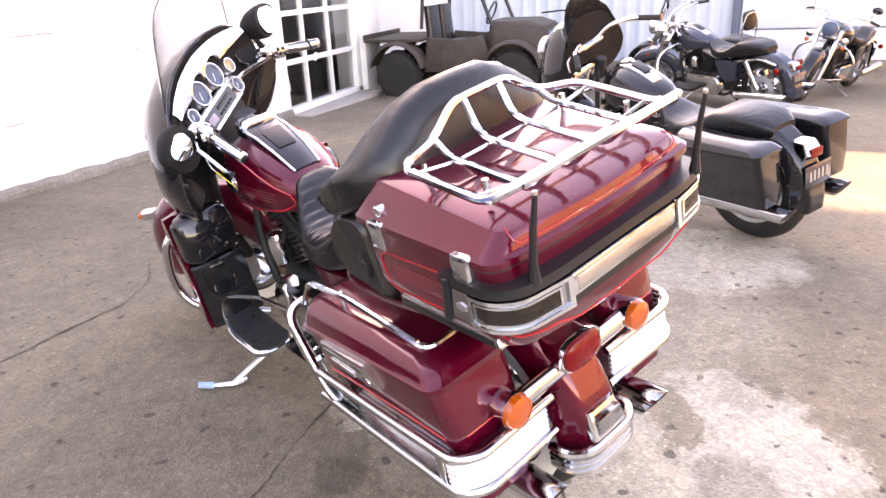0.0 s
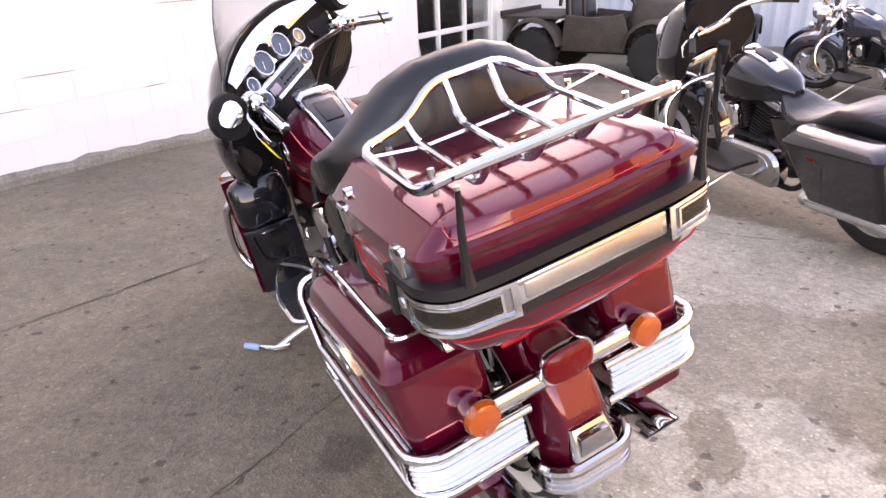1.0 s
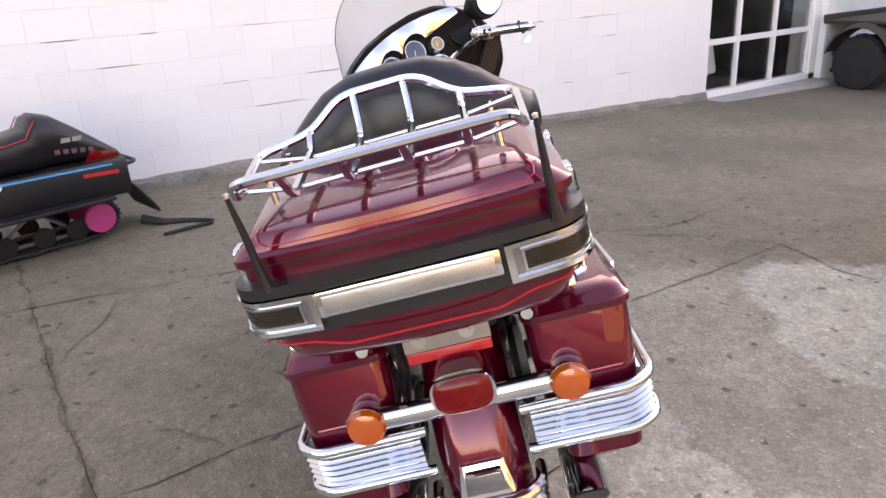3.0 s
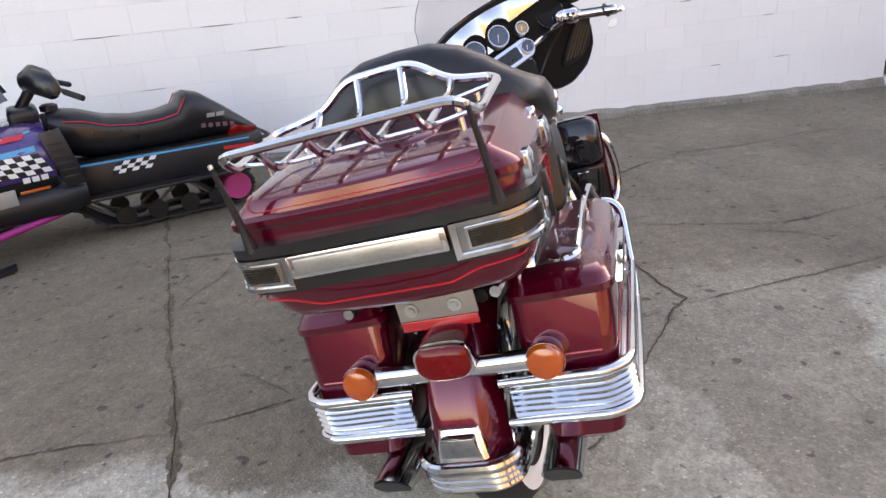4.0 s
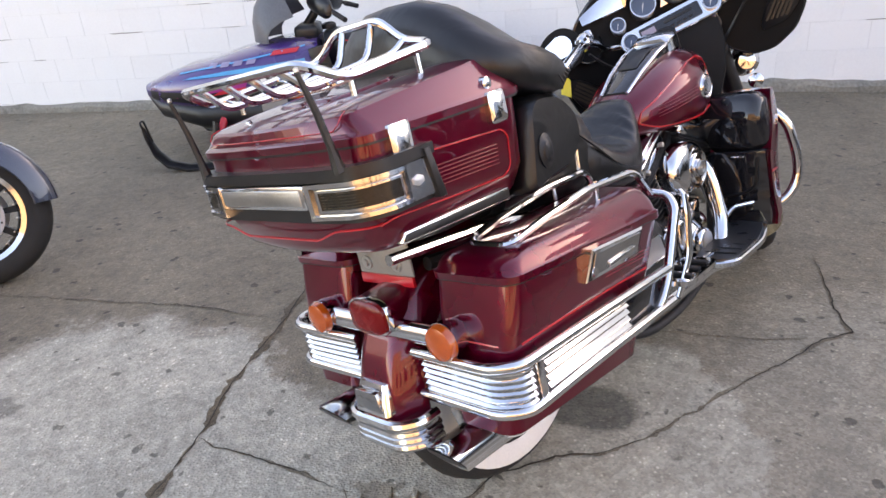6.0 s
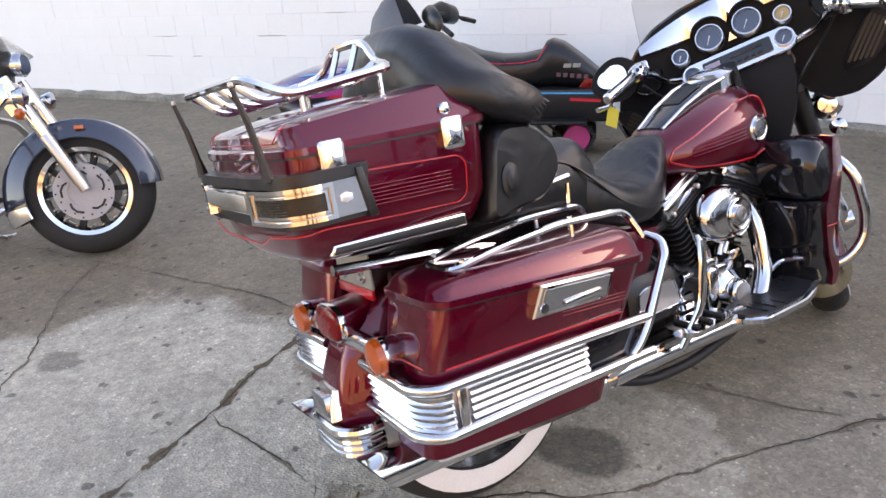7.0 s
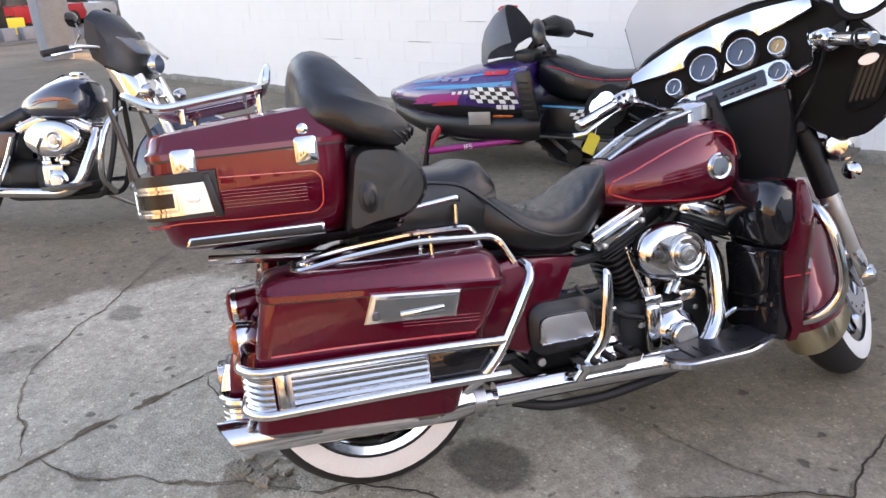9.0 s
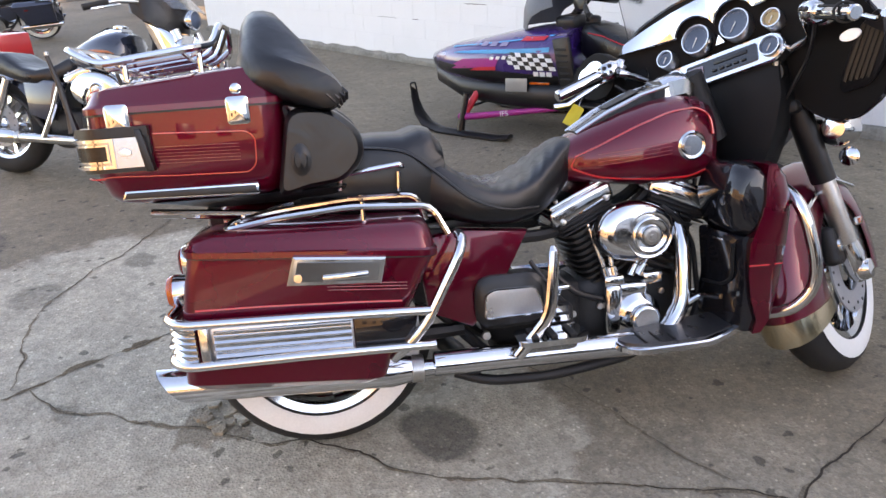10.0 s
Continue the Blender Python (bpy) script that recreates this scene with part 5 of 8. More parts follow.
for s in (1, -1):
    m = None if s > 0 else MIRROR
    em = part("tank_emblem", lathe([(0.040, -0.02), (0.040, 0.004), (0.035, 0.009), (0.030, 0.006), (0.001, 0.006)], 26, "x", (0.154, 1.052, 0.785)), CHROME, tank, "round chrome tank badge", m)
    part("badge_centre", lathe([(0.028, 0.0), (0.026, 0.004), (0.001, 0.005)], 22, "x", (0.160, 1.052, 0.785)), TONEDCHROME, em, "", m)

    def on_tank(y, z):
        ring = None
        for r0, r1 in zip(TANK, TANK[1:]):
            if r0[0] <= y <= r1[0]:
                t = (y - r0[0]) / (r1[0] - r0[0])
                ring = [r0[i] + (r1[i] - r0[i]) * t for i in range(4)]
        _, hw, zt, zb = ring
        zc = zb + (zt - zb) * 0.42
        if z > zc:
            sn = min(1, ((z - zc) / ((zt - zb) * 0.58))) ** (1 / 0.72)
        else:
            sn = min(1, ((zc - z) / ((zt - zb) * 0.42))) ** (1 / 0.5)
        return hw * (1 - sn * sn) ** 0.4 + 0.0012
    TANK = ((0.672, 0.030, 0.762, 0.722), (0.685, 0.052, 0.785, 0.712), (0.73, 0.088, 0.818, 0.70), (0.80, 0.122, 0.852, 0.690), (0.88, 0.145, 0.885, 0.680), (0.96, 0.156, 0.912, 0.672), (1.04, 0.158, 0.925, 0.668), (1.10, 0.148, 0.922, 0.674), (1.14, 0.125, 0.902, 0.69), (1.165, 0.085, 0.865, 0.72))
    line = [(0.745, 0.775), (0.80, 0.80), (0.90, 0.845), (1.0, 0.878), (1.08, 0.885), (1.12, 0.86), (1.125, 0.81)]
    part("pinstripe", tube([(on_tank(y, z), y, z) for y, z in [(v.x, v.y) for v in rounded([(a, c, 0) for a, c in line], 0.03)]], 0.0030, 5), REDLINE, tank, "", m)
    low = [(0.745, 0.772), (0.73, 0.745), (0.80, 0.715), (0.95, 0.70), (1.06, 0.70), (1.10, 0.715)]
    part("pinstripe", tube([(on_tank(y, z), y, z) for y, z in [(v.x, v.y) for v in rounded([(a, c, 0) for a, c in low], 0.03)]], 0.0030, 5), REDLINE, tank, "", m)
    for k in range(4):
        part("pinstripe", tube([(on_tank(y, 0.748 + 0.010 * k + (y - 0.8) * 0.10), y, 0.748 + 0.010 * k + (y - 0.8) * 0.10) for y in (0.80, 0.87, 0.94, 0.995)], 0.0009, 4), PINDIM, tank, "", m)

def blade(pts, widths, t=0.008):
    """A flat bar with a rounded section that stands on edge and tapers."""
    pts, rings = [Vector(p) for p in pts], []
    for i, p in enumerate(pts):
        d = (pts[min(i + 1, len(pts) - 1)] - pts[max(i - 1, 0)]).normalized()
        q = d.cross(Vector((1, 0, 0))).normalized() * widths[i] / 2
        rings.append([p + q * math.cos(a) + Vector((t * math.sin(a), 0, 0)) for a in [2 * math.pi * k / 12 for k in range(12)]])
    return loft(rings)


# right-side electrical box, footboards, passenger boards, side stand
SIDEWAYS = Matrix(((0, 0, 1, 0), (1, 0, 0, 0), (0, 1, 0, 0), (0, 0, 0, 1)))
box_ob = part("side_box", loft([rrect(0.425, 0.622, 0.340, 0.488, x, 0.045) for x in (0.13, 0.178)] + [rrect(0.438, 0.612, 0.352, 0.474, 0.189, 0.04)]), PLASTIC, bike, "black electrical side box", SIDEWAYS)
trim_line = rounded([(0.1915, 0.449, 0.373), (0.1915, 0.453, 0.440), (0.1915, 0.475, 0.452), (0.1915, 0.590, 0.450), (0.1915, 0.612, 0.385), (0.1915, 0.602, 0.375)], 0.014, 3, True)
part("box_trim", tube(trim_line, 0.003, 6, closed=True), CHROME, box_ob)
part("box_face", loft([[(x, 0.53 + (p.y - 0.53) * k, 0.412 + (p.z - 0.412) * k) for p in trim_line] for x, k in ((0.1870, 1.0), (0.1905, 0.985), (0.1911, 0.90), (0.1914, 0.5))]), SATIN, box_ob, "satin chrome cover plate", sharp=6)
part("box_bolt", lathe([(0.012, 0), (0.011, 0.012), (0.001, 0.013)], 12, "x", (0.178, 0.45, 0.325)), STEEL, box_ob)
rib_cover = part("ribbed_cover", box(0.05, 0.10, 0.10, (0.145, 0.655, 0.335), 0.02, 3), CRINKLE, bike, "chrome-ribbed gearbox cover")
for k in range(4):
    part("cover_rib", loft([rrect(0.14, 0.192 - 0.004 * k, 0.606 + 0.004 * k, 0.712 - 0.008 * k, z, 0.022, 5) for z in (0.293 + 0.024 * k, 0.297 + 0.024 * k, 0.307 + 0.024 * k, 0.310 + 0.024 * k)]), CHROME, rib_cover)
part("dipstick", join(tube([(0.15, 0.655, 0.385), (0.165, 0.665, 0.43)], 0.007, 8), box(0.03, 0.045, 0.014, (0.165, 0.668, 0.433), 0.006)), CHROME, rib_cover)
for s in (1, -1):
    m = None if s > 0 else MIRROR
    guard = part("highway_guard", blade([(0.252, 0.624, 0.572), (0.264, 0.623, 0.560), (0.27, 0.617, 0.50), (0.27, 0.609, 0.425), (0.27, 0.602, 0.395), (0.27, 0.588, 0.370), (0.266, 0.514, 0.285)], (0.012, 0.026, 0.031, 0.033, 0.034, 0.033, 0.032), 0.006), CHROME, bike, "chrome passenger footboard guard", m)
    pb = part("passenger_board", loft([rrect(0.20, 0.30, 0.52, 0.70, 0.318, 0.03), rrect(0.195, 0.305, 0.515, 0.705, 0.335, 0.03)]), CHROME, bike, "chrome passenger footboard", m)
    for k in range(3):
        part("rubber_rib", box(0.08, 0.018, 0.008, (0.25, 0.56 + 0.05 * k, 0.339), 0.003), RUBBER, pb, "", m)
    mf = None if s > 0 else Matrix.Translation((-0.06, 0, -0.005)) @ MIRROR
    def board(inset):
        flat = rounded([(0.165, 0.80 + inset, 0), (0.255, 0.79 + inset, 0), (0.305 - inset, 0.83 + inset, 0), (0.308 - inset, 1.02, 0), (0.285 - inset, 1.12 - inset, 0), (0.235, 1.165 - inset, 0), (0.165, 1.16 - inset, 0)], 0.045, 5, True)
        return [(p.x, p.y, 0.262 + 0.010 * (p.y - 0.8) + 0.55 * max(0.0, p.y - 1.03) ** 1.4) for p in flat]
    fb_ = part("footboard", loft([[(x, y, z - 0.004) for x, y, z in board(0.006)], [(x, y, z) for x, y, z in board(0)], [(x, y, z + 0.014) for x, y, z in board(0)], [(x, y, z + 0.018) for x, y, z in board(0.004)]]), CHROME, bike, "rider footboard with chrome rim", mf)
    part("board_pad", loft([[(x, y, z + 0.016) for x, y, z in board(0.010)], [(x, y, z + 0.025) for x, y, z in board(0.012)]]), BOARDRUBBER, fb_, "black rubber pad", mf)
    for k in range(5):
        part("pad_rib", tube([(0.185, 0.86 + 0.04 * k, 0.288), (0.285, 0.86 + 0.04 * k, 0.288)], 0.004, 6), RUBBER, fb_, "", mf)
part("brake_pedal", tube([(0.16, 0.98, 0.30), (0.19, 1.03, 0.355), (0.20, 1.06, 0.375), (0.262, 1.082, 0.385)], 0.008, 8, 0.03), CHROME, bike, "chrome brake pedal")
part("shift_lever", tube([(-0.18, 0.86, 0.33), (-0.23, 1.0, 0.37), (-0.30, 1.12, 0.37)], 0.008, 8, 0.03), CHROME, bike, "chrome heel-toe shifter")
FOOT = BIKE.inverted() @ Vector((2.055, 2.255, 0.012))
stand = part("side_stand", tube([(-0.12, 0.95, 0.20), (-0.20, 0.98, 0.17), FOOT.lerp(Vector((-0.2, 0.98, 0.17)), 0.5) + Vector((0, 0.01, 0.0)), FOOT], 0.011, 8, 0.04), STEEL, bike, "steel side stand")
part("stand_tip", tube([FOOT + Vector((-0.055, 0.032, 0.018)), FOOT + Vector((-0.10, 0.058, 0.036))], [0.013, 0.011], 8), BLUERUBBER, stand, "pale blue rubber tip")
part("stand_foot", tube([FOOT + Vector((0.05, -0.03, 0.003)), FOOT, FOOT + Vector((-0.06, 0.035, 0.02)), FOOT + Vector((-0.085, 0.05, 0.03))], [0.012, 0.012, 0.008, 0.006], 8), CHROME, stand)

# lower fairings and engine guard
for s in (1, -1):
    m = None if s > 0 else Matrix.Translation((-0.085, 0, -0.02)) @ MIRROR
    lower = part("lower_fairing", loft([[(x, y, z) for x, y in ((0.12, yf - 0.06), (0.18, yf - 0.012), (0.245, yf), (0.282, yf - 0.02), (0.304, (yf + yr) / 2), (0.306, yr), (0.27, yr + 0.01), (0.18, yf - 0.08), (0.12, yf - 0.08))] for z, yf, yr in ((0.285, 1.20, 1.148), (0.32, 1.235, 1.160), (0.38, 1.25, 1.143), (0.45, 1.262, 1.135), (0.53, 1.275, 1.138), (0.60, 1.281, 1.168), (0.64, 1.282, 1.178), (0.70, 1.265, 1.178), (0.735, 1.228, 1.182))]), MAROON, bike, "maroon lower fairing leg shield", m)
    glove = part("glove_box", loft([[(x, y, z) for y, z in [(v.x, v.y) for v in rounded([(1.105 + i, 0.560 + i, 0), (1.15, 0.535 + i, 0), (1.178, 0.60, 0), (1.184, 0.738 - i, 0), (1.110 + i, 0.742 - i, 0), (1.080 + i, 0.66, 0)], 0.03, 5, True)]] for x, i in ((0.095, 0.030), (0.105, 0.012), (0.13, 0.0), (0.255, 0.0), (0.280, 0.008), (0.294, 0.020), (0.300, 0.034))]), BLACK, lower, "glossy black glove box on the leg shield", m)
    part("inner_panel", loft([[(x, y + 0.55 * max(0, x - 0.22) ** 1.3, z) for y, z in [(v.x, v.y) for v in rounded([(1.095, 0.29, 0), (1.15, 0.29, 0), (1.165, 0.54, 0), (1.100, 0.555, 0), (1.110, 0.42, 0)], 0.02, 3, True)]] for x in (0.105, 0.12, 0.20, 0.25, 0.28, 0.296)]), BLACK, lower, "glossy black back of the leg shield", m)
    part("pocket_rim", tube([(0.13, 1.104, 0.395), (0.22, 1.106, 0.405), (0.262, 1.112, 0.43), (0.275, 1.108, 0.53)], 0.005, 6, 0.03), PLASTIC, lower, "", m)
    part("box_catch", box(0.045, 0.006, 0.006, (0.215, 1.098, 0.535), 0.002), CHROME, glove, "", m)
    part("pinstripe", tube([(0.3085, 1.135, 0.474), (0.307, 1.18, 0.472), (0.286, 1.243, 0.466), (0.248, 1.265, 0.462)], 0.0022, 5), REDLINE, lower, "", m)
    part("engine_guard", tube([(0.12, 1.24, 0.675), (0.26, 1.275, 0.655), (0.312, 1.285, 0.60), (0.325, 1.312, 0.48), (0.322, 1.315, 0.40), (0.295, 1.275, 0.335), (0.20, 1.20, 0.295), (0.08, 1.13, 0.24)], 0.0165, 12, 0.06), CHROME, bike, "chrome engine guard bar", m)

# front end, turned to the left
AX = Vector((0, -math.sin(radians(26.5)), math.cos(radians(26.5))))
WC = (1.62, 0.328)
wheel(bike, WC, STEER, True, 10, name="front_wheel", w=0.066)
ff = part("front_fender", fender_bm(WC, 0.362, -8, 197, 0.098, 0.140, 30, 0.0, 0.042, True), MAROON, bike, "maroon front mudguard", STEER)
# chrome tip; the warm tint stands in for what it mirrors
part("fender_tip", fender_bm(WC, 0.366, 195, 206, 0.102, 0.142, 5, 0.0, 0.042, True), WARMCHROME, ff, "chrome mudguard tip with a gold reflection in its colour", STEER)
part("fender_rail", tube([Vector((x, *p)) for x, p in ((0.10, (WC[0] - 0.26, WC[1] + 0.20)), (0.103, (WC[0] - 0.05, WC[1] + 0.29)), (0.09, (WC[0] + 0.2, WC[1] + 0.25)))], 0.006, 6, 0.1), CHROME, ff, "", STEER)
fl = part("fender_lamp", loft([rrect(-0.025, 0.025, 1.86, 1.95, 0.60, 0.02), rrect(-0.02, 0.02, 1.86, 1.94, 0.63, 0.02)]), CHROME, ff, "chrome mudguard tip lamp", STEER @ Matrix.Translation((0, 0.0, -0.03)))
part("lens", box(0.036, 0.02, 0.02, (0, 1.952, 0.585), 0.006), AMBER, fl, "", STEER)
for s in (1, -1):
    rf = part("side_reflector", box(0.008, 0.066, 0.026, (s * 0.098, 1.775, 0.462), 0.003), CHROME, ff, "amber reflector in a chrome frame", STEER)
    part("lens", box(0.004, 0.040, 0.017, (s * 0.103, 1.783, 0.462), 0.002), AMBER, rf, "", STEER)
for s in (1, -1):
    low = Vector((s * 0.124, WC[0] - 0.035, WC[1] - 0.008))
    AX = (Vector((s * 0.124, 1.363, 0.893)) - low).normalized()
    part("fork_slider", tube([low, low + AX * 0.07, low + AX * 0.30, low + AX * 0.315], [0.026, 0.030, 0.030, 0.027], 14), STEEL, bike, "satin fork slider", STEER)
    part("fork_cover", tube([low + AX * 0.31, low + AX * 0.58], 0.036, 16), PLASTIC, bike, "black fork cover", STEER)
    part("fork_foot", join(tube([low - AX * 0.035, low, low + AX * 0.06, low + AX * 0.10], [0.020, 0.034, 0.036, 0.030], 16), lathe([(0.034, -0.02), (0.036, 0.0), (0.028, 0.022), (0.001, 0.028)], 20, "x", low + Vector((s * 0.02, 0.0, 0.0)), (1, 1)) if s > 0 else box(0.03, 0.06, 0.06, low + Vector((-0.02, 0, 0)), 0.012, 2), box(0.035, 0.075, 0.05, low + Vector((0, 0.035, -0.01)), 0.014, 2)), CHROME, bike, "chrome fork foot and axle cover", STEER)
    cal = part("brake_caliper", box(0.045, 0.09, 0.12, (s * 0.095, WC[0] - 0.11, WC[1] + 0.08), 0.018, 3), CRINKLE, bike, "black brake caliper with a chrome cap", STEER)
    part("caliper_cap", lathe([(0.022, 0.0), (0.020, 0.008), (0.001, 0.010)], 18, "x", (s * 0.116, WC[0] - 0.11, WC[1] + 0.08)) if s > 0 else lathe([(0.022, 0.0), (0.020, -0.008), (0.001, -0.010)], 18, "x", (s * 0.116, WC[0] - 0.11, WC[1] + 0.08)), CHROME, cal, "", STEER)
    sp_c = Vector((s * 0.20, 1.455, 0.745))
    sp = part("spot_lamp", lathe([(0.001, -0.05), (0.03, -0.046), (0.05, -0.02), (0.055, 0.02), (0.052, 0.03)], 22, "y", sp_c), CHROME, bike, "chrome passing lamp", STEER)
    part("lens", lathe([(0.05, 0.026), (0.035, 0.035), (0.001, 0.04)], 22, "y", sp_c), GAUGE, sp, "", STEER)
    part("front_turn_signal", lathe([(0.001, 0.03), (0.02, 0.026), (0.028, 0.0), (0.001, -0.012)], 18, "y", sp_c + Vector((s * 0.01, 0, -0.085))), CHROME, bike, "chrome front turn signal", STEER)
part("lamp_bar", tube([(-0.2, 1.44, 0.755), (-0.1, 1.42, 0.79), (0.1, 1.42, 0.79), (0.2, 1.44, 0.755)], 0.014, 8, 0.04), CHROME, bike, "chrome passing lamp bar", STEER)
part("triple_clamp", join(box(0.30, 0.07, 0.04, (0, 1.36, 0.83), 0.015), box(0.24, 0.06, 0.03, (0, 1.315, 0.93), 0.012)), CRINKLE, bike, "", STEER)
part("fork_shroud", plate([(-0.05, 0.68), (0.05, 0.68), (0.10, 0.76), (0.14, 0.86), (0.15, 0.96), (-0.15, 0.96), (-0.14, 0.86), (-0.10, 0.76)], 1.26, 1.37, "y", 0.02), MATTBLACK, bike, "black fork shroud", STEER)

AX = Vector((0, -math.sin(radians(26.5)), math.cos(radians(26.5))))

# fork-mounted fairing
half = [(0.0, 1.226), (0.12, 1.220), (0.22, 1.195), (0.295, 1.148), (0.35, 1.085), (0.398, 1.01), (0.425, 0.935), (0.412, 0.85), (0.365, 0.785), (0.29, 0.752), (0.22, 0.762), (0.165, 0.81), (0.13, 0.86)]
OUT = half + [(0.0, 0.87)] + [(-x, z) for x, z in half[:0:-1]]
OUT = [(v.x, v.y) for v in rounded([(x, z, 0) for x, z in OUT], 0.02, 2, True)]
def fy(x, z):
    """How far the back of the fairing lies from its middle, along the machine."""
    return -0.10 * (abs(x) / 0.42) ** 2 + (1.1 - z) * 0.30


def fring(y, k, lift=0.0):
    return [(x * k, y + fy(x, z) * min(1, k), 1.0 + (z - 1.0) * k + lift) for x, z in OUT]


shell = part("fairing", loft([fring(1.288, 0.99), fring(1.29, 1.0), fring(1.31, 1.004), fring(1.37, 0.955, 0.0), fring(1.43, 0.84, -0.01), fring(1.47, 0.64, -0.02), fring(1.49, 0.35, -0.03)], caps=False), BLACK, bike, "gloss black batwing fairing", STEER)
def zspan(x):
    pts = half + [(0.0, 0.87)]
    zs = []
    for (x0, z0), (x1, z1) in zip(pts, pts[1:]):
        if min(x0, x1) - 1e-6 <= abs(x) <= max(x0, x1) + 1e-6 and abs(x1 - x0) > 1e-6:
            zs.append(z0 + (z1 - z0) * (abs(x) - x0) / (x1 - x0))
    return min(zs), max(zs)
slab = []
for i in range(43):
    x = -0.42 + 0.02 * i
    lo, hi = zspan(max(-0.418, min(0.418, x)))
    zz = [lo + (hi - lo) * j / 6 for j in range(7)]
    slab.append([(x, 1.285 + fy(x, z), z) for z in zz] + [(x, 1.295 + fy(x, z), z) for z in zz[::-1]])
inner = part("inner_fairing", loft(slab), MATTBLACK, shell, "black inner fairing", STEER)
part("fairing_edge", tube(fring(1.290, 1.0), 0.0055, 6, closed=True), BLACK, shell, "", STEER)
part("fairing_nose", lathe([(0.16, -0.02), (0.14, 0.01), (0.11, 0.02)], 28, "y", (0, 1.495, 0.955)), BLACK, shell, "", STEER)
# chrome visor over the gauges
vis = []
for i in range(57):
    x = -0.28 + 0.01 * i
    k = abs(x)
    ztop = 1.206 - 0.62 * x * x
    zlow = 1.098 + math.sqrt(max(0, 0.064 ** 2 - (k - 0.06) ** 2)) if k < 0.120 else 1.120 + 0.05 * (k - 0.120)
    zlow = max(1.118, zlow)
    zlow = min(zlow, ztop - 0.004)
    y0, y1 = 1.285 + fy(x, zlow) - 0.036, 1.285 + fy(x, ztop) - 0.012
    vis.append([(x, y0, zlow), (x, (y0 + y1) / 2 - 0.004, (zlow + ztop) / 2), (x, y1, ztop), (x, y1 + 0.006, ztop - 0.003), (x, y0 + 0.006, zlow - 0.003)])
part("gauge_visor", loft(vis), CHROME, shell, "chrome visor over the gauges", STEER)
panel = part("gauge_panel", loft([[(x, 1.288 + fy(x, lo), lo), (x, 1.288 + fy(x, hi), hi), (x, 1.281 + fy(x, hi), hi), (x, 1.277 + fy(x, lo), lo)] for x, lo, hi in [(-0.25 + 0.025 * i, 0.965 + 0.35 * max(0, abs(-0.25 + 0.025 * i) - 0.17), 1.165 - 1.2 * max(0, abs(-0.25 + 0.025 * i) - 0.10) ** 1.5) for i in range(21)]]), MATTBLACK, shell, "black gauge panel", STEER)
TIP = Matrix.Rotation(radians(-14), 4, "X")
rm = STEER @ Matrix.Translation((-0.006, 1.262, 0.996)) @ TIP
for x, z, r in ((-0.064, 1.095, 0.041), (0.056, 1.095, 0.041), (-0.168, 1.072, 0.024), (0.158, 1.070, 0.024), (-0.145, 1.005, 0.026), (0.145, 1.005, 0.026)):
    y = 1.258 + fy(x, z)
    gm = STEER @ Matrix.Translation((x, y, z)) @ TIP if z > 1.05 else rm @ Matrix.Translation((x, -0.012, 0))
    g = part("gauge", lathe([(r + 0.004, 0.03), (r + 0.004, -0.009), (r + 0.003, -0.012), (r, -0.012), (r - 0.003, -0.006), (r - 0.003, 0.03)], 28, "y", closed=True), SATIN, panel, "round gauge with a chrome ring", gm)
    part("dial", lathe([(r - 0.002, 0.002), (r - 0.002, -0.003), (0.001, -0.003)], 28, "y"), TANDIAL if x > 0.15 else GAUGE, g, "cream gauge dial" if x > 0.15 else "grey-blue gauge dial", gm)
    part("needle", plate([(-0.0014, -0.006), (0.0014, -0.006), (0.0006, r * 0.6), (-0.0006, r * 0.6)], -0.007, -0.005, "y"), WHITE, g, "", gm @ Matrix.Rotation(radians(-150 if x < 0 else -145), 4, "Y"))
    for k in range(11 if r > 0.03 else 7):
        a = radians(-130 + 260 * k / (10 if r > 0.03 else 6))
        part("tick", box(0.0012, 0.001, r * 0.12, (0, -0.0045, r * 0.82), 0), PALETICK, g, "", gm @ Matrix.Rotation(a, 4, "Y"))
radio = part("radio_bezel", join(loft([[(p[0], y, p[1]) for p in rrect(-0.183 + i, 0.183 - i, -0.043 + i, 0.043 - i, 0, 0.042 - i, 8)] for y, i in ((0.03, 0), (-0.004, 0), (-0.009, 0.004))])), CHROME, panel, "oblong chrome radio surround", rm)
part("radio", loft([[(p[0], y, p[1]) for p in rrect(-0.108, 0.108, -0.026, 0.026, 0, 0.006, 2)] for y in (0.0, -0.0125)]), BLACK, radio, "black radio and cassette deck", rm)
part("radio_display", box(0.05, 0.002, 0.030, (-0.078, -0.0150, 0.0), 0.001), mat("grey_display", (0.32, 0.26, 0.30), 0.3), radio, "", rm)
for k in range(5):
    part("button", box(0.014, 0.004, 0.007, (-0.02 + 0.022 * k, -0.0155, -0.012), 0.001), PLASTIC, radio, "", rm)
part("radio_slot", box(0.10, 0.003, 0.010, (0.03, -0.015, 0.010), 0.001), PLASTIC, radio, "", rm)
sw = part("switch_panel", loft([[(p[0], y, p[1]) for p in rrect(-0.15, 0.15, 0.915, 0.965, 0, 0.02, 4)] for y in (1.32, 1.285)]), PLASTIC, panel, "", STEER @ Matrix.Translation((0, -0.012, -0.012)))
for k in range(6):
    part("switch", box(0.022, 0.012, 0.014, (-0.11 + 0.042 * k + (0.01 if k > 2 else 0), 1.268, 0.935), 0.003), CHROME if k in (2, 3) else PLASTIC, sw, "", STEER)
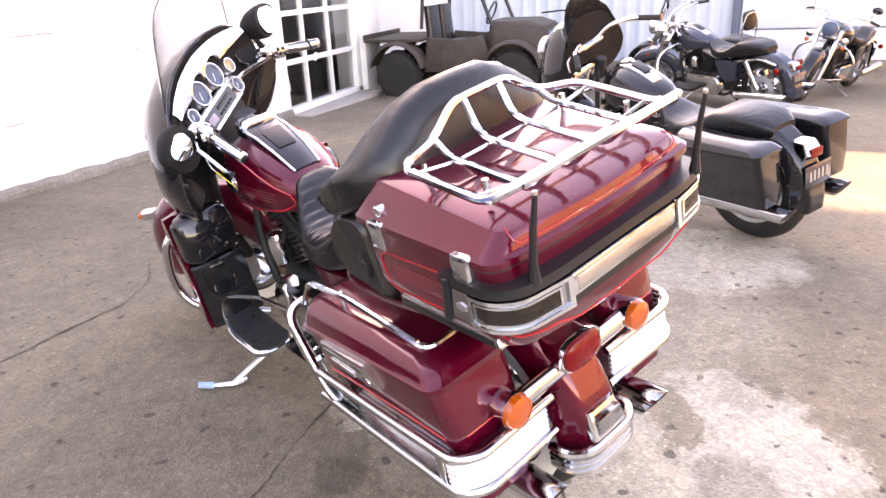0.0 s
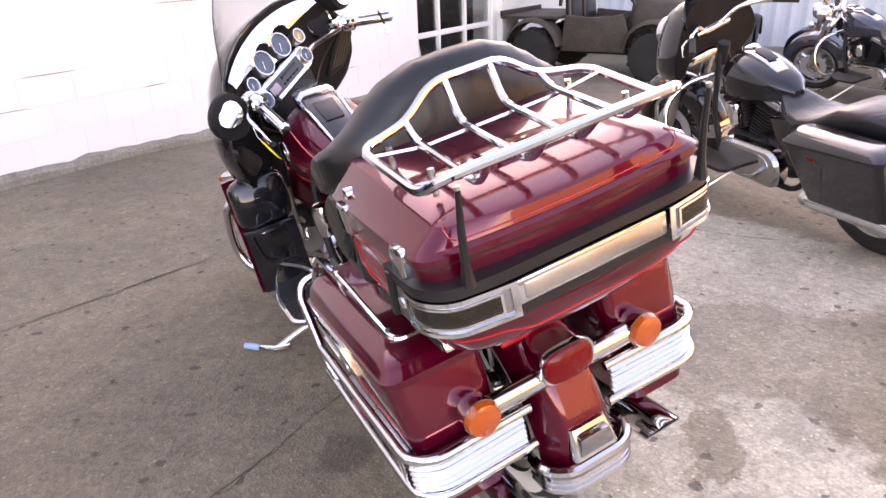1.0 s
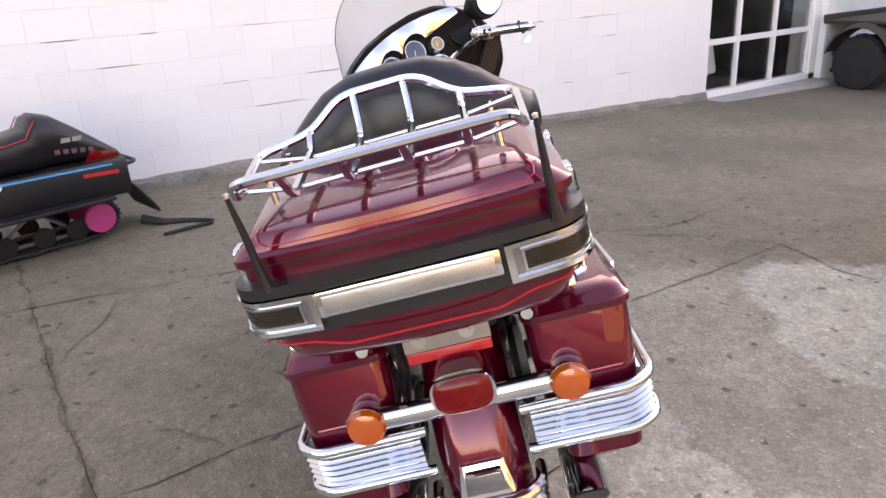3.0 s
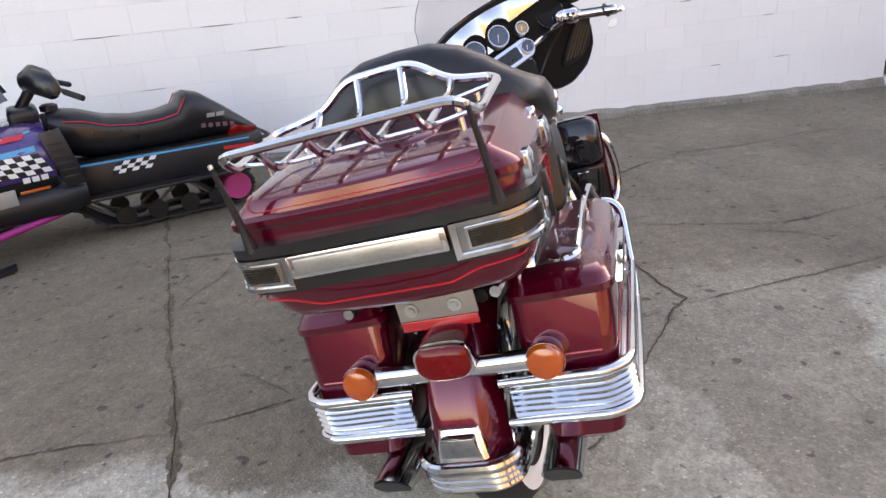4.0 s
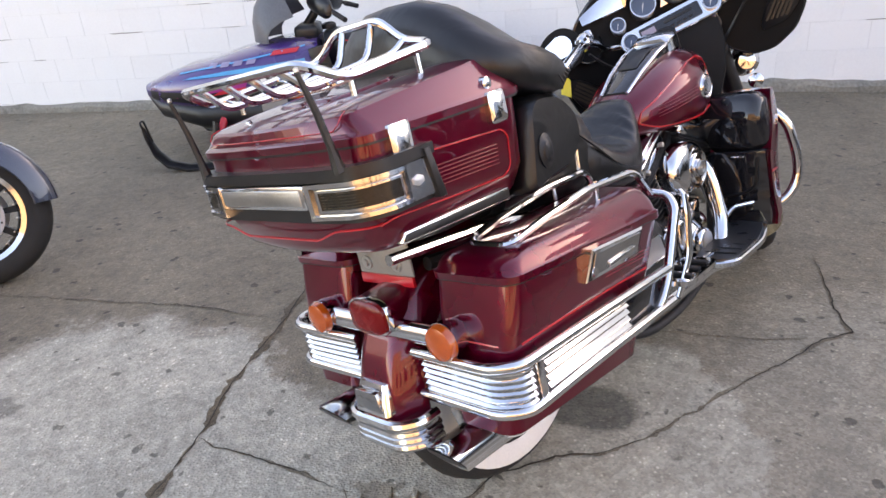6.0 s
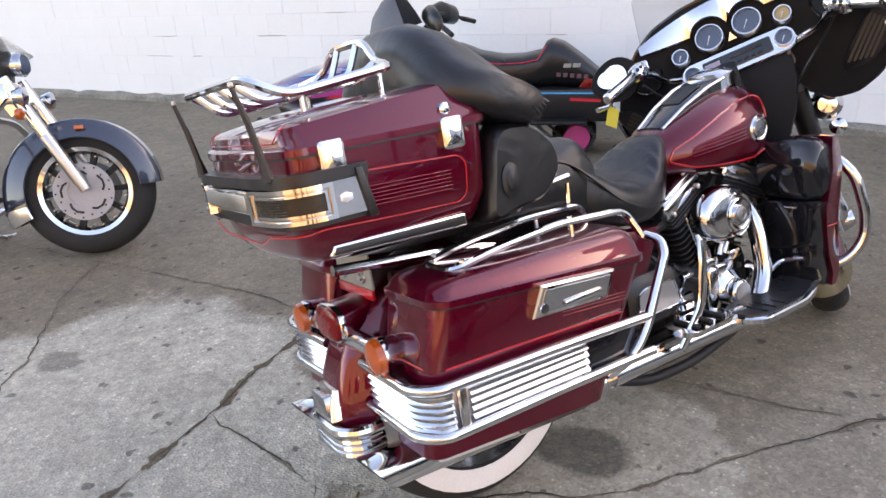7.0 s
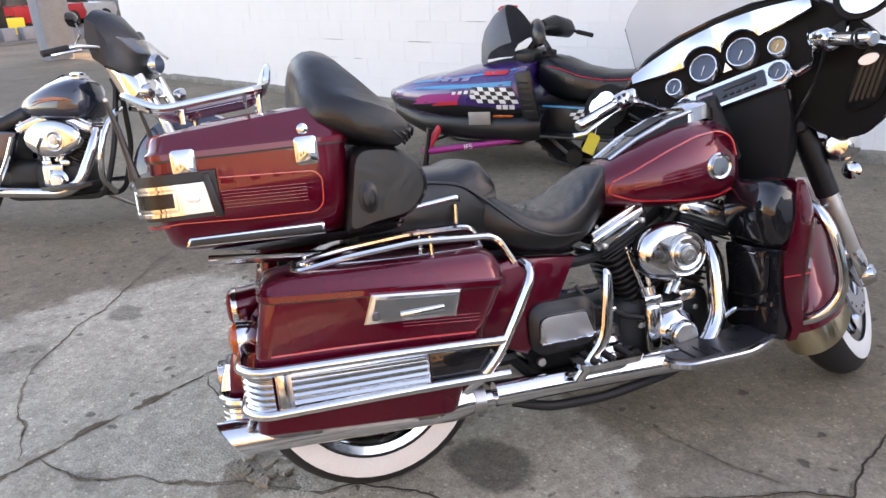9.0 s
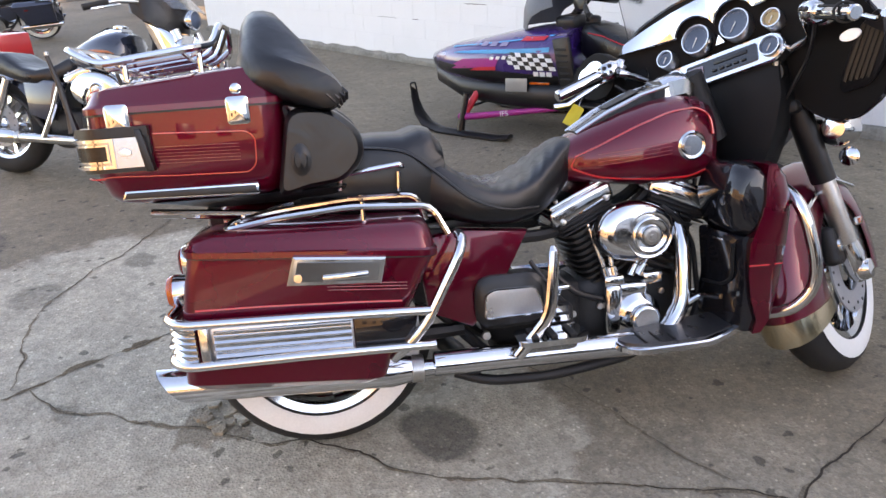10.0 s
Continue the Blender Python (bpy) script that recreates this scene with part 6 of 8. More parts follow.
part("warning_lamp", plate([(-0.014, 1.060), (0.014, 1.060), (0.0, 1.088)], -0.004, 0.004, "y", 0.001), CHROME, panel, "triangular warning lamp plate", STEER @ Matrix.Translation((0, 1.258 + fy(0, 1.07), 0)))
for s in (1, -1):
    m = STEER if s > 0 else STEER @ MIRROR
    gp = [(v.x, v.y) for v in rounded([(0.270, 0.822, 0), (0.345, 0.822, 0), (0.400, 0.868, 0), (0.427, 0.962, 0), (0.418, 0.988, 0), (0.362, 0.965, 0), (0.302, 0.895, 0), (0.268, 0.845, 0)], 0.02, 3, True)]
    spk = part("speaker_grille", loft([[(0.345 + (x - 0.345) * k, 1.285 + fy(x, z) + d, 0.895 + (z - 0.895) * k) for x, z in gp] for d, k in ((0.004, 1.0), (-0.010, 1.0), (-0.014, 0.95))]), PLASTIC, shell, "slatted bronze speaker grille", m)
    for k in range(5):
        u = (k + 0.5) / 5
        a_, c_ = Vector((0.278 + 0.075 * u, 0.850 - 0.012 * u)), Vector((0.372 + 0.045 * u, 0.968 - 0.045 * u))
        pts = [a_.lerp(c_, q / 4) for q in range(5)]
        part("grille_slat", ribbon([(p.x, 1.285 + fy(p.x, p.y) - 0.0165, p.y) for p in pts], 0.0085, (0, 1, 0), 0.003), BRONZE, spk, "", m)
    part("fairing_bracket", tube([(0.10, 1.30, 0.86), (0.14, 1.27, 0.96)], 0.012, 8), CHROME, bike, "", m)
# windscreen
ws = []
for i in range(17):
    x = -0.28 + 0.035 * i
    c = max(0, 1 - (x / 0.28) ** 2)
    zb, zt = 1.165 - 0.9 * x * x, 1.175 + 0.25 * c ** 0.32 - 0.9 * x * x * 0.6
    yb = 1.36 - 1.1 * x * x
    row = [(x, yb - 0.62 * (zb + (zt - zb) * t - zb), zb + (zt - zb) * t) for t in (0, 0.33, 0.66, 1)]
    ws.append(row + [(px, py + 0.004, pz + 0.002) for px, py, pz in row[::-1]])
wsb = part("windscreen", loft(ws), SCREEN, bike, "clear tinted fairing windscreen", STEER)
wsb.visible_shadow = False
part("screen_trim", tube([(x, 1.358 - 1.1 * x * x, 1.185 - 0.9 * x * x) for x in [-0.30 + 0.05 * i for i in range(13)]], 0.007, 8), BLACK, bike, "", STEER)
hl = part("headlamp", lathe([(0.10, -0.04), (0.105, 0.0), (0.098, 0.03), (0.09, 0.035)], 28, "y", (0, 1.53, 0.95)), CHROME, bike, "chrome-ringed headlamp", STEER)
part("lens", lathe([(0.094, 0.03), (0.07, 0.05), (0.001, 0.062)], 28, "y", (0, 1.53, 0.95)), GAUGE, hl, "", STEER)

# handlebar, grips, levers, mirrors
hb = part("handlebar", tube([(-0.36, 1.05, 1.045), (-0.30, 1.12, 1.07), (-0.262, 1.18, 1.055), (-0.24, 1.28, 1.02), (-0.10, 1.32, 0.98), (0.10, 1.32, 0.97), (0.24, 1.28, 0.99), (0.262, 1.18, 1.01), (0.30, 1.12, 1.02), (0.36, 1.07, 0.985)], 0.0135, 10, 0.04), CHROME, bike, "chrome handlebar", STEER)
for s in (1, -1):
    m = STEER if s > 0 else STEER @ MIRROR
    a, c = (Vector((0.42, 1.012, 0.95)), Vector((0.318, 1.105, 1.005))) if s > 0 else (Vector((0.398, 0.972, 1.02)), Vector((0.312, 1.105, 1.066)))
    gr = part("grip", tube([a, a.lerp(c, 0.03), a.lerp(c, 0.95), c], [0.014, 0.0185, 0.0185, 0.015], 14), CHROME, hb, "chrome and rubber handlebar grip", m)
    d = (c - a).normalized()
    sd = d.cross(Vector((0, 0, 1))).normalized()
    for k in range(4):
        ang = math.pi / 2 * k + 0.5
        o = (sd * math.cos(ang) + sd.cross(d) * math.sin(ang)) * 0.0165
        part("rubber_band", tube([a.lerp(c, 0.1) + o, a.lerp(c, 0.9) + o], 0.0045, 6), RUBBER, gr, "", m)
    hs = part("switch_housing", loft([[c + d * t + (sd * math.cos(q) * 0.026 + sd.cross(d) * math.sin(q) * 0.03) * k for q in [2 * math.pi * i / 16 for i in range(16)]] for t, k in ((0.0, 0.8), (0.008, 1.0), (0.045, 1.0), (0.055, 0.8))]), CHROME, hb, "chrome switch housing", m)
    for k in range(4):
        part("switch_button", box(0.010, 0.014, 0.011, c + d * (0.015 + 0.02 * (k % 2)) - sd * 0.0 + Vector((-0.012, -0.022, 0.010 - 0.02 * (k // 2))), 0.002), PLASTIC, hs, "", m)
    part("lever", tube([c + d * 0.03 + Vector((0.01, 0.045, -0.01)), c + Vector((0.04, 0.04, -0.012)), a + Vector((0.02, 0.075, -0.016)), a + Vector((0.045, 0.035, -0.016))], [0.009, 0.008, 0.007, 0.009], 8, 0.0), CHROME, hb, "chrome hand lever", m)
    part("master_cylinder", box(0.05, 0.05, 0.04, c + d * 0.05 + Vector((0.0, 0.03, 0.008)), 0.012, 3), CHROME, hb, "", m)
    mk, mx = (1.0, 0.415) if s > 0 else (0.78, 0.385)
    mir = part("mirror", loft([[(mx + dx + 0.082 * k * math.cos(q), y, (1.098 if s > 0 else 1.085) + (0.060 if s > 0 else 0.074) * k * math.sin(q) * (1.0 - 0.18 * math.cos(q))) for q in [2 * math.pi * i / 28 for i in range(28)]] for y, k, dx in ((1.262, 0.22, -0.035), (1.250, 0.55, -0.028), (1.228, 0.82, -0.016), (1.200, 0.97, -0.006), (1.176, 1.0, 0.0), (1.168, 0.97, 0.0))]), MATTBLACK, bike, "black teardrop fairing mirror", m)
    part("mirror_glass", loft([[(mx + 0.003 + 0.066 * mk * k * math.cos(q), y + 0.12 * 0.049 * k * math.sin(q) - 0.003 + 0.03 * 0.066 * k * math.cos(q), 1.098 + 0.049 * mk * k * math.sin(q) * (1.0 - 0.18 * math.cos(q))) for q in [2 * math.pi * i / 28 for i in range(28)]] for y, k in ((1.1695, 1.0), (1.1655, 0.99))]), MIRRORGLASS, mir, "silvered mirror glass", m)
    part("mirror_stem", tube([(0.385, 1.235, 1.085), (0.350, 1.262, 1.062), (0.325, 1.275, 1.050)], 0.016, 10, 0.02), BLACK, mir, "", m)
    rg = m @ Matrix.Translation((0.294, 1.246, 1.055)) @ TIP @ Matrix.Rotation(radians(-14), 4, "Z")
    spk2 = part("speaker", lathe([(0.001, 0.004), (0.050, 0.004), (0.054, -0.002), (0.050, -0.006), (0.020, -0.002), (0.001, 0.0)], 32, "y"), MATTBLACK, shell, "round black inner speaker", rg)
    part("speaker_ring", lathe([(0.053, 0.010), (0.060, 0.010), (0.060, -0.006), (0.057, -0.010), (0.053, -0.006)], 36, "y", closed=True), CHROME, spk2, "chrome speaker ring", rg)
    part("cable", tube([(0.30, 1.15, 1.03), (0.27, 1.20, 0.98), (0.22, 1.265, 0.93), (0.12, 1.30, 0.84)], 0.005, 6, 0.05), PLASTIC, hb, "black control cable", m)
loop_m = STEER @ Matrix.Translation((0.392, 1.038, 0.966))
strap_ = part("grip_strap", tube([(0.020 * math.cos(q), 0.016 * math.cos(q), 0.024 * math.sin(q)) for q in [2 * math.pi * i / 16 for i in range(16)]], 0.0035, 6, closed=True), RUBBER, hb, "black strap with a steel tag", loop_m)
part("steel_tag", lathe([(0.001, -0.0015), (0.013, -0.0015), (0.014, 0.0), (0.013, 0.0015), (0.001, 0.0015)], 18, "y", (0, 0, -0.055), (1.7, 1)), STEEL, strap_, "", loop_m)
# yellow key tag on the clutch lever
hang, face = Vector((0.007, -0.062, -0.051)).normalized(), Vector((0.53, -0.82, 0.22))
across = hang.cross(face).normalized()
tag_m = BIKE.inverted() @ Matrix.Translation((2.009, 2.135, 0.830)) @ Matrix((across, (-hang).cross(across), -hang)).transposed().to_4x4()
tg = part("key_tag", plate([(-0.020, -0.078), (0.020, -0.078), (0.020, -0.006), (0.014, 0.0), (-0.014, 0.0), (-0.020, -0.006)], -0.001, 0.001, "y", 0.0), YELLOW, bike, "yellow paper key tag", tag_m)
for k in range(3):
    part("tag_print", box(0.026, 0.0006, 0.004, (0, -0.0013, -0.026 - 0.016 * k), 0), PLASTIC, tg, "", tag_m)
part("tag_string", tube([(0, 0, -0.004), (0.004, 0.0, 0.02), (0.006, 0.012, 0.05)], 0.0013, 5), WHITE, tg, "", tag_m)


# ---- other motorcycles ----
ORANGE = mat("orange_streak", (0.45, 0.12, 0.02), 0.3, 0.0, 0.2, 8, 100, 0.0, coat=1.0)
DARKBLUE = mat("dark_blue_paint", (0.018, 0.025, 0.045), 0.22, 0.2, 0.2, 3, 300, 0.0, coat=1.0, rough_vary=0.04)


def cruiser(label, m, paint=BLACK, bags=True, fairing=False, shield=False, back=False, steer=0.0, white=False, guard=True, group="motorcycles in the yard", trunk_box=False, lamps=True, low=(0, 0), small=False, spoked=CHROME, slotted=False, slim=False):
    """A large V-twin motorcycle in full, at a pose whose origin is the rear tyre's foot."""
    b = thing("motorcycle", label, "motorcycle", m, group)
    st = Matrix.Translation((0, 1.68, 0)) @ Matrix.Rotation(radians(steer), 4, Vector((0, -math.sin(radians(25.5)), math.cos(radians(25.5))))) @ Matrix.Translation((0, -1.68, 0))
    wheel(b, (0.0, 0.326), name="rear_wheel", w=0.07, spokes=9, white=white)
    part("rear_fender", fender_bm((0.0, 0.33), 0.378, 30, 192, 0.10, 0.075), paint, b)
    vtwin(b, 0.77 if small else 0.87, wide=1.6 if small else 1.0)
    part("main_frame", join(*[tube([(s * 0.02, 1.17, 0.86), (s * 0.09, 1.16, 0.5), (s * 0.10, 1.08, 0.215), (s * 0.10, 0.45, 0.205), (s * 0.10, 0.25, 0.45), (s * 0.09, 0.0, 0.60)], 0.016, 8, 0.08) for s in (1, -1)], tube([(0, 1.20, 0.78), (0, 1.155, 0.90)], 0.035, 12)), CRINKLE, b, "black steel frame")
    part("side_cover", join(*[plate([(0.30, 0.40), (0.44, 0.36), (0.52, 0.45), (0.585, 0.60), (0.40, 0.62), (0.28, 0.60)], s * 0.10, s * 0.15, "x", 0.012) for s in (1, -1)]), paint, b)
    part("battery_box", box(0.20, 0.24, 0.20, (0, 0.38, 0.50), 0.03), PLASTIC, b)
    TM = Matrix.Translation((0, low[0], low[1]))
    tank_ob = part("fuel_tank", loft([tank_ring(*r) for r in ((0.672, 0.030, 0.762, 0.722), (0.73, 0.088, 0.818, 0.70), (0.80, 0.122, 0.852, 0.690), (0.88, 0.145, 0.885, 0.680), (0.96, 0.156, 0.912, 0.672), (1.04, 0.158, 0.925, 0.668), (1.10, 0.148, 0.922, 0.674), (1.14, 0.125, 0.902, 0.69), (1.172, 0.05, 0.83, 0.75))]), paint, b, "", TM)
    if small:
        for s in (1, -1):
            for dz, q in ((0.0, ORANGE), (0.022, ORANGE)):
                part("tank_streak", tube([(s * (on_tank(y, z + dz * (1.0 - y)) + 0.001), y, z + dz * (1.1 - y) * 3) for y, z in ((0.82, 0.765), (0.90, 0.79), (0.98, 0.80), (1.06, 0.80), (1.10, 0.79))], [0.001, 0.005, 0.007, 0.005, 0.001], 6), q, tank_ob, "orange streak along the tank", TM)
    part("tank_console", loft([[(x * w, y, z + h) for x, h in ((-1, -0.03), (-1, 0), (-0.8, 0.008), (0.8, 0.008), (1, 0), (1, -0.03))] for y, z, w in ((0.79, 0.845, 0.036), (0.88, 0.892, 0.046), (0.98, 0.928, 0.052), (1.09, 0.93, 0.050))]), CHROME, tank_ob, "chrome tank console", TM)
    part("console_inlay", plate([(-0.03, 0.86), (0.03, 0.86), (0.035, 0.98), (-0.035, 0.98)], 0, 0.004, "z", 0.0015), PLASTIC, tank_ob, "", TM @ Matrix(((1, 0, 0, 0), (0, 1, 0, 0), (0, 0.40, 1, 0.5515), (0, 0, 0, 1))))
    part("fuel_cap", lathe([(0.045, 0), (0.045, 0.01), (0.03, 0.018), (0.001, 0.02)], 22, "z", (0, 1.05, 0.94)), CHROME, tank_ob, "", TM)
    seat = part("seat", loft([seat_ring(*r) for r in ((-0.06, 0.08, 0.76, 0.70, 0), (0.0, 0.125, 0.80, 0.69, 0.0), (0.15, 0.14, 0.825, 0.67, 0.0), (0.27, 0.15, 0.82, 0.65, 0.006), (0.35, 0.165, 0.775, 0.64, 0.01), (0.43, 0.175, 0.735, 0.622, 0.012), (0.52, 0.165, 0.722, 0.614, 0.012), (0.62, 0.135, 0.74, 0.622, 0.0), (0.70, 0.09, 0.785, 0.67, -0.006), (0.75, 0.05, 0.805, 0.73, 0))]), LEATHER, b, "black vinyl seat", Matrix.Translation((0, low[0], low[1] * 1.8)))
    if back:
        part("sissy_bar", tube([(-0.11, 0.02, 0.62), (-0.11, -0.05, 0.95), (-0.06, -0.07, 1.08), (0.06, -0.07, 1.08), (0.11, -0.05, 0.95), (0.11, 0.02, 0.62)], 0.009, 8, 0.04), CHROME, b, "chrome sissy bar")
        part("back_pad", loft([[(0.10 * w * math.cos(q), -0.045 - 0.03 * math.sin(q), z) for q in [2 * math.pi * i / 18 for i in range(18)]] for z, w, k in ((0.90, 0.7, 0), (0.93, 1, 0), (1.05, 1, 1), (1.10, 0.8, 1))]), LEATHER, b, "black back pad")
    for s in (1, -1):
        mm = None if s > 0 else MIRROR
        muffler(b, s)
        if bags and slim:
            mm = Matrix.Translation((s * 0.035, -0.02, 0.02)) @ (mm or Matrix.Identity(4)) @ Matrix.Diagonal((0.80, 0.95, 0.92, 1))
        if bags:
            bag = part("saddlebag", loft([rrect(0.175, 0.335, -0.305, 0.17, 0.345, 0.035, 4, -0.05), rrect(0.155, 0.352, -0.31, 0.215, 0.45, 0.035, 4, -0.05), rrect(0.148, 0.366, -0.30, 0.305, 0.632, 0.035, 4, -0.05)]), paint, b, "hard saddlebag", mm)
            part("saddlebag_lid", loft([rrect(0.142, 0.373, -0.31, 0.315, 0.636, 0.04, 5, -0.05), rrect(0.142, 0.373, -0.31, 0.315, 0.65, 0.04, 5, -0.05), rrect(0.160, 0.345, -0.27, 0.296, 0.682, 0.045, 5, -0.04), rrect(0.19, 0.312, -0.2, 0.270, 0.696, 0.05, 5, 0.0)]), paint, bag, "", mm)
            part("reflector", box(0.004, 0.06, 0.02, (0.363, 0.10, 0.58), 0.002), REDLENS, bag, "", mm)
        else:
            part("fender_strut", tube([(0.115, 0.32, 0.60), (0.125, 0.0, 0.66), (0.115, -0.20, 0.60)], 0.016, 8, 0.08), CHROME, b, "chrome fender strut", mm)
            part("rear_shock", tube([(0.14, 0.02, 0.33), (0.14, 0.16, 0.62)], 0.028, 12), CHROME, b, "chrome rear shock", mm)
            part("rear_turn_signal", lathe([(0.001, 0.04), (0.026, 0.035), (0.032, 0.0), (0.001, -0.014)], 16, "y", (0.17, -0.26, 0.56)), REDLENS, b, "red turn signal", mm)
        mm = None if s > 0 else MIRROR
        fb_ = part("footboard", loft([[(x, y, z + dz) for x, y, z in ((0.16, 0.80, 0.268), (0.27, 0.79, 0.268), (0.30, 0.83, 0.268), (0.305, 1.03, 0.272), (0.28, 1.12, 0.295), (0.17, 1.14, 0.302))] for dz in (0, 0.02)]), PLASTIC, b, "rubber-topped footboard", mm)
        if guard:
            part("engine_guard", tube([(0.05, 1.20, 0.72), (0.20, 1.26, 0.70), (0.34, 1.27, 0.60), (0.37, 1.25, 0.45), (0.33, 1.22, 0.33), (0.08, 1.13, 0.24)], 0.0165, 10, 0.09), CHROME, b, "chrome engine guard bar", mm)
        low = Vector((s * 0.118, 1.64, 0.338))
        part("fork_slider", tube([low, low + AX * 0.07, low + AX * 0.30, low + AX * 0.315], [0.026, 0.030, 0.030, 0.027], 14), STEEL, b, "satin fork slider", st)
        part("fork_tube", tube([low + AX * 0.31, low + AX * 0.62], 0.030 if not fairing else 0.034, 14), CHROME, b, "chrome fork tube", st)
        mp = st if s > 0 else st @ MIRROR
        part("grip", tube([(0.42, 1.00, 0.99), (0.32, 1.09, 1.03)], 0.018, 12), RUBBER, b, "black rubber grip", mp)
        part("lever", tube([(0.30, 1.15, 1.02), (0.36, 1.13, 1.005), (0.43, 1.06, 0.98)], 0.007, 6), CHROME, b, "", mp)
        if slim:
            continue
        mir = part("mirror", loft([[(0.36 + 0.06 * math.cos(q) * k, y, 1.17 + 0.04 * math.sin(q) * k) for q in [2 * math.pi * i / 18 for i in range(18)]] for y, k in ((1.17, 0.5), (1.155, 1.0), (1.145, 1.0))]), BLACK, b, "mirror", mp)
        part("mirror_stem", tube([(0.30, 1.12, 1.05), (0.33, 1.17, 1.10), (0.36, 1.165, 1.15)], 0.005, 6), CHROME, mir, "", mp)
    part("exhaust_pipe", tube([(0.198, 0.24, 0.262), (0.197, 0.88, 0.245), (0.19, 0.985, 0.30), (0.13, 1.06, 0.52), (0.07, 1.05, 0.60)], 0.031, 12, 0.09), CHROME, b, "chrome exhaust header")
    part("guard_strut", tube([(0.27, 0.66, 0.57), (0.26, 0.60, 0.45), (0.24, 0.48, 0.27)], 0.016, 8, 0.04), CHROME, b, "chrome footboard strut")
    wheel(b, WC, st, white, 10, name="front_wheel", w=0.064, cast=spoked, slotted=slotted)
    ff_ = part("front_fender", fender_bm(WC, 0.362, 2, 196 if small else 178, 0.102 if slim else 0.092, 0.13 if slim else 0.09, 24, 0.0, 0.03 if small else 0.0, slim), paint, b, "", st)
    part("fender_tip", fender_bm(WC, 0.366, 190 if small else 170, 203 if small else 186, 0.096, 0.09, 4, 0.0, 0.03 if small else 0.0), CHROME, ff_, "chrome mudguard tip", st)
    for s in (1, -1):
        part("reflector", box(0.004, 0.045, 0.02, (s * 0.096, WC[0] + 0.03, WC[1] + 0.315), 0.002), AMBER, ff_, "amber reflector", st)
    part("triple_clamp", join(box(0.29, 0.07, 0.05, (0, 1.38, 0.80), 0.015), box(0.27, 0.07, 0.035, (0, 1.27, 0.98), 0.015)), CHROME, b, "", st)
    part("handlebar", tube([(-0.36, 1.05, 1.01), (-0.30, 1.12, 1.04), (-0.15, 1.20, 1.05), (-0.08, 1.26, 0.99), (0.08, 1.26, 0.99), (0.15, 1.20, 1.05), (0.30, 1.12, 1.04), (0.36, 1.05, 1.01)], 0.0135, 10, 0.05), CHROME, b, "chrome handlebar", st)
    if small:
        rings = []
        for i in range(17):
            q = -1 + i / 8
            w = 0.19 * q
            k = max(0.12, 1 - abs(q) ** 2.6)
            prof = [(1.14, 1.275), (1.22, 1.245), (1.35, 1.10), (1.385, 1.0), (1.37, 0.885), (1.29, 0.90), (1.19, 0.955), (1.12, 1.12)]
            cy_, cz_ = 1.24, 1.06
            rings.append([(w, cy_ + (y - cy_) * (0.45 + 0.55 * k) - 0.07 * q * q, cz_ + (z - cz_) * (0.55 + 0.45 * k ** 0.6)) for y, z in prof])
        cowl = part("fork_fairing", loft(rings), LEATHER, b, "black fork-mounted fairing", st)
        part("cowl_screen", loft([[(0.18 * q, 1.385 - 0.07 * q * q + dy, 1.01 + t * 0.09) for t, dy in ((0, 0.085), (1, -0.02), (1, -0.026), (0, 0.079))] for q in [-1 + i / 8 for i in range(17)]]), SCREEN, cowl, "clear screen edge", st)
        part("nacelle", join(*[loft([[(s * x, y, z) for y, z in ((1.175 + k, 0.955 - k), (1.375 - k, 0.872 - k * 0.5), (1.385 - k, 0.80), (1.30 + k, 0.725 + k))] for x, k in ((0.10, 0.0), (0.145, 0.0), (0.152, 0.012))]) for s in (1, -1)], box(0.22, 0.05, 0.10, (0, 1.36, 0.83), 0.015)), CHROME, b, "chrome fork nacelle", st)
    if fairing:
        sh = part("fairing", loft([fring(1.288, 0.97), fring(1.32, 0.99), fring(1.41, 0.95, 0.0), fring(1.49, 0.82, -0.01), fring(1.55, 0.6, -0.02), fring(1.58, 0.35, -0.03)]), paint, b, "batwing fairing", st @ Matrix.Diagonal((0.80, 1, 0.96, 1)))
        part("inner_fairing", loft([fring(1.2855, 0.96), fring(1.2875, 0.965)]), MATTBLACK, sh, "black inner fairing", st @ Matrix.Diagonal((0.80, 1, 0.96, 1)))
        scr = part("windscreen", loft([[(x, 1.36 - 1.1 * x * x - 0.6 * t, 1.165 - 0.9 * x * x + 0.16 * max(0, 1 - (x / 0.3) ** 2) ** 0.4 * (t / 0.1) * 1.0) for t in (0, 0.05, 0.1)] + [(x, 1.364 - 1.1 * x * x - 0.6 * t, 1.167 - 0.9 * x * x + 0.16 * max(0, 1 - (x / 0.3) ** 2) ** 0.4 * (t / 0.1)) for t in (0.1, 0.05, 0)] for x in [-0.3 + 0.04 * i for i in range(16)]]), SMOKE, b, "smoked windscreen", st @ Matrix.Diagonal((0.80, 1, 0.97, 1)))
    if shield:
        scr = part("windscreen", loft([[(x, 1.42 - 0.8 * x * x - 0.3 * t, 0.92 + 0.52 * t * max(0.25, 1 - (x / 0.3) ** 2) ** 0.35) for t in (0, 0.5, 1.0)] + [(x, 1.425 - 0.8 * x * x - 0.3 * t, 0.92 + 0.52 * t * max(0.25, 1 - (x / 0.3) ** 2) ** 0.35) for t in (1.0, 0.5, 0)] for x in [-0.28 + 0.04 * i for i in range(15)]]), SCREEN, b, "tall clear windscreen", st)
        scr.visible_shadow = False
    yy, hz_, hr = (1.60, 0.95, 1.0) if fairing else (1.405, 0.965, 0.62) if small else (1.47, 0.90, 1.0)
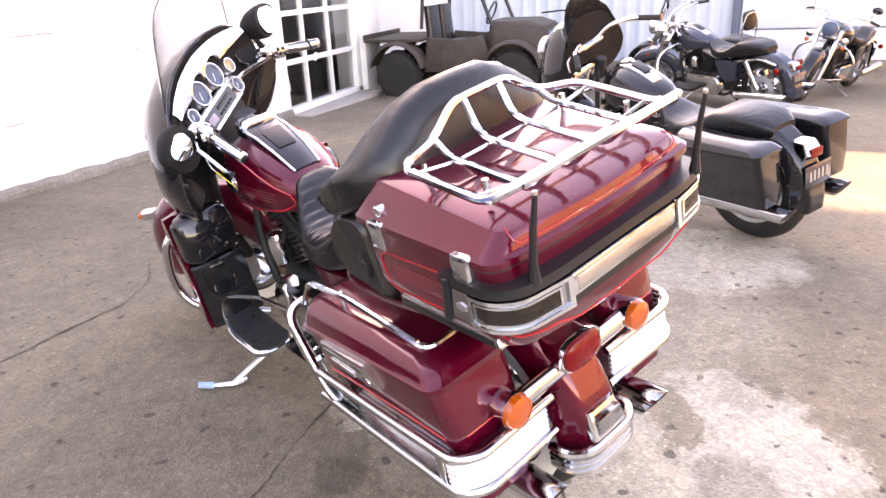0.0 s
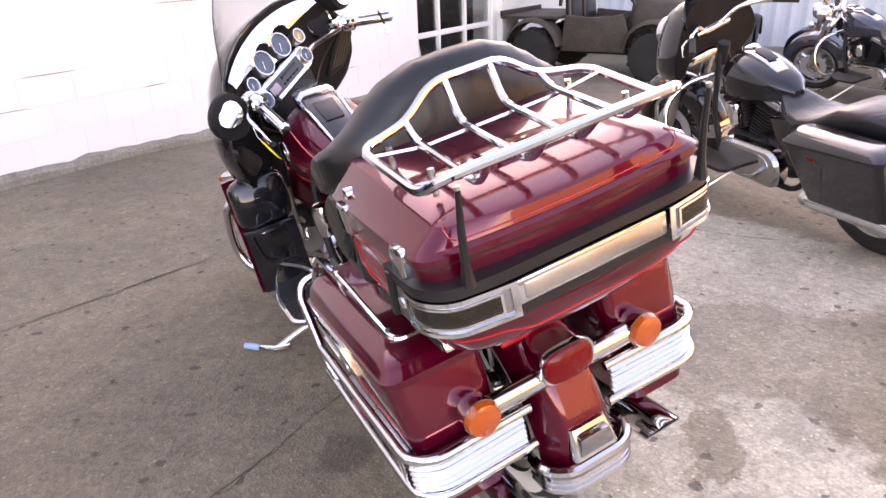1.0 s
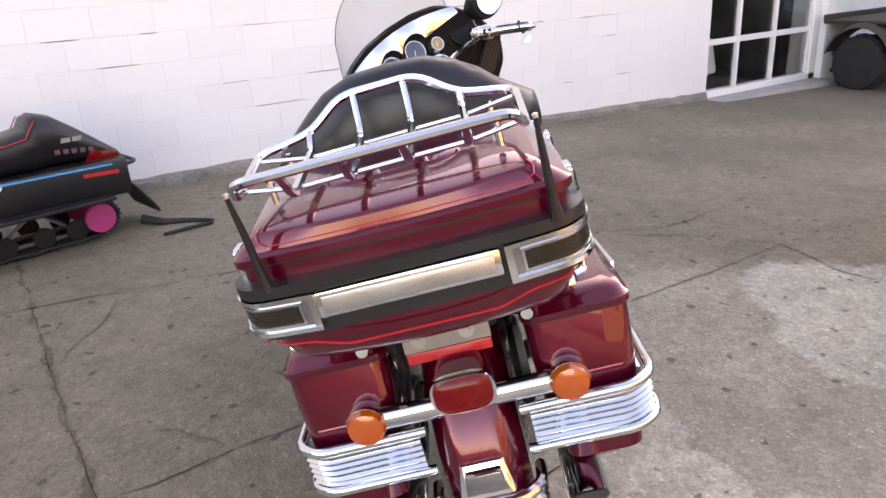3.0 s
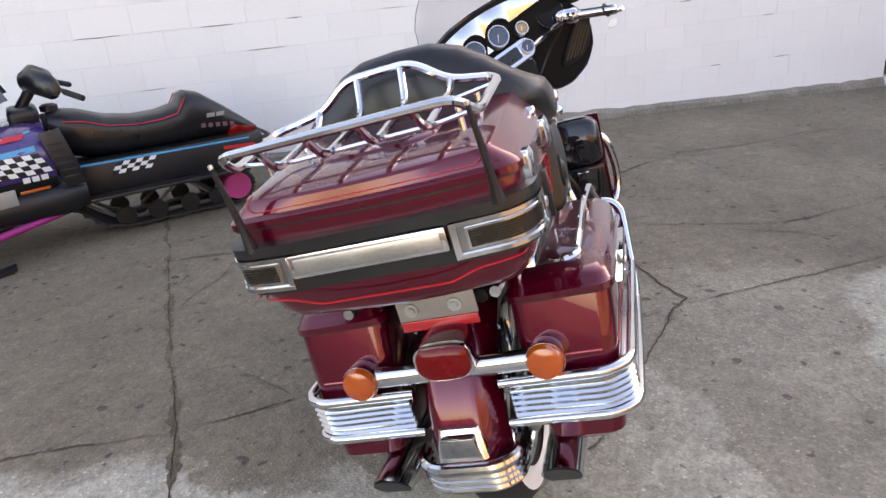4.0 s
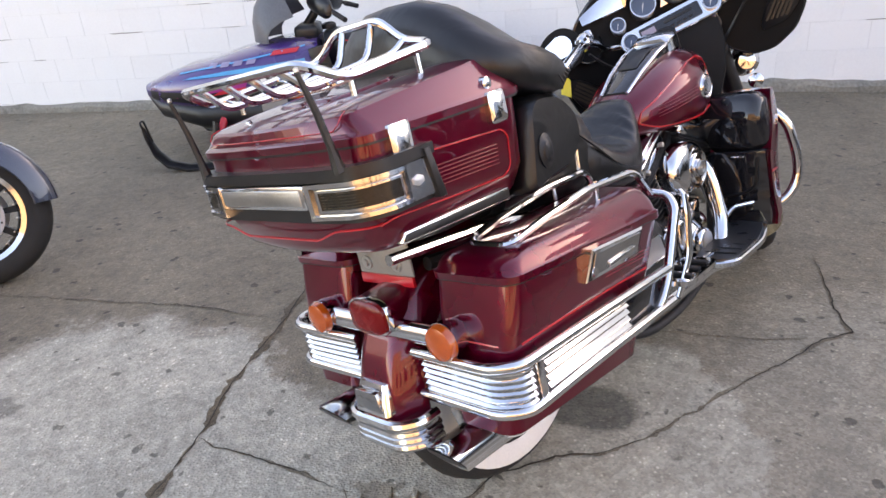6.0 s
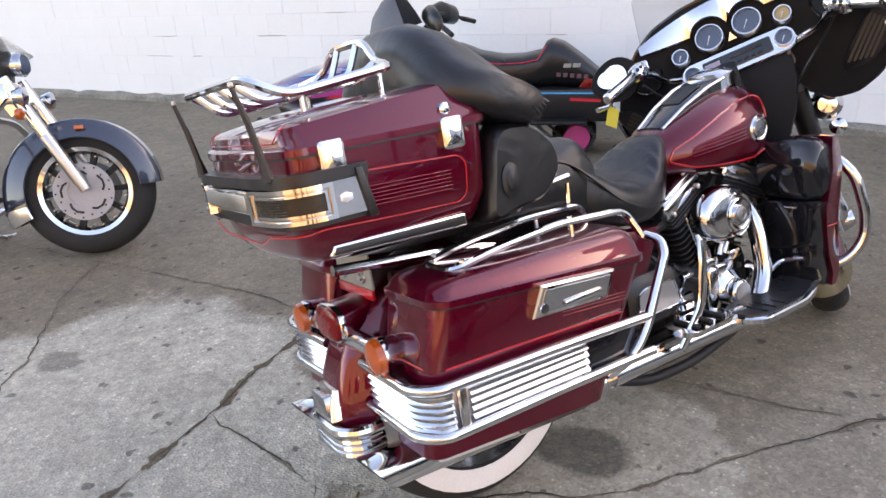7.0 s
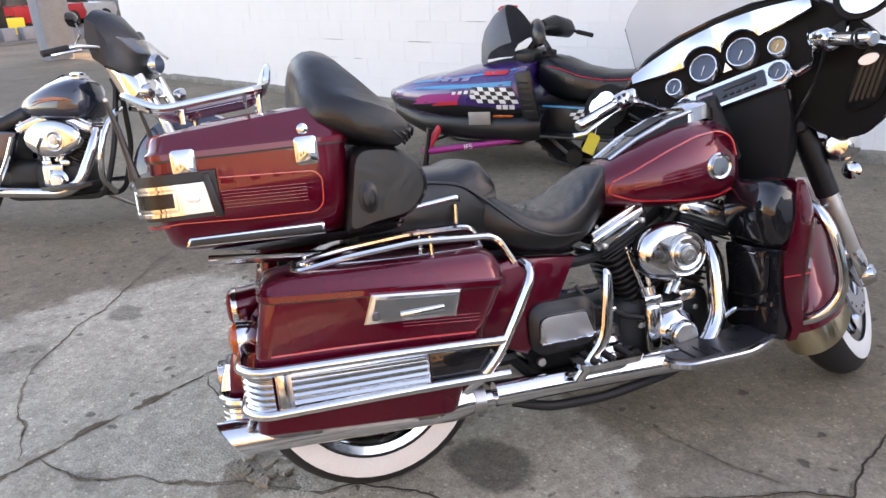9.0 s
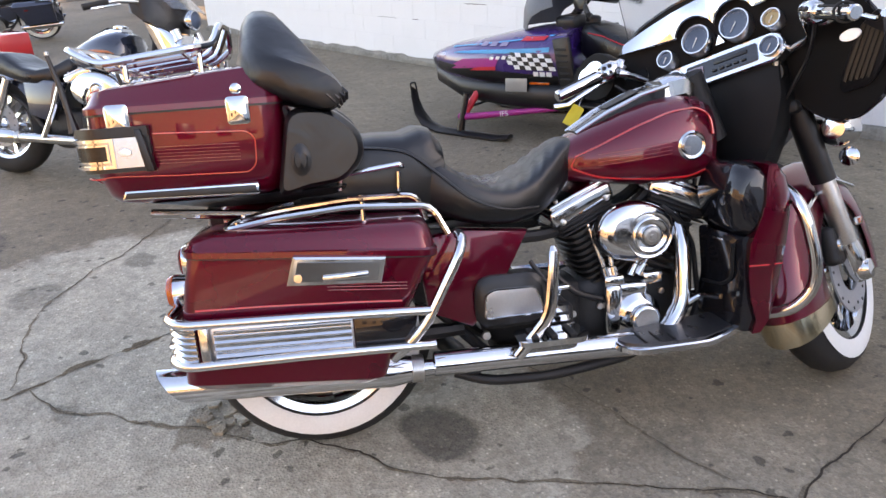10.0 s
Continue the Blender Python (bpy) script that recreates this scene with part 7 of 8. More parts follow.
    h_ = part("headlamp", lathe([(0.001, -0.09), (0.05 * hr, -0.08), (0.085 * hr, -0.03), (0.095 * hr, 0.02), (0.09 * hr, 0.03)], 24, "y", (0, yy, hz_)), CHROME, b, "chrome headlamp", st)
    part("lens", lathe([(0.088 * hr, 0.026), (0.06 * hr, 0.045), (0.001, 0.055)], 24, "y", (0, yy, hz_)), GAUGE, h_, "", st)
    if lamps:
        for s in (1, -1):
            q = part("passing_lamp", lathe([(0.001, -0.04), (0.03, -0.036), (0.045, 0.0), (0.042, 0.015), (0.001, 0.03)], 18, "y", (s * 0.20, 1.46, 0.80)), CHROME, b, "chrome passing lamp", st)
            part("front_turn_signal", lathe([(0.001, -0.03), (0.024, -0.025), (0.028, 0.0), (0.001, 0.014)], 14, "y", (s * 0.21, 1.45, 0.72)), CHROME if fairing else AMBER, b, "chrome turn signal" if fairing else "amber turn signal", st)
    tlb = part("tail_lamp", loft([rrect(-0.05, 0.05, -0.35, -0.27, 0.53, 0.02), rrect(-0.055, 0.055, -0.37, -0.27, 0.555, 0.02), rrect(-0.045, 0.045, -0.34, -0.26, 0.61, 0.02)]), CHROME, b, "chrome tail lamp")
    part("lens", box(0.08, 0.012, 0.045, (0, -0.368, 0.563), 0.004), REDLENS, tlb, "red lens")
    pl = part("number_plate", plate([(-0.09, 0.40), (0.09, 0.40), (0.09, 0.51), (-0.09, 0.51)], -0.395, -0.391, "y", 0.002), DARKBLUE, b, "number plate with plain bars", Matrix.Translation((0, 0.015, 0)))
    for k in range(5):
        part("plate_bar", box(0.014, 0.002, 0.05, (-0.056 + 0.028 * k, -0.3815, 0.455), 0), GREYPLATE, pl)
    if trunk_box:
        tb = part("trunk", loft([tp(0.768, 0.222, -0.43, -0.03), tp(0.795, 0.254, -0.478, -0.02), tp(0.93, 0.286, -0.497, -0.012, 0.07), tp(0.994, 0.295, -0.505, -0.005, 0.075), tp(1.05, 0.252, -0.452, -0.058, 0.08), tp(1.08, 0.2, -0.40, -0.1, 0.07)]), paint, b, "luggage trunk")
        part("lamp_strip", plate([(-0.27, 0.87), (0.27, 0.87), (0.27, 0.93), (-0.27, 0.93)], -0.512, -0.49, "y", 0.004), REDLENS, tb, "red lamp strip")
    sd = part("side_stand", tube([(-0.12, 0.95, 0.20), (-0.22, 0.98, 0.15), (-0.40, 1.02, 0.075)], 0.011, 8, 0.03), STEEL, b, "steel side stand")
    part("stand_foot", tube([(-0.37, 1.01, 0.088), (-0.42, 1.03, 0.082), (-0.46, 1.04, 0.09)], [0.012, 0.012, 0.006], 8), CHROME, sd)
    if slim:
        part("stand_tip", tube([(-0.46, 1.04, 0.09), (-0.50, 1.05, 0.10)], [0.011, 0.009], 8), BLUERUBBER, sd, "pale blue rubber tip")
    return b


def stood(x, y, heading, lean=-11):
    """A pose on the yard, heading in degrees clockwise from the wall's normal."""
    return pose(x, y, height(x, y), 0, lean, -heading)


cruiser("gloss black bagger motorcycle with hard saddlebags and stretched rear", stood(4.235, 0.36, 43.5), BLACK, True, True, steer=14, low=(-0.13, -0.045), slim=True, spoked=CRINKLE)
cruiser("dark blue touring motorcycle with fork fairing and slotted brake discs", stood(-1.90, 1.06, 54.5), DARKBLUE, False, False, steer=4, small=True, low=(-0.13, -0.02), spoked=CRINKLE, slotted=True)
cruiser("black cruiser motorcycle with chrome struts and red tail lights", stood(8.55, -0.05, 44), DARKBLUE, False, False, steer=30, lamps=False)
cruiser("black cruiser motorcycle with chrome sissy bar and back pad", stood(9.35, 0.10, 46), BLACK, False, False, shield=True, back=True, steer=25)
cruiser("black cruiser motorcycle with tall windscreen and passing lamps", stood(11.35, -1.25, -62), BLACK, False, False, shield=True, steer=10)
cruiser("dark blue touring motorcycle with whitewall tyres and trunk", stood(-10.55, 3.15, 200), DARKBLUE, True, True, white=True, trunk_box=True)


# ---- snowmobile ----
PURPLE = mat("purple_hood_paint", (0.045, 0.018, 0.13), 0.25, 0.1, 0.15, 4, 200, 0.0, coat=1.0)
MAGENTA = mat("magenta_decal", (0.35, 0.02, 0.18), 0.35, 0.0, 0.1, 10, 100, 0.0)
CYAN = mat("cyan_decal", (0.02, 0.30, 0.55), 0.35, 0.0, 0.1, 10, 100, 0.0)
REDDECAL = mat("red_decal", (0.55, 0.02, 0.03), 0.35, 0.0, 0.1, 10, 100, 0.0)
PINK = mat("pink_plastic", (0.38, 0.03, 0.14), 0.5, 0.0, 0.2, 10, 100, 0.02)
LILAC = mat("faded_lilac_print", (0.24, 0.21, 0.32), 0.4, 0.0, 0.1, 10, 100, 0.0)
GREYSCREEN = mat("smoked_windshield", (0.075, 0.077, 0.084), 0.5, 0.0, 0.2, 6, 80, 0.0, coat=0.25)
sled = thing("snowmobile", "purple and black snowmobile with checker decals parked by the wall", "snowmobile", pose(0.22, 4.33, 0, 0, 0, 103.8))


def sled_ring(y, hw, zt, zb, n=24, k=0.7):
    out = []
    for i in range(n):
        a = 2 * math.pi * i / n
        c, s_ = math.cos(a), math.sin(a)
        out.append((hw * math.copysign(abs(c) ** 0.55, c), y, (zt + zb) / 2 + (zt - zb) / 2 * math.copysign(abs(s_) ** k, s_)))
    return out


HOOD = ((1.235, 0.05, 0.50, 0.45), (1.20, 0.13, 0.52, 0.42), (1.08, 0.24, 0.565, 0.375), (0.90, 0.33, 0.62, 0.345), (0.70, 0.385, 0.65, 0.33), (0.50, 0.41, 0.70, 0.325), (0.30, 0.42, 0.735, 0.325), (0.12, 0.41, 0.75, 0.33), (-0.02, 0.38, 0.74, 0.34))
hood = part("hood", loft([sled_ring(*r) for r in HOOD]), PURPLE, sled, "purple hood")
part("belly_pan", loft([sled_ring(*r) for r in ((1.21, 0.08, 0.45, 0.40), (1.10, 0.22, 0.44, 0.29), (0.80, 0.34, 0.42, 0.20), (0.40, 0.405, 0.43, 0.19), (0.0, 0.40, 0.44, 0.19), (-0.15, 0.36, 0.44, 0.22))]), PLASTIC, sled, "black belly pan")


def hood_x(y, z):
    for r0, r1 in zip(HOOD, HOOD[1:]):
        if r1[0] <= y <= r0[0]:
            t = (y - r0[0]) / (r1[0] - r0[0])
            hw, zt, zb = [r0[i] + (r1[i] - r0[i]) * t for i in (1, 2, 3)]
            s_ = min(0.999, abs((z - (zt + zb) / 2) / ((zt - zb) / 2))) ** (1 / 0.7)
            return hw * (1 - s_ * s_) ** 0.275
    return 0.38


def decal(name, quad, material, parent, side=-1, n=6, lift=0.003, m=2):
    """A sheet that hugs the hood's side; quad in (along, up)."""
    bm = bmesh.new()
    g = []
    for i in range(n + 1):
        row = []
        for j in range(m + 1):
            u, v = i / n, j / m
            y = (quad[0][0] * (1 - u) + quad[1][0] * u) * (1 - v) + (quad[3][0] * (1 - u) + quad[2][0] * u) * v
            z = (quad[0][1] * (1 - u) + quad[1][1] * u) * (1 - v) + (quad[3][1] * (1 - u) + quad[2][1] * u) * v
            row.append(bm.verts.new((side * (hood_x(y, z) + lift), y, z)))
        g.append(row)
    for i in range(n):
        for j in range(m):
            bm.faces.new((g[i][j], g[i + 1][j], g[i + 1][j + 1], g[i][j + 1]))
    bmesh.ops.recalc_face_normals(bm, faces=bm.faces)
    ex = bmesh.ops.extrude_face_region(bm, geom=bm.faces[:])
    bmesh.ops.translate(bm, vec=(side * 0.002, 0, 0), verts=[v for v in ex["geom"] if isinstance(v, bmesh.types.BMVert)])
    bmesh.ops.recalc_face_normals(bm, faces=bm.faces)
    return part(name, bm, material, parent)


for side in (-1, 1):
    decal("lower_cowl", [(1.16, 0.43), (-0.015, 0.345), (-0.015, 0.462), (1.16, 0.485)], PLASTIC, hood, side, 18, 0.001, 8)
    decal("cyan_stripe", [(1.0, 0.55), (0.05, 0.615), (0.05, 0.645), (0.55, 0.605)], CYAN, hood, side)
    decal("cyan_line", [(0.9, 0.59), (0.05, 0.71), (0.05, 0.718), (0.9, 0.598)], CYAN, hood, side)
    decal("magenta_flash", [(0.95, 0.44), (0.45, 0.50), (0.42, 0.56), (0.75, 0.53)], MAGENTA, hood, side)
    decal("red_flash", [(0.68, 0.455), (0.45, 0.475), (0.45, 0.50), (0.62, 0.485)], REDDECAL, hood, side)
    decal("red_bar", [(0.27, 0.675), (0.10, 0.685), (0.08, 0.71), (0.25, 0.70)], REDDECAL, hood, side)
    for k in range(4):
        decal("lettering_bar", [(0.70 - 0.09 * k, 0.617 + 0.006 * k), (0.64 - 0.09 * k, 0.622 + 0.006 * k), (0.63 - 0.09 * k, 0.648 + 0.006 * k), (0.69 - 0.09 * k, 0.643 + 0.006 * k)], LILAC, hood, side, 2, 0.005)
    for i in range(8):
        for j in range(4):
            y1 = 0.33 - 0.042 * i + 0.012 * j
            z1 = 0.495 + 0.027 * j
            if i == 0 and j in (0, 3):
                continue
            decal("checker_square", [(y1, z1), (y1 - 0.042, z1), (y1 - 0.030, z1 + 0.027), (y1 + 0.012, z1 + 0.027)], WHITE if (i + j) % 2 else PLASTIC, hood, side, 1, 0.004)
    for k in range(4):
        decal("checker_dash", [(0.50 - 0.05 * k, 0.545 + 0.004 * k), (0.47 - 0.05 * k, 0.545 + 0.004 * k), (0.46 - 0.05 * k, 0.565 + 0.006 * k), (0.49 - 0.05 * k, 0.565 + 0.006 * k)], WHITE, hood, side, 1, 0.004)
    for k in range(3):
        decal("brand_bar", [(0.15 - 0.045 * k, 0.455), (0.115 - 0.045 * k, 0.455), (0.115 - 0.045 * k, 0.485), (0.15 - 0.045 * k, 0.485)], WHITE, hood, side, 1, 0.005)
    part("registration_panel", plate([(0.20, 0.345), (0.37, 0.335), (0.37, 0.425), (0.20, 0.435)], side * 0.408, side * 0.414, "x", 0.001), GREYPLATE, sled, "blank grey registration panel")
    part("side_reflector", plate([(0.03, 0.405), (0.18, 0.398), (0.18, 0.414), (0.03, 0.42)], side * 0.408, side * 0.413, "x", 0.001), AMBER, sled, "amber side reflector")
    vent = part("vent_panel", plate([(-0.16, 0.40), (-0.05, 0.40), (0.02, 0.70), (-0.09, 0.72)], side * 0.375, side * 0.412, "x", 0.006), PLASTIC, sled, "black louvred side panel")
    for k in range(6):
        part("louvre", box(0.012, 0.075, 0.014, (side * 0.414, -0.092 + 0.009 * k, 0.45 + 0.038 * k), 0.003), RUBBER, vent)
    # skis, spindles and trailing arms
    ski = part("ski", loft([[(side * 0.47 + dx * w, y, z + dz) for dx, dz in ((-0.065, 0), (0.065, 0), (0.065, 0.014), (0.02, 0.03), (-0.02, 0.03), (-0.065, 0.014))] for y, z, w in ((0.30, 0.02, 0.7), (0.40, 0.004, 1), (0.90, 0.004, 1), (1.03, 0.04, 1), (1.10, 0.12, 0.9), (1.14, 0.24, 0.6), (1.15, 0.28, 0.4))]), PLASTIC, sled, "black ski")
    part("ski_loop", tube([(side * 0.47 - 0.03, 1.12, 0.20), (side * 0.47 - 0.03, 1.15, 0.345), (side * 0.47 + 0.03, 1.15, 0.345), (side * 0.47 + 0.03, 1.12, 0.20)], 0.007, 6, 0.02), PLASTIC, ski)
    part("spindle", tube([(side * 0.47, 0.72, 0.03), (side * 0.46, 0.70, 0.16), (side * 0.44, 0.68, 0.30)], [0.03, 0.022, 0.022], 8), PLASTIC, ski)
    part("suspension_arm", tube([(side * 0.45, 0.74, 0.125), (side * 0.44, 0.62, 0.14), (side * 0.33, 0.0, 0.235)], [0.028, 0.024, 0.018], 10), MAGENTA, sled, "purple trailing arm")
    word = bpy.data.curves.new("arm_lettering", "FONT")
    word.body, word.size, word.extrude, word.align_x = "IFS", 0.055, 0.0008, "CENTER"
    word.materials.append(WHITE)
    ob_ = new("arm_lettering", word)
    ob_.parent = sled
    along = Vector((0.12, 0.62, -0.095)).normalized() * (-1 if side < 0 else 1)
    if side < 0:
        along = Vector((0.11, -0.62, 0.095)).normalized()
    up_ = Vector((0, 0, 1)) - along * along.z
    up_.normalize()
    out_ = along.cross(up_)
    ob_.matrix_local = Matrix.Translation(Vector((side * 0.405, 0.38, 0.16)) + out_ * 0.014) @ Matrix((along, up_, out_)).transposed().to_4x4()
    part("shock", tube([(side * 0.43, 0.70, 0.16), (side * 0.30, 0.62, 0.36)], 0.026, 10), REDDECAL, sled, "red coil shock")
    part("radius_rod", tube([(side * 0.44, 0.70, 0.19), (side * 0.20, 0.55, 0.24)], 0.010, 6), PLASTIC, sled)
    # tunnel side, decals
    part("running_board", box(0.12, 0.95, 0.02, (side * 0.30, -0.62, 0.27), 0.006), PLASTIC, sled)
    part("tunnel_stripe", plate([(-0.12, 0.452), (-1.15, 0.438), (-1.15, 0.448), (-0.12, 0.464)], side * 0.236, side * 0.244, "x"), CYAN, sled)
    for i in range(6):
        for j in range(3):
            part("checker_square", plate([(-0.30 - 0.038 * i - 0.015 * j, 0.375 + 0.023 * j), (-0.338 - 0.038 * i - 0.015 * j, 0.375 + 0.023 * j), (-0.353 - 0.038 * i - 0.015 * j, 0.398 + 0.023 * j), (-0.315 - 0.038 * i - 0.015 * j, 0.398 + 0.023 * j)], side * 0.236, side * 0.243, "x"), WHITE if (i + j) % 2 else PLASTIC, sled)
    part("rear_red_panel", plate([(-1.02, 0.455), (-1.22, 0.44), (-1.22, 0.50), (-1.08, 0.53)], side * 0.145, side * 0.172, "x", 0.003), REDLENS, sled, "red tail lamp wrap")
    part("red_panel_low", plate([(-0.98, 0.395), (-1.18, 0.385), (-1.18, 0.405), (-0.98, 0.415)], side * 0.236, side * 0.243, "x"), REDDECAL, sled)
tunnel = part("tunnel", box(0.47, 1.25, 0.22, (0, -0.62, 0.36), 0.02), PLASTIC, sled, "black tunnel")
part("snow_flap", loft([[(x, y, z) for x in (-0.2, 0.2)] + [(x, y - 0.012, z) for x in (0.2, -0.2)] for y, z in ((-1.20, 0.35), (-1.28, 0.25), (-1.36, 0.13), (-1.38, 0.08))]), RUBBER, sled, "black snow flap")
part("rear_bumper", tube([(-0.22, -1.15, 0.42), (-0.22, -1.30, 0.43), (0.22, -1.30, 0.43), (0.22, -1.15, 0.42)], 0.012, 8, 0.05), PLASTIC, sled, "black rear grab bar")
sl_seat = part("seat", loft([sled_ring(*r) for r in ((-0.05, 0.12, 0.76, 0.55), (-0.12, 0.15, 0.775, 0.50), (-0.22, 0.17, 0.755, 0.47), (-0.36, 0.175, 0.70, 0.46), (-0.52, 0.175, 0.672, 0.46), (-0.66, 0.175, 0.675, 0.46), (-0.78, 0.172, 0.70, 0.46), (-0.81, 0.168, 0.755, 0.46), (-0.85, 0.16, 0.772, 0.46), (-0.93, 0.16, 0.75, 0.46), (-1.05, 0.16, 0.66, 0.455), (-1.17, 0.155, 0.56, 0.45), (-1.24, 0.14, 0.50, 0.45))]), LEATHER, sled, "black vinyl seat with a raised back")
for side in (-1, 1):
    part("red_piping", tube([(side * 0.166, y, z) for y, z in ((-0.12, 0.715), (-0.22, 0.70), (-0.36, 0.652), (-0.52, 0.632), (-0.66, 0.636), (-0.76, 0.655), (-0.79, 0.70), (-0.82, 0.745))], 0.004, 6), REDDECAL, sl_seat, "red piping")
    for k in range(5):
        part("brand_bar", box(0.004, 0.028, 0.026, (side * 0.163, -0.90 - 0.045 * k, 0.555 - 0.004 * k), 0), mat("faded_red_print", (0.12, 0.05, 0.06), 0.6) if k == 0 and side < 0 else bpy.data.materials["faded_red_print"], sl_seat)
    for k in range(2):
        part("flag_mark", plate([(-0.93 - 0.06 * k, 0.60), (-0.98 - 0.06 * k, 0.60), (-0.985 - 0.06 * k, 0.625), (-0.935 - 0.06 * k, 0.625)], side * 0.160, side * 0.166, "x"), GREYPLATE, sl_seat)
WSP = ((0.43, 0.73), (0.425, 0.86), (0.40, 0.95), (0.33, 1.05), (0.245, 1.115))
shield = part("windshield", loft([[(x, y - 2.2 * x * x, z - (z - 0.73) * 0.6 * (abs(x) / 0.24) ** 2.5) for y, z in WSP] + [(x, y - 0.012 - 2.2 * x * x, z - (z - 0.73) * 0.6 * (abs(x) / 0.24) ** 2.5) for y, z in WSP[::-1]] for x in [-0.24 + 0.024 * i for i in range(21)]]), GREYSCREEN, sled, "smoked grey windshield")
part("windshield_stripe", tube([(x, 0.262 - 1.2 * x * x, 1.105 - 0.5 * x * x) for x in [-0.16 + 0.04 * i for i in range(9)]], 0.007, 6), REDDECAL, shield, "red windshield edge")
part("steering_post", tube([(0, 0.15, 0.70), (0, -0.03, 0.92)], 0.03, 10), PLASTIC, sled, "black steering post")
sb = part("handlebar", tube([(-0.36, -0.19, 0.88), (-0.20, -0.10, 0.95), (0, -0.03, 0.95), (0.20, -0.10, 0.95), (0.36, -0.19, 0.88)], 0.012, 8, 0.06), PLASTIC, sled, "black handlebar")
for side in (-1, 1):
    part("hand_guard", loft([[(side * x, y + 0.055 * math.cos(q) * w, z + 0.075 * math.sin(q) * w) for q in [2 * math.pi * i / 14 for i in range(14)]] for x, y, z, w in ((0.06, 0.0, 0.95, 0.7), (0.16, -0.05, 0.955, 1.0), (0.28, -0.11, 0.925, 0.9), (0.31, -0.13, 0.915, 0.5))]), LEATHER, sb, "black padded hand cover")
    part("grip", tube([(side * 0.33, -0.17, 0.895), (side * 0.44, -0.245, 0.86)], 0.017, 10), RUBBER, sb)
part("dash", box(0.30, 0.16, 0.09, (0, 0.06, 0.77), 0.03, 3), PLASTIC, sled, "black instrument pod")
part("fuel_neck", lathe([(0.05, 0), (0.05, 0.03), (0.03, 0.04), (0.001, 0.042)], 18, "z", (0, -0.08, 0.77)), PLASTIC, sled, "black fuel cap")
# track loop with lugs and wheels
def loop(t):
    """A point and outward direction on the track's path, t from 0 to 1."""
    pts = [(-0.02, 0.33), (-0.05, 0.20), (-0.20, 0.06), (-0.35, 0.025), (-1.02, 0.025), (-1.12, 0.07), (-1.15, 0.14), (-1.11, 0.21), (-1.02, 0.245), (-0.30, 0.40), (-0.10, 0.42)]
    n = len(pts)
    f_ = t * n
    i = int(f_) % n
    a, c = Vector(pts[i]), Vector(pts[(i + 1) % n])
    return a.lerp(c, f_ - int(f_))
bl = []
N = 96
for i in range(N):
    p, q, o = loop(i / N), loop(((i + 1) % N) / N), loop(((i - 1) % N) / N)
    d = (q - o).normalized()
    nn = Vector((d.y, -d.x))
    if nn.dot(p - Vector((-0.6, 0.2))) < 0:
        nn = -nn
    h_ = 0.014 if i % 3 == 0 else 0.0
    bl.append([(-0.19, p.x + nn.x * h_, p.y + nn.y * h_), (0.19, p.x + nn.x * h_, p.y + nn.y * h_), (0.19, p.x - nn.x * 0.012, p.y - nn.y * 0.012), (-0.19, p.x - nn.x * 0.012, p.y - nn.y * 0.012)])
trk = part("track", loft(bl, closed=True), RUBBER, sled, "black ribbed rubber track", flat=True)
for side in (-1, 1):
    for y in (-0.33, -0.52, -0.72, -0.90):
        part("bogie_wheel", lathe([(0.02, -0.012), (0.058, -0.012), (0.062, 0), (0.058, 0.012), (0.02, 0.012)], 18, "x", (side * 0.16, y, 0.09)), PLASTIC, trk, "black bogie wheel")
    part("idler_wheel", lathe([(0.02, -0.014), (0.085, -0.014), (0.09, 0), (0.085, 0.014), (0.02, 0.014)], 20, "x", (side * 0.20, -1.03, 0.135)), PINK, trk, "pink rear idler wheel")
    part("slide_rail", tube([(side * 0.10, -0.10, 0.22), (side * 0.10, -0.30, 0.06), (side * 0.10, -1.05, 0.05)], 0.014, 6, 0.1), ALLOY, trk, "alloy slide rail")
    part("rail_strut", tube([(side * 0.12, -0.45, 0.07), (side * 0.14, -0.75, 0.28)], 0.012, 6), STEEL, trk)
    part("rail_strut", tube([(side * 0.12, -0.92, 0.07), (side * 0.14, -0.65, 0.28)], 0.012, 6), STEEL, trk)
strap = part("tow_strap", tube([(1.50, 4.50, 0.045), (1.62, 4.44, 0.012), (1.78, 4.36, 0.012), (1.88, 4.27, 0.012), (1.86, 4.22, 0.012), (1.72, 4.21, 0.012), (1.57, 4.19, 0.012)], [0.03, 0.024, 0.014, 0.012, 0.012, 0.012, 0.010], 8, 0.0), RUBBER)
tagged(strap, "black rubber tow strap lying on the concrete", "strap")


# ---- utility vehicle and quad by the back wall ----
CAMO = mat("dark_olive_plastic", (0.050, 0.040, 0.032), 0.6, 0.0, 0.5, 6, 60, 0.02)


CAMO.node_tree.nodes["Principled BSDF"].inputs["Specular IOR Level"].default_value = 0.3


def offroad_wheel(parent, x, y, r=0.33, w=0.13):
    rim = part("wheel", lathe([(0.05, -w * 0.3), (0.16, -w * 0.6), (0.18, -w), (0.18, w), (0.16, w * 0.6), (0.05, w * 0.3)], 22, "x", (x, y, r)), ALLOY, parent)
    prof = [(0.17, -w), (0.24, -w * 1.05), (r - 0.03, -w * 0.95), (r, -w * 0.6), (r, w * 0.6), (r - 0.03, w * 0.95), (0.24, w * 1.05), (0.17, w)]
    part("tyre", lathe(prof, 30, "x", (x, y, r)), RUBBER, rim)
    part("tread", join(*[_lug(x, y, r, w, i) for i in range(20)]), RUBBER, rim)
    for k in range(5):
        a = 2 * math.pi * k / 5
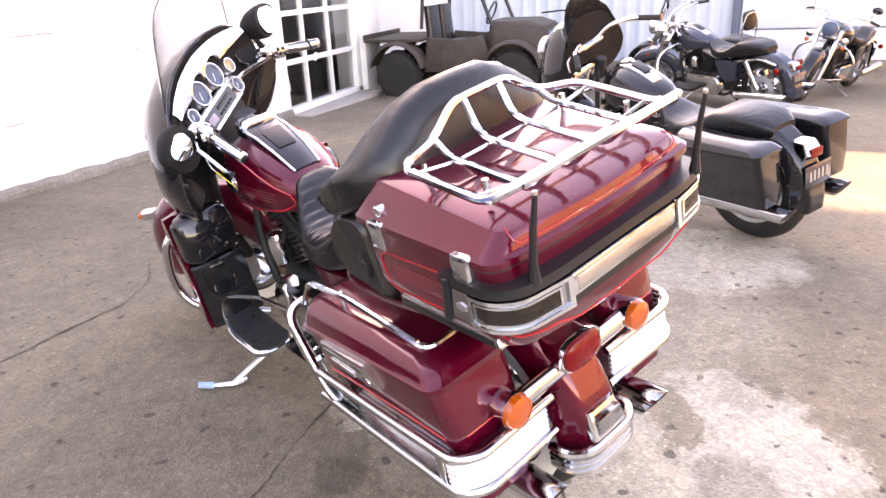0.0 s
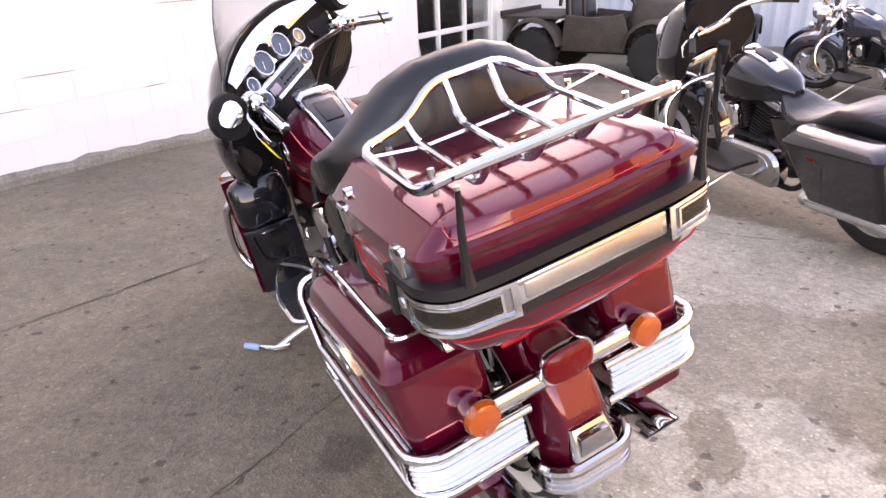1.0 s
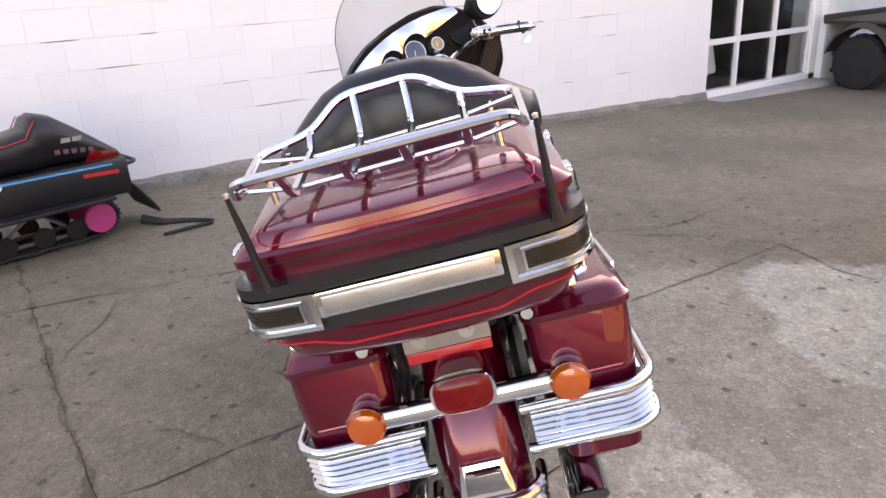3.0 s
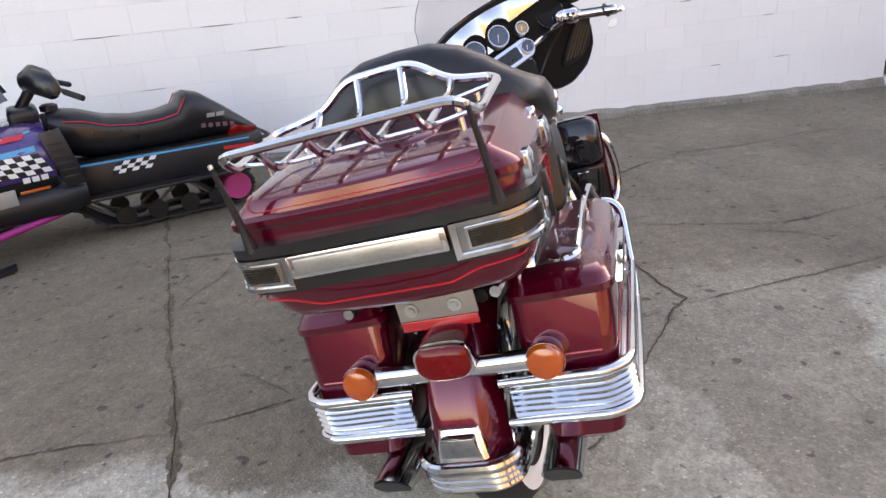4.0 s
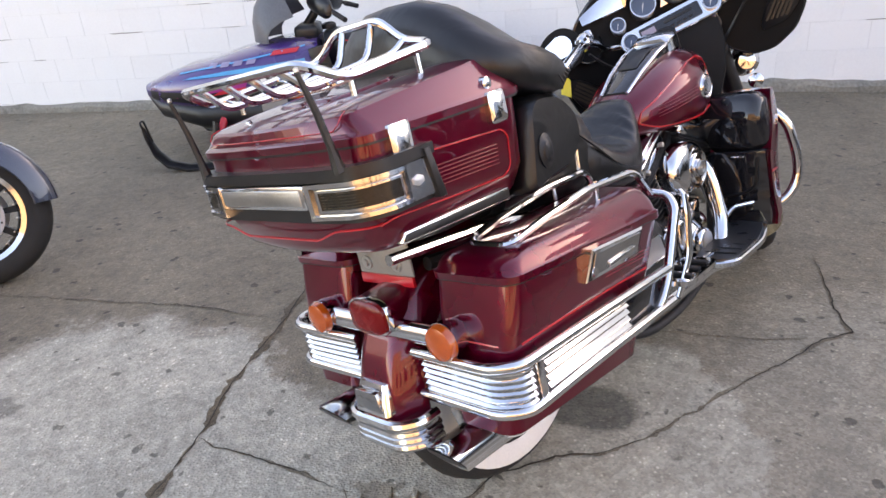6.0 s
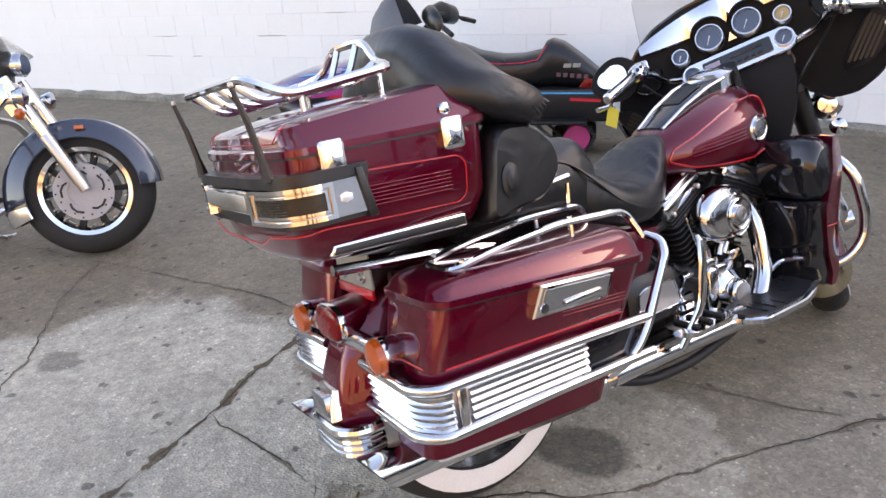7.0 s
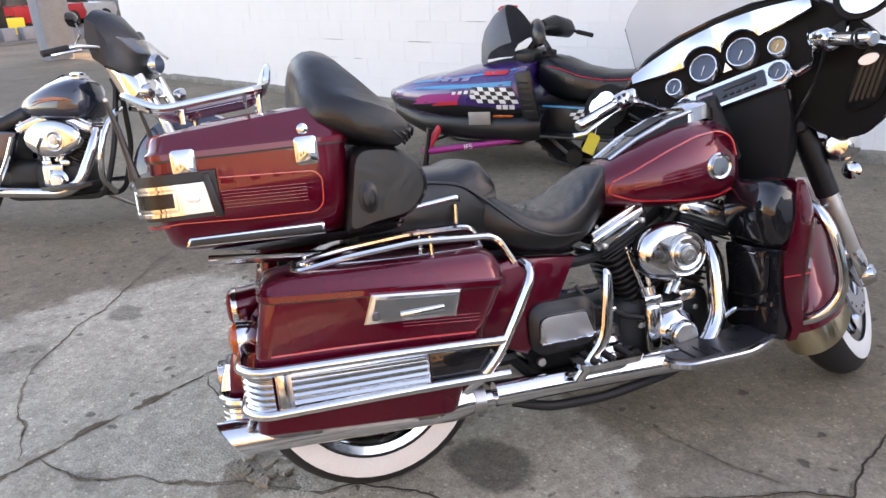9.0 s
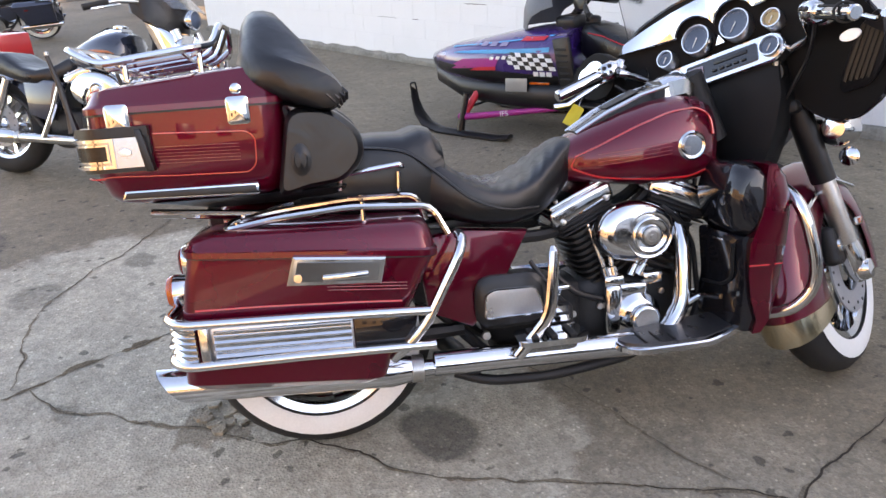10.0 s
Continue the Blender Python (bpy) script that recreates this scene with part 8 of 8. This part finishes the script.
        part("spoke", tube([(x, y, r), (x - w * 0.5, y + 0.15 * math.cos(a), r + 0.15 * math.sin(a))], 0.016, 6), ALLOY, rim)
    side = 1 if x > 0 else -1
    part("hub_cap", lathe([(0.060, 0.0), (0.055, side * 0.02), (0.001, side * 0.025)], 18, "x", (x + side * w * 0.75, y, r)), ALLOY, rim, "silver hub cap")
    for k in range(4):
        a = math.pi / 4 + math.pi / 2 * k
        part("hub_arm", tube([(x + side * w * 0.74, y, r), (x + side * w * 0.80, y + 0.15 * math.cos(a), r + 0.15 * math.sin(a))], 0.014, 6), ALLOY, rim)
    return rim


def _lug(x, y, r, w, i):
    a = 2 * math.pi * i / 20
    bm = box(w * 0.9, 0.05, 0.03, ((0.4 if i % 2 else -0.4) * w, 0, 0), 0.008, 1)
    bm.transform(Matrix.Translation((x, y + r * math.cos(a), r + r * math.sin(a))) @ Matrix.Rotation(a - math.pi / 2, 4, "X"))
    return bm


def utv(m):
    """A side-by-side with cargo bed and roll cage; forward is y."""
    v = thing("utility_vehicle", "dark olive side-by-side utility vehicle with roll cage and knobbly tyres", "utility vehicle", m)
    for x in (-0.62, 0.62):
        for y in (-0.85, 0.85):
            offroad_wheel(v, x, y)
    part("chassis", box(0.8, 2.3, 0.16, (0, 0, 0.38), 0.05), PLASTIC, v)
    part("cargo_bed", join(box(1.35, 0.9, 0.05, (0, -0.93, 0.80), 0.02), box(1.35, 0.04, 0.07, (0, -1.36, 0.85), 0.01)), CAMO, v, "dark cargo bed")
    for s in (1, -1):
        part("door", plate([(-0.45, 0.36), (0.45, 0.36), (0.50, 0.62), (0.42, 0.86), (0.10, 0.80), (-0.40, 0.84)], s * 0.60, s * 0.66, "x", 0.02), CAMO, v, "dark olive half door")
    part("hood", loft([rrect(-0.55, 0.55, 0.45, 1.30, 0.55, 0.15, 5), rrect(-0.58, 0.58, 0.45, 1.33, 0.75, 0.15, 5), rrect(-0.52, 0.52, 0.45, 1.25, 0.95, 0.15, 5, 0.0), rrect(-0.45, 0.45, 0.45, 1.05, 1.02, 0.12, 5)]), CAMO, v, "dark olive hood")
    for s in (1, -1):
        part("fender", fender_bm((0.85, 0.36), 0.44, 10, 170, 0.17, 0.05, 10, s * 0.62), CAMO, v)
        part("rear_fender", fender_bm((-0.85, 0.36), 0.44, 10, 170, 0.17, 0.05, 10, s * 0.62), CAMO, v)
        part("head_light", lathe([(0.001, 0.02), (0.09, 0.0), (0.08, -0.05)], 16, "y", (s * 0.38, 1.31, 0.80)), GAUGE, v, "head light")
        part("cage_side", tube([(s * 0.62, 0.55, 0.98), (s * 0.56, 0.20, 1.85), (s * 0.56, -0.42, 1.88), (s * 0.62, -0.48, 0.95)], 0.025, 8, 0.1), PLASTIC, v, "black roll cage side")
        part("seat", loft([rrect(s * 0.28 - 0.22, s * 0.28 + 0.22, -0.35, 0.12, 0.62, 0.06), rrect(s * 0.28 - 0.22, s * 0.28 + 0.22, -0.35, 0.12, 0.74, 0.06)]), LEATHER, v, "black bench seat")
        part("backrest", loft([rrect(s * 0.28 - 0.22, s * 0.28 + 0.22, -0.45, -0.35, 0.72, 0.04), rrect(s * 0.28 - 0.20, s * 0.28 + 0.20, -0.50, -0.40, 1.25, 0.04)]), LEATHER, v)
    for y, z in ((0.20, 1.85), (-0.42, 1.88)):
        part("cage_bar", tube([(-0.56, y, z), (0.56, y, z)], 0.025, 8), PLASTIC, v)
    part("steering_wheel", tube([(-0.28 + 0.17 * math.cos(q), 0.30 + 0.06 * math.sin(q), 1.10 + 0.15 * math.sin(q)) for q in [2 * math.pi * i / 20 for i in range(20)]], 0.014, 6, closed=True), PLASTIC, v)
    part("bumper", tube([(-0.4, 1.28, 0.45), (-0.35, 1.42, 0.50), (-0.3, 1.42, 0.75), (0.3, 1.42, 0.75), (0.35, 1.42, 0.50), (0.4, 1.28, 0.45)], 0.022, 8, 0.06), PLASTIC, v, "black front bumper")
    part("mud_flap", box(0.5, 0.02, 0.24, (0, 1.38, 0.50), 0.01), PLASTIC, v)
    return v


utv(pose(10.49, 3.95, height(10.4, 3.9), 0, 0, 180))


def quad(m):
    v = thing("quad_bike", "black quad bike with a yellow shield badge on the back", "quad bike", m)
    for x in (-0.42, 0.42):
        for y in (-0.6, 0.6):
            offroad_wheel(v, x, y, 0.30, 0.11)
    part("body", loft([sled_ring(*r) for r in ((-0.75, 0.20, 0.72, 0.45), (-0.5, 0.26, 0.80, 0.40), (0.0, 0.20, 0.78, 0.35), (0.4, 0.24, 0.88, 0.40), (0.75, 0.20, 0.82, 0.5))]), PLASTIC, v, "black body")
    part("seat", loft([seat_ring(*r) for r in ((-0.6, 0.15, 0.86, 0.74, 0), (-0.3, 0.16, 0.84, 0.70, 0), (0.1, 0.12, 0.86, 0.70, 0))]), LEATHER, v)
    for s in (1, -1):
        for y in (-0.6, 0.6):
            part("fender", fender_bm((y, 0.33), 0.40, 10, 170, 0.16, 0.04, 10, s * 0.42), PLASTIC, v)
    part("rear_rack", tube([(-0.35, -0.35, 0.92), (-0.35, -0.85, 0.92), (0.35, -0.85, 0.92), (0.35, -0.35, 0.92)], 0.014, 6, 0.06, closed=True), PLASTIC, v)
    part("handlebar", tube([(-0.38, 0.28, 1.06), (-0.1, 0.40, 1.08), (0.1, 0.40, 1.08), (0.38, 0.28, 1.06)], 0.014, 6, 0.05), PLASTIC, v)
    badge = part("badge", plate([(-0.12, 0.40), (0.0, 0.33), (0.12, 0.40), (0.12, 0.62), (-0.12, 0.62)], -0.79, -0.76, "y", 0.008), YELLOW, v, "yellow shield-shaped panel")
    for k in range(3):
        part("badge_bar", plate([(-0.08, 0.415 + 0.06 * k), (0, 0.39 + 0.06 * k), (0.08, 0.415 + 0.06 * k), (0.08, 0.445 + 0.06 * k), (0, 0.42 + 0.06 * k), (-0.08, 0.445 + 0.06 * k)], -0.796, -0.788, "y"), PLASTIC, badge)
    return v


quad(pose(11.75, 2.75, height(11.75, 2.75), 0, 0, -85))


# ---- garage front, east and closing walls, distance ----
JOINT = mat("open_mortar_joint", (0.16, 0.145, 0.13), 0.95, 0, 0.4, 12, 90, 0.05)
GREYTRIM = mat("pale_grey_trim", (0.55, 0.56, 0.58), 0.5, 0.0, 0.1, 6, 80, 0.02)
# near-black colour stands in for the room's lack of light
DARKROOM = mat("interior_dimmed_in_colour", (0.05, 0.045, 0.045), 0.9, 0.0, 0.3, 3, 30, 0.0)
PALEWALL = mat("pale_render", (0.42, 0.41, 0.40), 0.85, 0, 0.2, 2, 20, 0.03)
GX0, GX1, GZ = 7.86, 10.0, -0.18
gar = part("door_1", join(box(0.14, 0.14, 2.6, (GX1 - 0.07, WALL_Y + 0.09, 1.05), 0.01), box(GX1 - GX0, 0.14, 0.13, ((GX0 + GX1) / 2, WALL_Y + 0.09, -0.155), 0.01), box(GX1 - GX0, 0.14, 0.2, ((GX0 + GX1) / 2, WALL_Y + 0.09, 2.25), 0.01)), WHITE)
tagged(gar, "white-framed glazed garage door with small panes", "garage door", kind="structure")
MULL = (7.885, 8.45, 9.13, 9.85)
for x in MULL:
    part("mullion", box(0.045, 0.06, 2.24, (x, WALL_Y + 0.075, 1.03), 0.006), WHITE, gar)
for j in range(3):
    part("transom", box(GX1 - GX0 - 0.14, 0.05, 0.065, ((GX0 + GX1) / 2 - 0.07, WALL_Y + 0.08, 0.46 + 0.58 * j), 0.006), WHITE, gar)
for x0, x1 in zip(MULL, MULL[1:]):
    for j in range(4):
        p = part("pane", box(x1 - x0 - 0.046, 0.006, 0.50, ((x0 + x1) / 2, WALL_Y + 0.09, 0.175 + 0.58 * j), 0), PANE, gar)
        p.visible_shadow = False
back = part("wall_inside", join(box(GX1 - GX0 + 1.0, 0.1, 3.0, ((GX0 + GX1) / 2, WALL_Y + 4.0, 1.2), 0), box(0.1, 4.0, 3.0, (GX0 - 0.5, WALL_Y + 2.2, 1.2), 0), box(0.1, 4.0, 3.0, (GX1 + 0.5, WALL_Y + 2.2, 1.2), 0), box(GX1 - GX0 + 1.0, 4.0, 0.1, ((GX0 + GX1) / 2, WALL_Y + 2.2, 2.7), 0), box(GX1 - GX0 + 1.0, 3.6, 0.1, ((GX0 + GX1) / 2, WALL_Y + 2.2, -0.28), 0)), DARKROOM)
tagged(back, "workshop interior behind the glazed door, dimness put into its colour", "interior wall", kind="structure")
for k in range(3):
    r_ = part("paper_roll", lathe([(0.001, -0.2), (0.075, -0.2), (0.08, -0.19), (0.08, 0.19), (0.075, 0.2), (0.001, 0.2)], 16, "z", (0, 0, 0)), WHITE, None, m=Matrix.Translation((GX0 + 0.16 + 0.13 * k, WALL_Y + 0.35, 0.20 + 0.03 * k)) @ pose(0, 0, 0, 0, -16, 0))
    tagged(r_, "white paper roll behind the garage window", "roll", "rolls behind the window")
apron = part("door_sill", box(GX1 - GX0 + 0.1, 0.35, 0.10, ((GX0 + GX1) / 2, WALL_Y - 0.12, GZ - 0.035), 0.015), mat("pale_sill_concrete", (0.34, 0.31, 0.28), 0.85, 0, 0.25, 5, 60, 0.05))
tagged(apron, "pale concrete sill before the garage door", "sill", kind="structure")
pier = part("wall_pier", box(0.55, 0.5, 4.5, (GX1 + 0.27, WALL_Y + 0.18, 1.9), 0.01), WHITE)
tagged(pier, "white corner pier beside the garage door", "pier", kind="structure")
over = part("wall_over_door", box(GX1 - GX0, 0.3, 2.0, ((GX0 + GX1) / 2, WALL_Y + 0.16, 3.25), 0), WHITE)
tagged(over, "white wall over the garage door", "wall", kind="structure")

# east wall: ribbed sheet metal on a dark base
EX = 13.2
ribs = []
for i in range(124):
    y = -2.8 + 0.075 * i
    dx = -0.018 if i % 3 == 0 else 0.0
    ribs.append([(EX + dx, y, -0.25), (EX + dx, y, 3.2), (EX + 0.1, y, 3.2), (EX + 0.1, y, -0.25)])
east = part("wall_east", loft(ribs), RIBBED, flat=True)
tagged(east, "pale blue ribbed sheet metal wall", "wall", kind="structure")
base = part("wall_east_base", box(0.12, 9.2, 0.25, (EX - 0.03, 1.8, -0.26), 0.01), PLINTH)
tagged(base, "dark concrete base under the metal wall", "footing", kind="structure")
door = part("door_2", join(*[box(0.05, 2.6, 0.58, (EX - 0.06, -1.2, 0.05 + 0.6 * k), 0.02) for k in range(5)]), mat("white_sectional_door", (0.62, 0.67, 0.72), 0.45, 0, 0.06, 3, 40, 0.01))
tagged(door, "pale sectional overhead door with horizontal panels", "door", kind="structure")
trim = part("trim", join(box(0.08, 0.12, 3.2, (EX - 0.07, 0.17, 1.3), 0.01), box(0.08, 0.12, 3.2, (EX - 0.07, -2.57, 1.3), 0.01)), mat("dark_door_trim", (0.10, 0.13, 0.18), 0.5, 0, 0.1, 5, 50, 0.01))
tagged(trim, "dark blue-grey door jambs", "trim", kind="structure")
ewall = part("wall_corner", box(0.12, 1.6, 3.5, (EX - 0.02, 5.9, 1.45), 0.01), WHITE)
tagged(ewall, "white wall at the corner of the yard", "wall", kind="structure")
link = part("wall_link", box(EX - GX1 - 0.5, 0.25, 3.6, ((EX + GX1 + 0.5) / 2, WALL_Y + 0.45, 1.45), 0), WHITE)
tagged(link, "white wall behind the utility vehicle", "wall", kind="structure")
roof = part("roof_north", box(23.7, 7.0, 0.25, (0.6, WALL_Y + 3.5, 4.25), 0.02), GREYTRIM)
tagged(roof, "flat roof over the white block building", "roof", kind="structure")
roof2 = part("roof_east", box(9, 15.8, 0.3, (EX + 4.5, 5.1, 3.35), 0.02), GREYTRIM)
tagged(roof2, "flat roof over the metal building", "roof", kind="structure")

# unseen block, added to keep the sun off part of the yard
upper = part("wall_shade_upper", box(2.6, 3.4, 2.4, (9.3, WALL_Y + 2.0, 5.55), 0.02), WHITE)
tagged(upper, "unseen white block above the garage, added to shade the yard", "wall", kind="structure")

# added out of view: its shadow covers the ground mirrored in the saddlebags
shade_tower = part("wall_shade_east", box(7.0, 6.0, 12.5, (17.0, 16.0, 6.0), 0.02), PALEWALL)
tagged(shade_tower, "unseen plain block, added to shade the south-west ground", "wall", kind="structure")
# tall plain wall added out of view to cast shade over the far lot
tall = part("wall_shade_north", box(50, 3.0, 11.0, (-22, 23.5, 5.3), 0.02), PALEWALL)
tagged(tall, "unseen plain wall, added to keep the sun off the far lot", "wall", kind="structure")

# sunlit brick building across the yard, behind the camera
wall_se = part("wall_east_end", box(9, 0.2, 3.5, (EX + 4.5, -2.85, 1.45), 0.01), RIBBED)
tagged(wall_se, "pale blue end wall of the metal building", "wall", kind="structure")
bw_ = part("wall_south", box(47.6, 0.4, 3.6, (22.6, -9.4, 1.4), 0), BRICK)
bt_ = part("wall_south_upper", box(8.0, 0.4, 1.4, (2.8, -9.4, 3.9), 0), BRICK)
tagged(bt_, "upper storey of the tan brick building across the yard", "wall", kind="structure")
tagged(bw_, "sunlit tan brick building across the yard", "building", kind="structure")
for k in range(14):
    part("window", box(1.2, 0.06, 1.4, (3.9 + 3.0 * k, -9.19, 1.5), 0.01), SMOKE, bw_)

# the street end: pier, posts, kerb and boxes before a lot with parked cars
PALE = mat("weathered_white_concrete", (0.20, 0.215, 0.25), 0.8, 0, 0.2, 4, 40, 0.03)
wp = part("wall_west_pier", box(0.56, 0.5, 3.4, (-13.95, 6.0, 1.6), 0.02), PALE)
tagged(wp, "white pier beyond the wall's end", "pier", kind="structure")
kerb = part("pavement", box(9, 26, 0.16, (-24.9, 12, 0.0), 0.02), mat("far_pavement", (0.12, 0.115, 0.11), 0.9, 0, 0.15, 1, 20, 0.02))
tagged(kerb, "grey raised pavement of the far lot", "pavement", kind="structure")


def lone(name, bm, material, label, category, m, group=""):
    o = part(name, bm, material, None, m=m)
    return tagged(o, label, category, group)


lone("steel_post", box(0.42, 0.30, 3.4, (0, 0, 1.7), 0.02), PALE, "grey steel post beyond the wall", "post", pose(-17.6, 7.6, 0))
lone("dark_post", box(0.26, 0.26, 3.4, (0, 0, 1.7), 0.02), PLASTIC, "dark post at the edge of the far lot", "post", pose(-22.2, 7.45, 0.08))
lone("tan_post", box(0.26, 0.26, 3.4, (0, 0, 1.7), 0.02), mat("tan_post", (0.26, 0.155, 0.085), 0.6), "tan wooden post at the far lot", "post", pose(-22.6, 6.15, 0.08))
lone("sign_board", join(box(0.06, 1.15, 1.75, (0, 0, 1.25), 0.01), box(0.05, 0.08, 0.40, (0, -0.45, 0.19), 0.005), box(0.05, 0.08, 0.40, (0, 0.45, 0.19), 0.005)), mat("cream_board", (0.26, 0.25, 0.235), 0.7, 0, 0.25, 3, 30, 0.02), "cream sign board standing at the far lot", "sign board", pose(-24.0, 7.55, 0.08))
for k in range(5):
    lone("planter_box", box(0.3, 0.42, 0.38, (0, 0, 0.19), 0.03), PALE, "white planter box at the far kerb", "planter", pose(-21.4, 6.2 + 0.55 * k, 0.08, 0, 0, 6 * k), "planters at the far kerb")
lone("yellow_bin", box(0.5, 0.6, 0.55, (0, 0, 0.28), 0.04), YELLOW, "yellow bin among the parked cars", "bin", pose(-25.4, 8.75, 0.08))


def car(m, material, label):
    """A parked car in full shape, seen far off."""
    c = thing("car", label, "car", m, "cars in the far street")
    part("body", loft([rrect(-0.85, 0.85, -2.1, 2.1, 0.30, 0.3, 5), rrect(-0.9, 0.9, -2.2, 2.2, 0.55, 0.35, 5), rrect(-0.86, 0.86, -2.1, 2.1, 0.88, 0.3, 5), rrect(-0.72, 0.72, -1.5, 1.0, 0.95, 0.3, 5)]), material, c)
    part("cabin", loft([rrect(-0.74, 0.74, -1.5, 0.9, 0.93, 0.25, 5), rrect(-0.58, 0.58, -1.1, 0.35, 1.42, 0.25, 5)]), SMOKE, c)
    part("roof", loft([rrect(-0.58, 0.58, -1.1, 0.35, 1.42, 0.25, 5), rrect(-0.5, 0.5, -1.0, 0.25, 1.47, 0.25, 5)]), material, c)
    for x in (-0.8, 0.8):
        for y in (-1.35, 1.35):
            w = part("wheel", lathe([(0.02, -0.08), (0.19, -0.1), (0.2, -0.09), (0.2, 0.09), (0.19, 0.1), (0.02, 0.08)], 18, "x", (x, y, 0.32)), ALLOY, c)
            part("tyre", lathe([(0.2, -0.1), (0.3, -0.1), (0.32, -0.06), (0.32, 0.06), (0.3, 0.1), (0.2, 0.1)], 22, "x", (x, y, 0.32)), RUBBER, w)
    return c


RED = mat("red_car_paint", (0.45, 0.015, 0.02), 0.25, 0.1, 0.1, 2, 100, 0.0, coat=1.0)
CARWHITE = mat("white_car_paint", (0.42, 0.42, 0.41), 0.25, 0.0, 0.05, 2, 100, 0.0, coat=1.0)
car(pose(-27.5, 9.9, 0.08, 0, 0, 20), RED, "red car parked in the far lot")
car(pose(-27.0, 7.9, 0.08, 0, 0, 15), RED, "red car parked beside the sign board")
car(pose(-31.0, 12.6, 0, 0, 0, 15), CARWHITE, "white car parked in the far lot")
car(pose(-32.5, 9.6, 0, 0, 0, 18), CARWHITE, "white car parked behind the red cars")
bk = part("backdrop", box(0.3, 60, 7, (-46, 20, 3.2), 0), mat("far_buildings", (0.25, 0.26, 0.28), 0.9, 0, 0.4, 0.5, 4, 0.0))
tagged(bk, "pale buildings at the far end of the street", "buildings", kind="structure")
crate = part("red_crate", box(0.55, 0.42, 0.36, (0, 0, 0.18), 0.02), RED, None, m=pose(-8.2, 2.2, 0, 0, 0, 10))
tagged(crate, "red plastic crate standing on the concrete", "crate")

rnd = random.Random(4)
for k in range(9):
    n, r = rnd.randint(5, 7), rnd.uniform(0.012, 0.032)
    ring = [(r * rnd.uniform(0.65, 1.1) * math.cos(2 * math.pi * i / n), r * rnd.uniform(0.65, 1.1) * math.sin(2 * math.pi * i / n)) for i in range(n)]
    x, y = 1.50 + rnd.uniform(0, 0.18), 0.91 + rnd.uniform(0, 0.10)
    bit = part("concrete_chip", loft([[(u, v, 0.0) for u, v in ring], [(u * 0.9, v * 0.9, 0.010) for u, v in ring]]), CONCRETE, None, m=pose(x, y, 0.001, rnd.uniform(-6, 6), rnd.uniform(-6, 6), rnd.uniform(0, 360)), flat=True)
    tagged(bit, "broken grey concrete chip beside a crack", "concrete chip", "chips by the crack")

# ---- single blocks of the white wall, the stretch before the camera as parts ----
def block_mesh(name, l):
    bm = box(l, 0.05, COURSE - 0.003, (0, 0, 0), 0.002, 1)
    me = bpy.data.meshes.new(name)
    bm.to_mesh(me)
    bm.free()
    me.materials.append(BLOCK)
    return me


full_block, half_block = block_mesh("block", BLOCK_L - 0.003), block_mesh("half_block", BLOCK_L / 2 - 0.003)
rest = bmesh.new()
rnd = random.Random(11)
for row in range(20):
    z = 0.085 - COURSE + COURSE * (row + 0.5)
    x = -9.0 + (BLOCK_L / 2 if row % 2 else 0)
    cells = ([(-9.0 + BLOCK_L / 4, True)] if row % 2 else [])
    while x + BLOCK_L <= GARAGE_X + 0.001:
        cells.append((x + BLOCK_L / 2, False))
        x += BLOCK_L
    if GARAGE_X - x > BLOCK_L * 0.4:
        cells.append((x + BLOCK_L / 4, True))
    for cx, is_half in cells:
        y = WALL_Y + 0.0125 + rnd.gauss(0, 0.0006)
        if -1.9 < cx < 6.6 and 1 <= row < 14 and not (row > 11 and cx < 3):
            o = new("block", half_block if is_half else full_block)
            o.parent = wall
            o.location = (cx, y, z)
        else:
            l = (BLOCK_L / 2 if is_half else BLOCK_L) - 0.003
            h, d = (COURSE - 0.003) / 2, 0.025
            vs = [rest.verts.new((cx + sx * l / 2, y + sy * d, z + sz * h)) for sx in (-1, 1) for sy in (-1, 1) for sz in (-1, 1)]
            for q in ((0, 1, 5, 4), (0, 2, 3, 1), (4, 5, 7, 6), (1, 3, 7, 5), (0, 4, 6, 2), (2, 6, 7, 3)):
                rest.faces.new([vs[i] for i in q])
bmesh.ops.recalc_face_normals(rest, faces=rest.faces)
rest_ob = part("block_rest", rest, BLOCK, wall, flat=True)
tagged(rest_ob, kind="stuff")
# short stretches where the bed joints have opened
rnd = random.Random(23)
for k in range(85):
    x, row = rnd.uniform(-4.0, 6.8), rnd.randint(1, 13)
    z, l = 0.085 - COURSE + COURSE * row, rnd.uniform(0.10, 0.45)
    n = max(3, int(l / 0.05))
    w = rnd.uniform(0.0015, 0.0045)
    rings = []
    for i in range(n + 1):
        px, pz = x + l * i / n, z + rnd.gauss(0, 0.001)
        q = w * (0.25 if i in (0, n) else rnd.uniform(0.5, 1.0))
        rings.append([(px, WALL_Y - 0.0155, pz - q), (px, WALL_Y - 0.0155, pz + q), (px, WALL_Y - 0.010, pz + q), (px, WALL_Y - 0.010, pz - q)])
    part("open_joint", loft(rings), JOINT, wall)
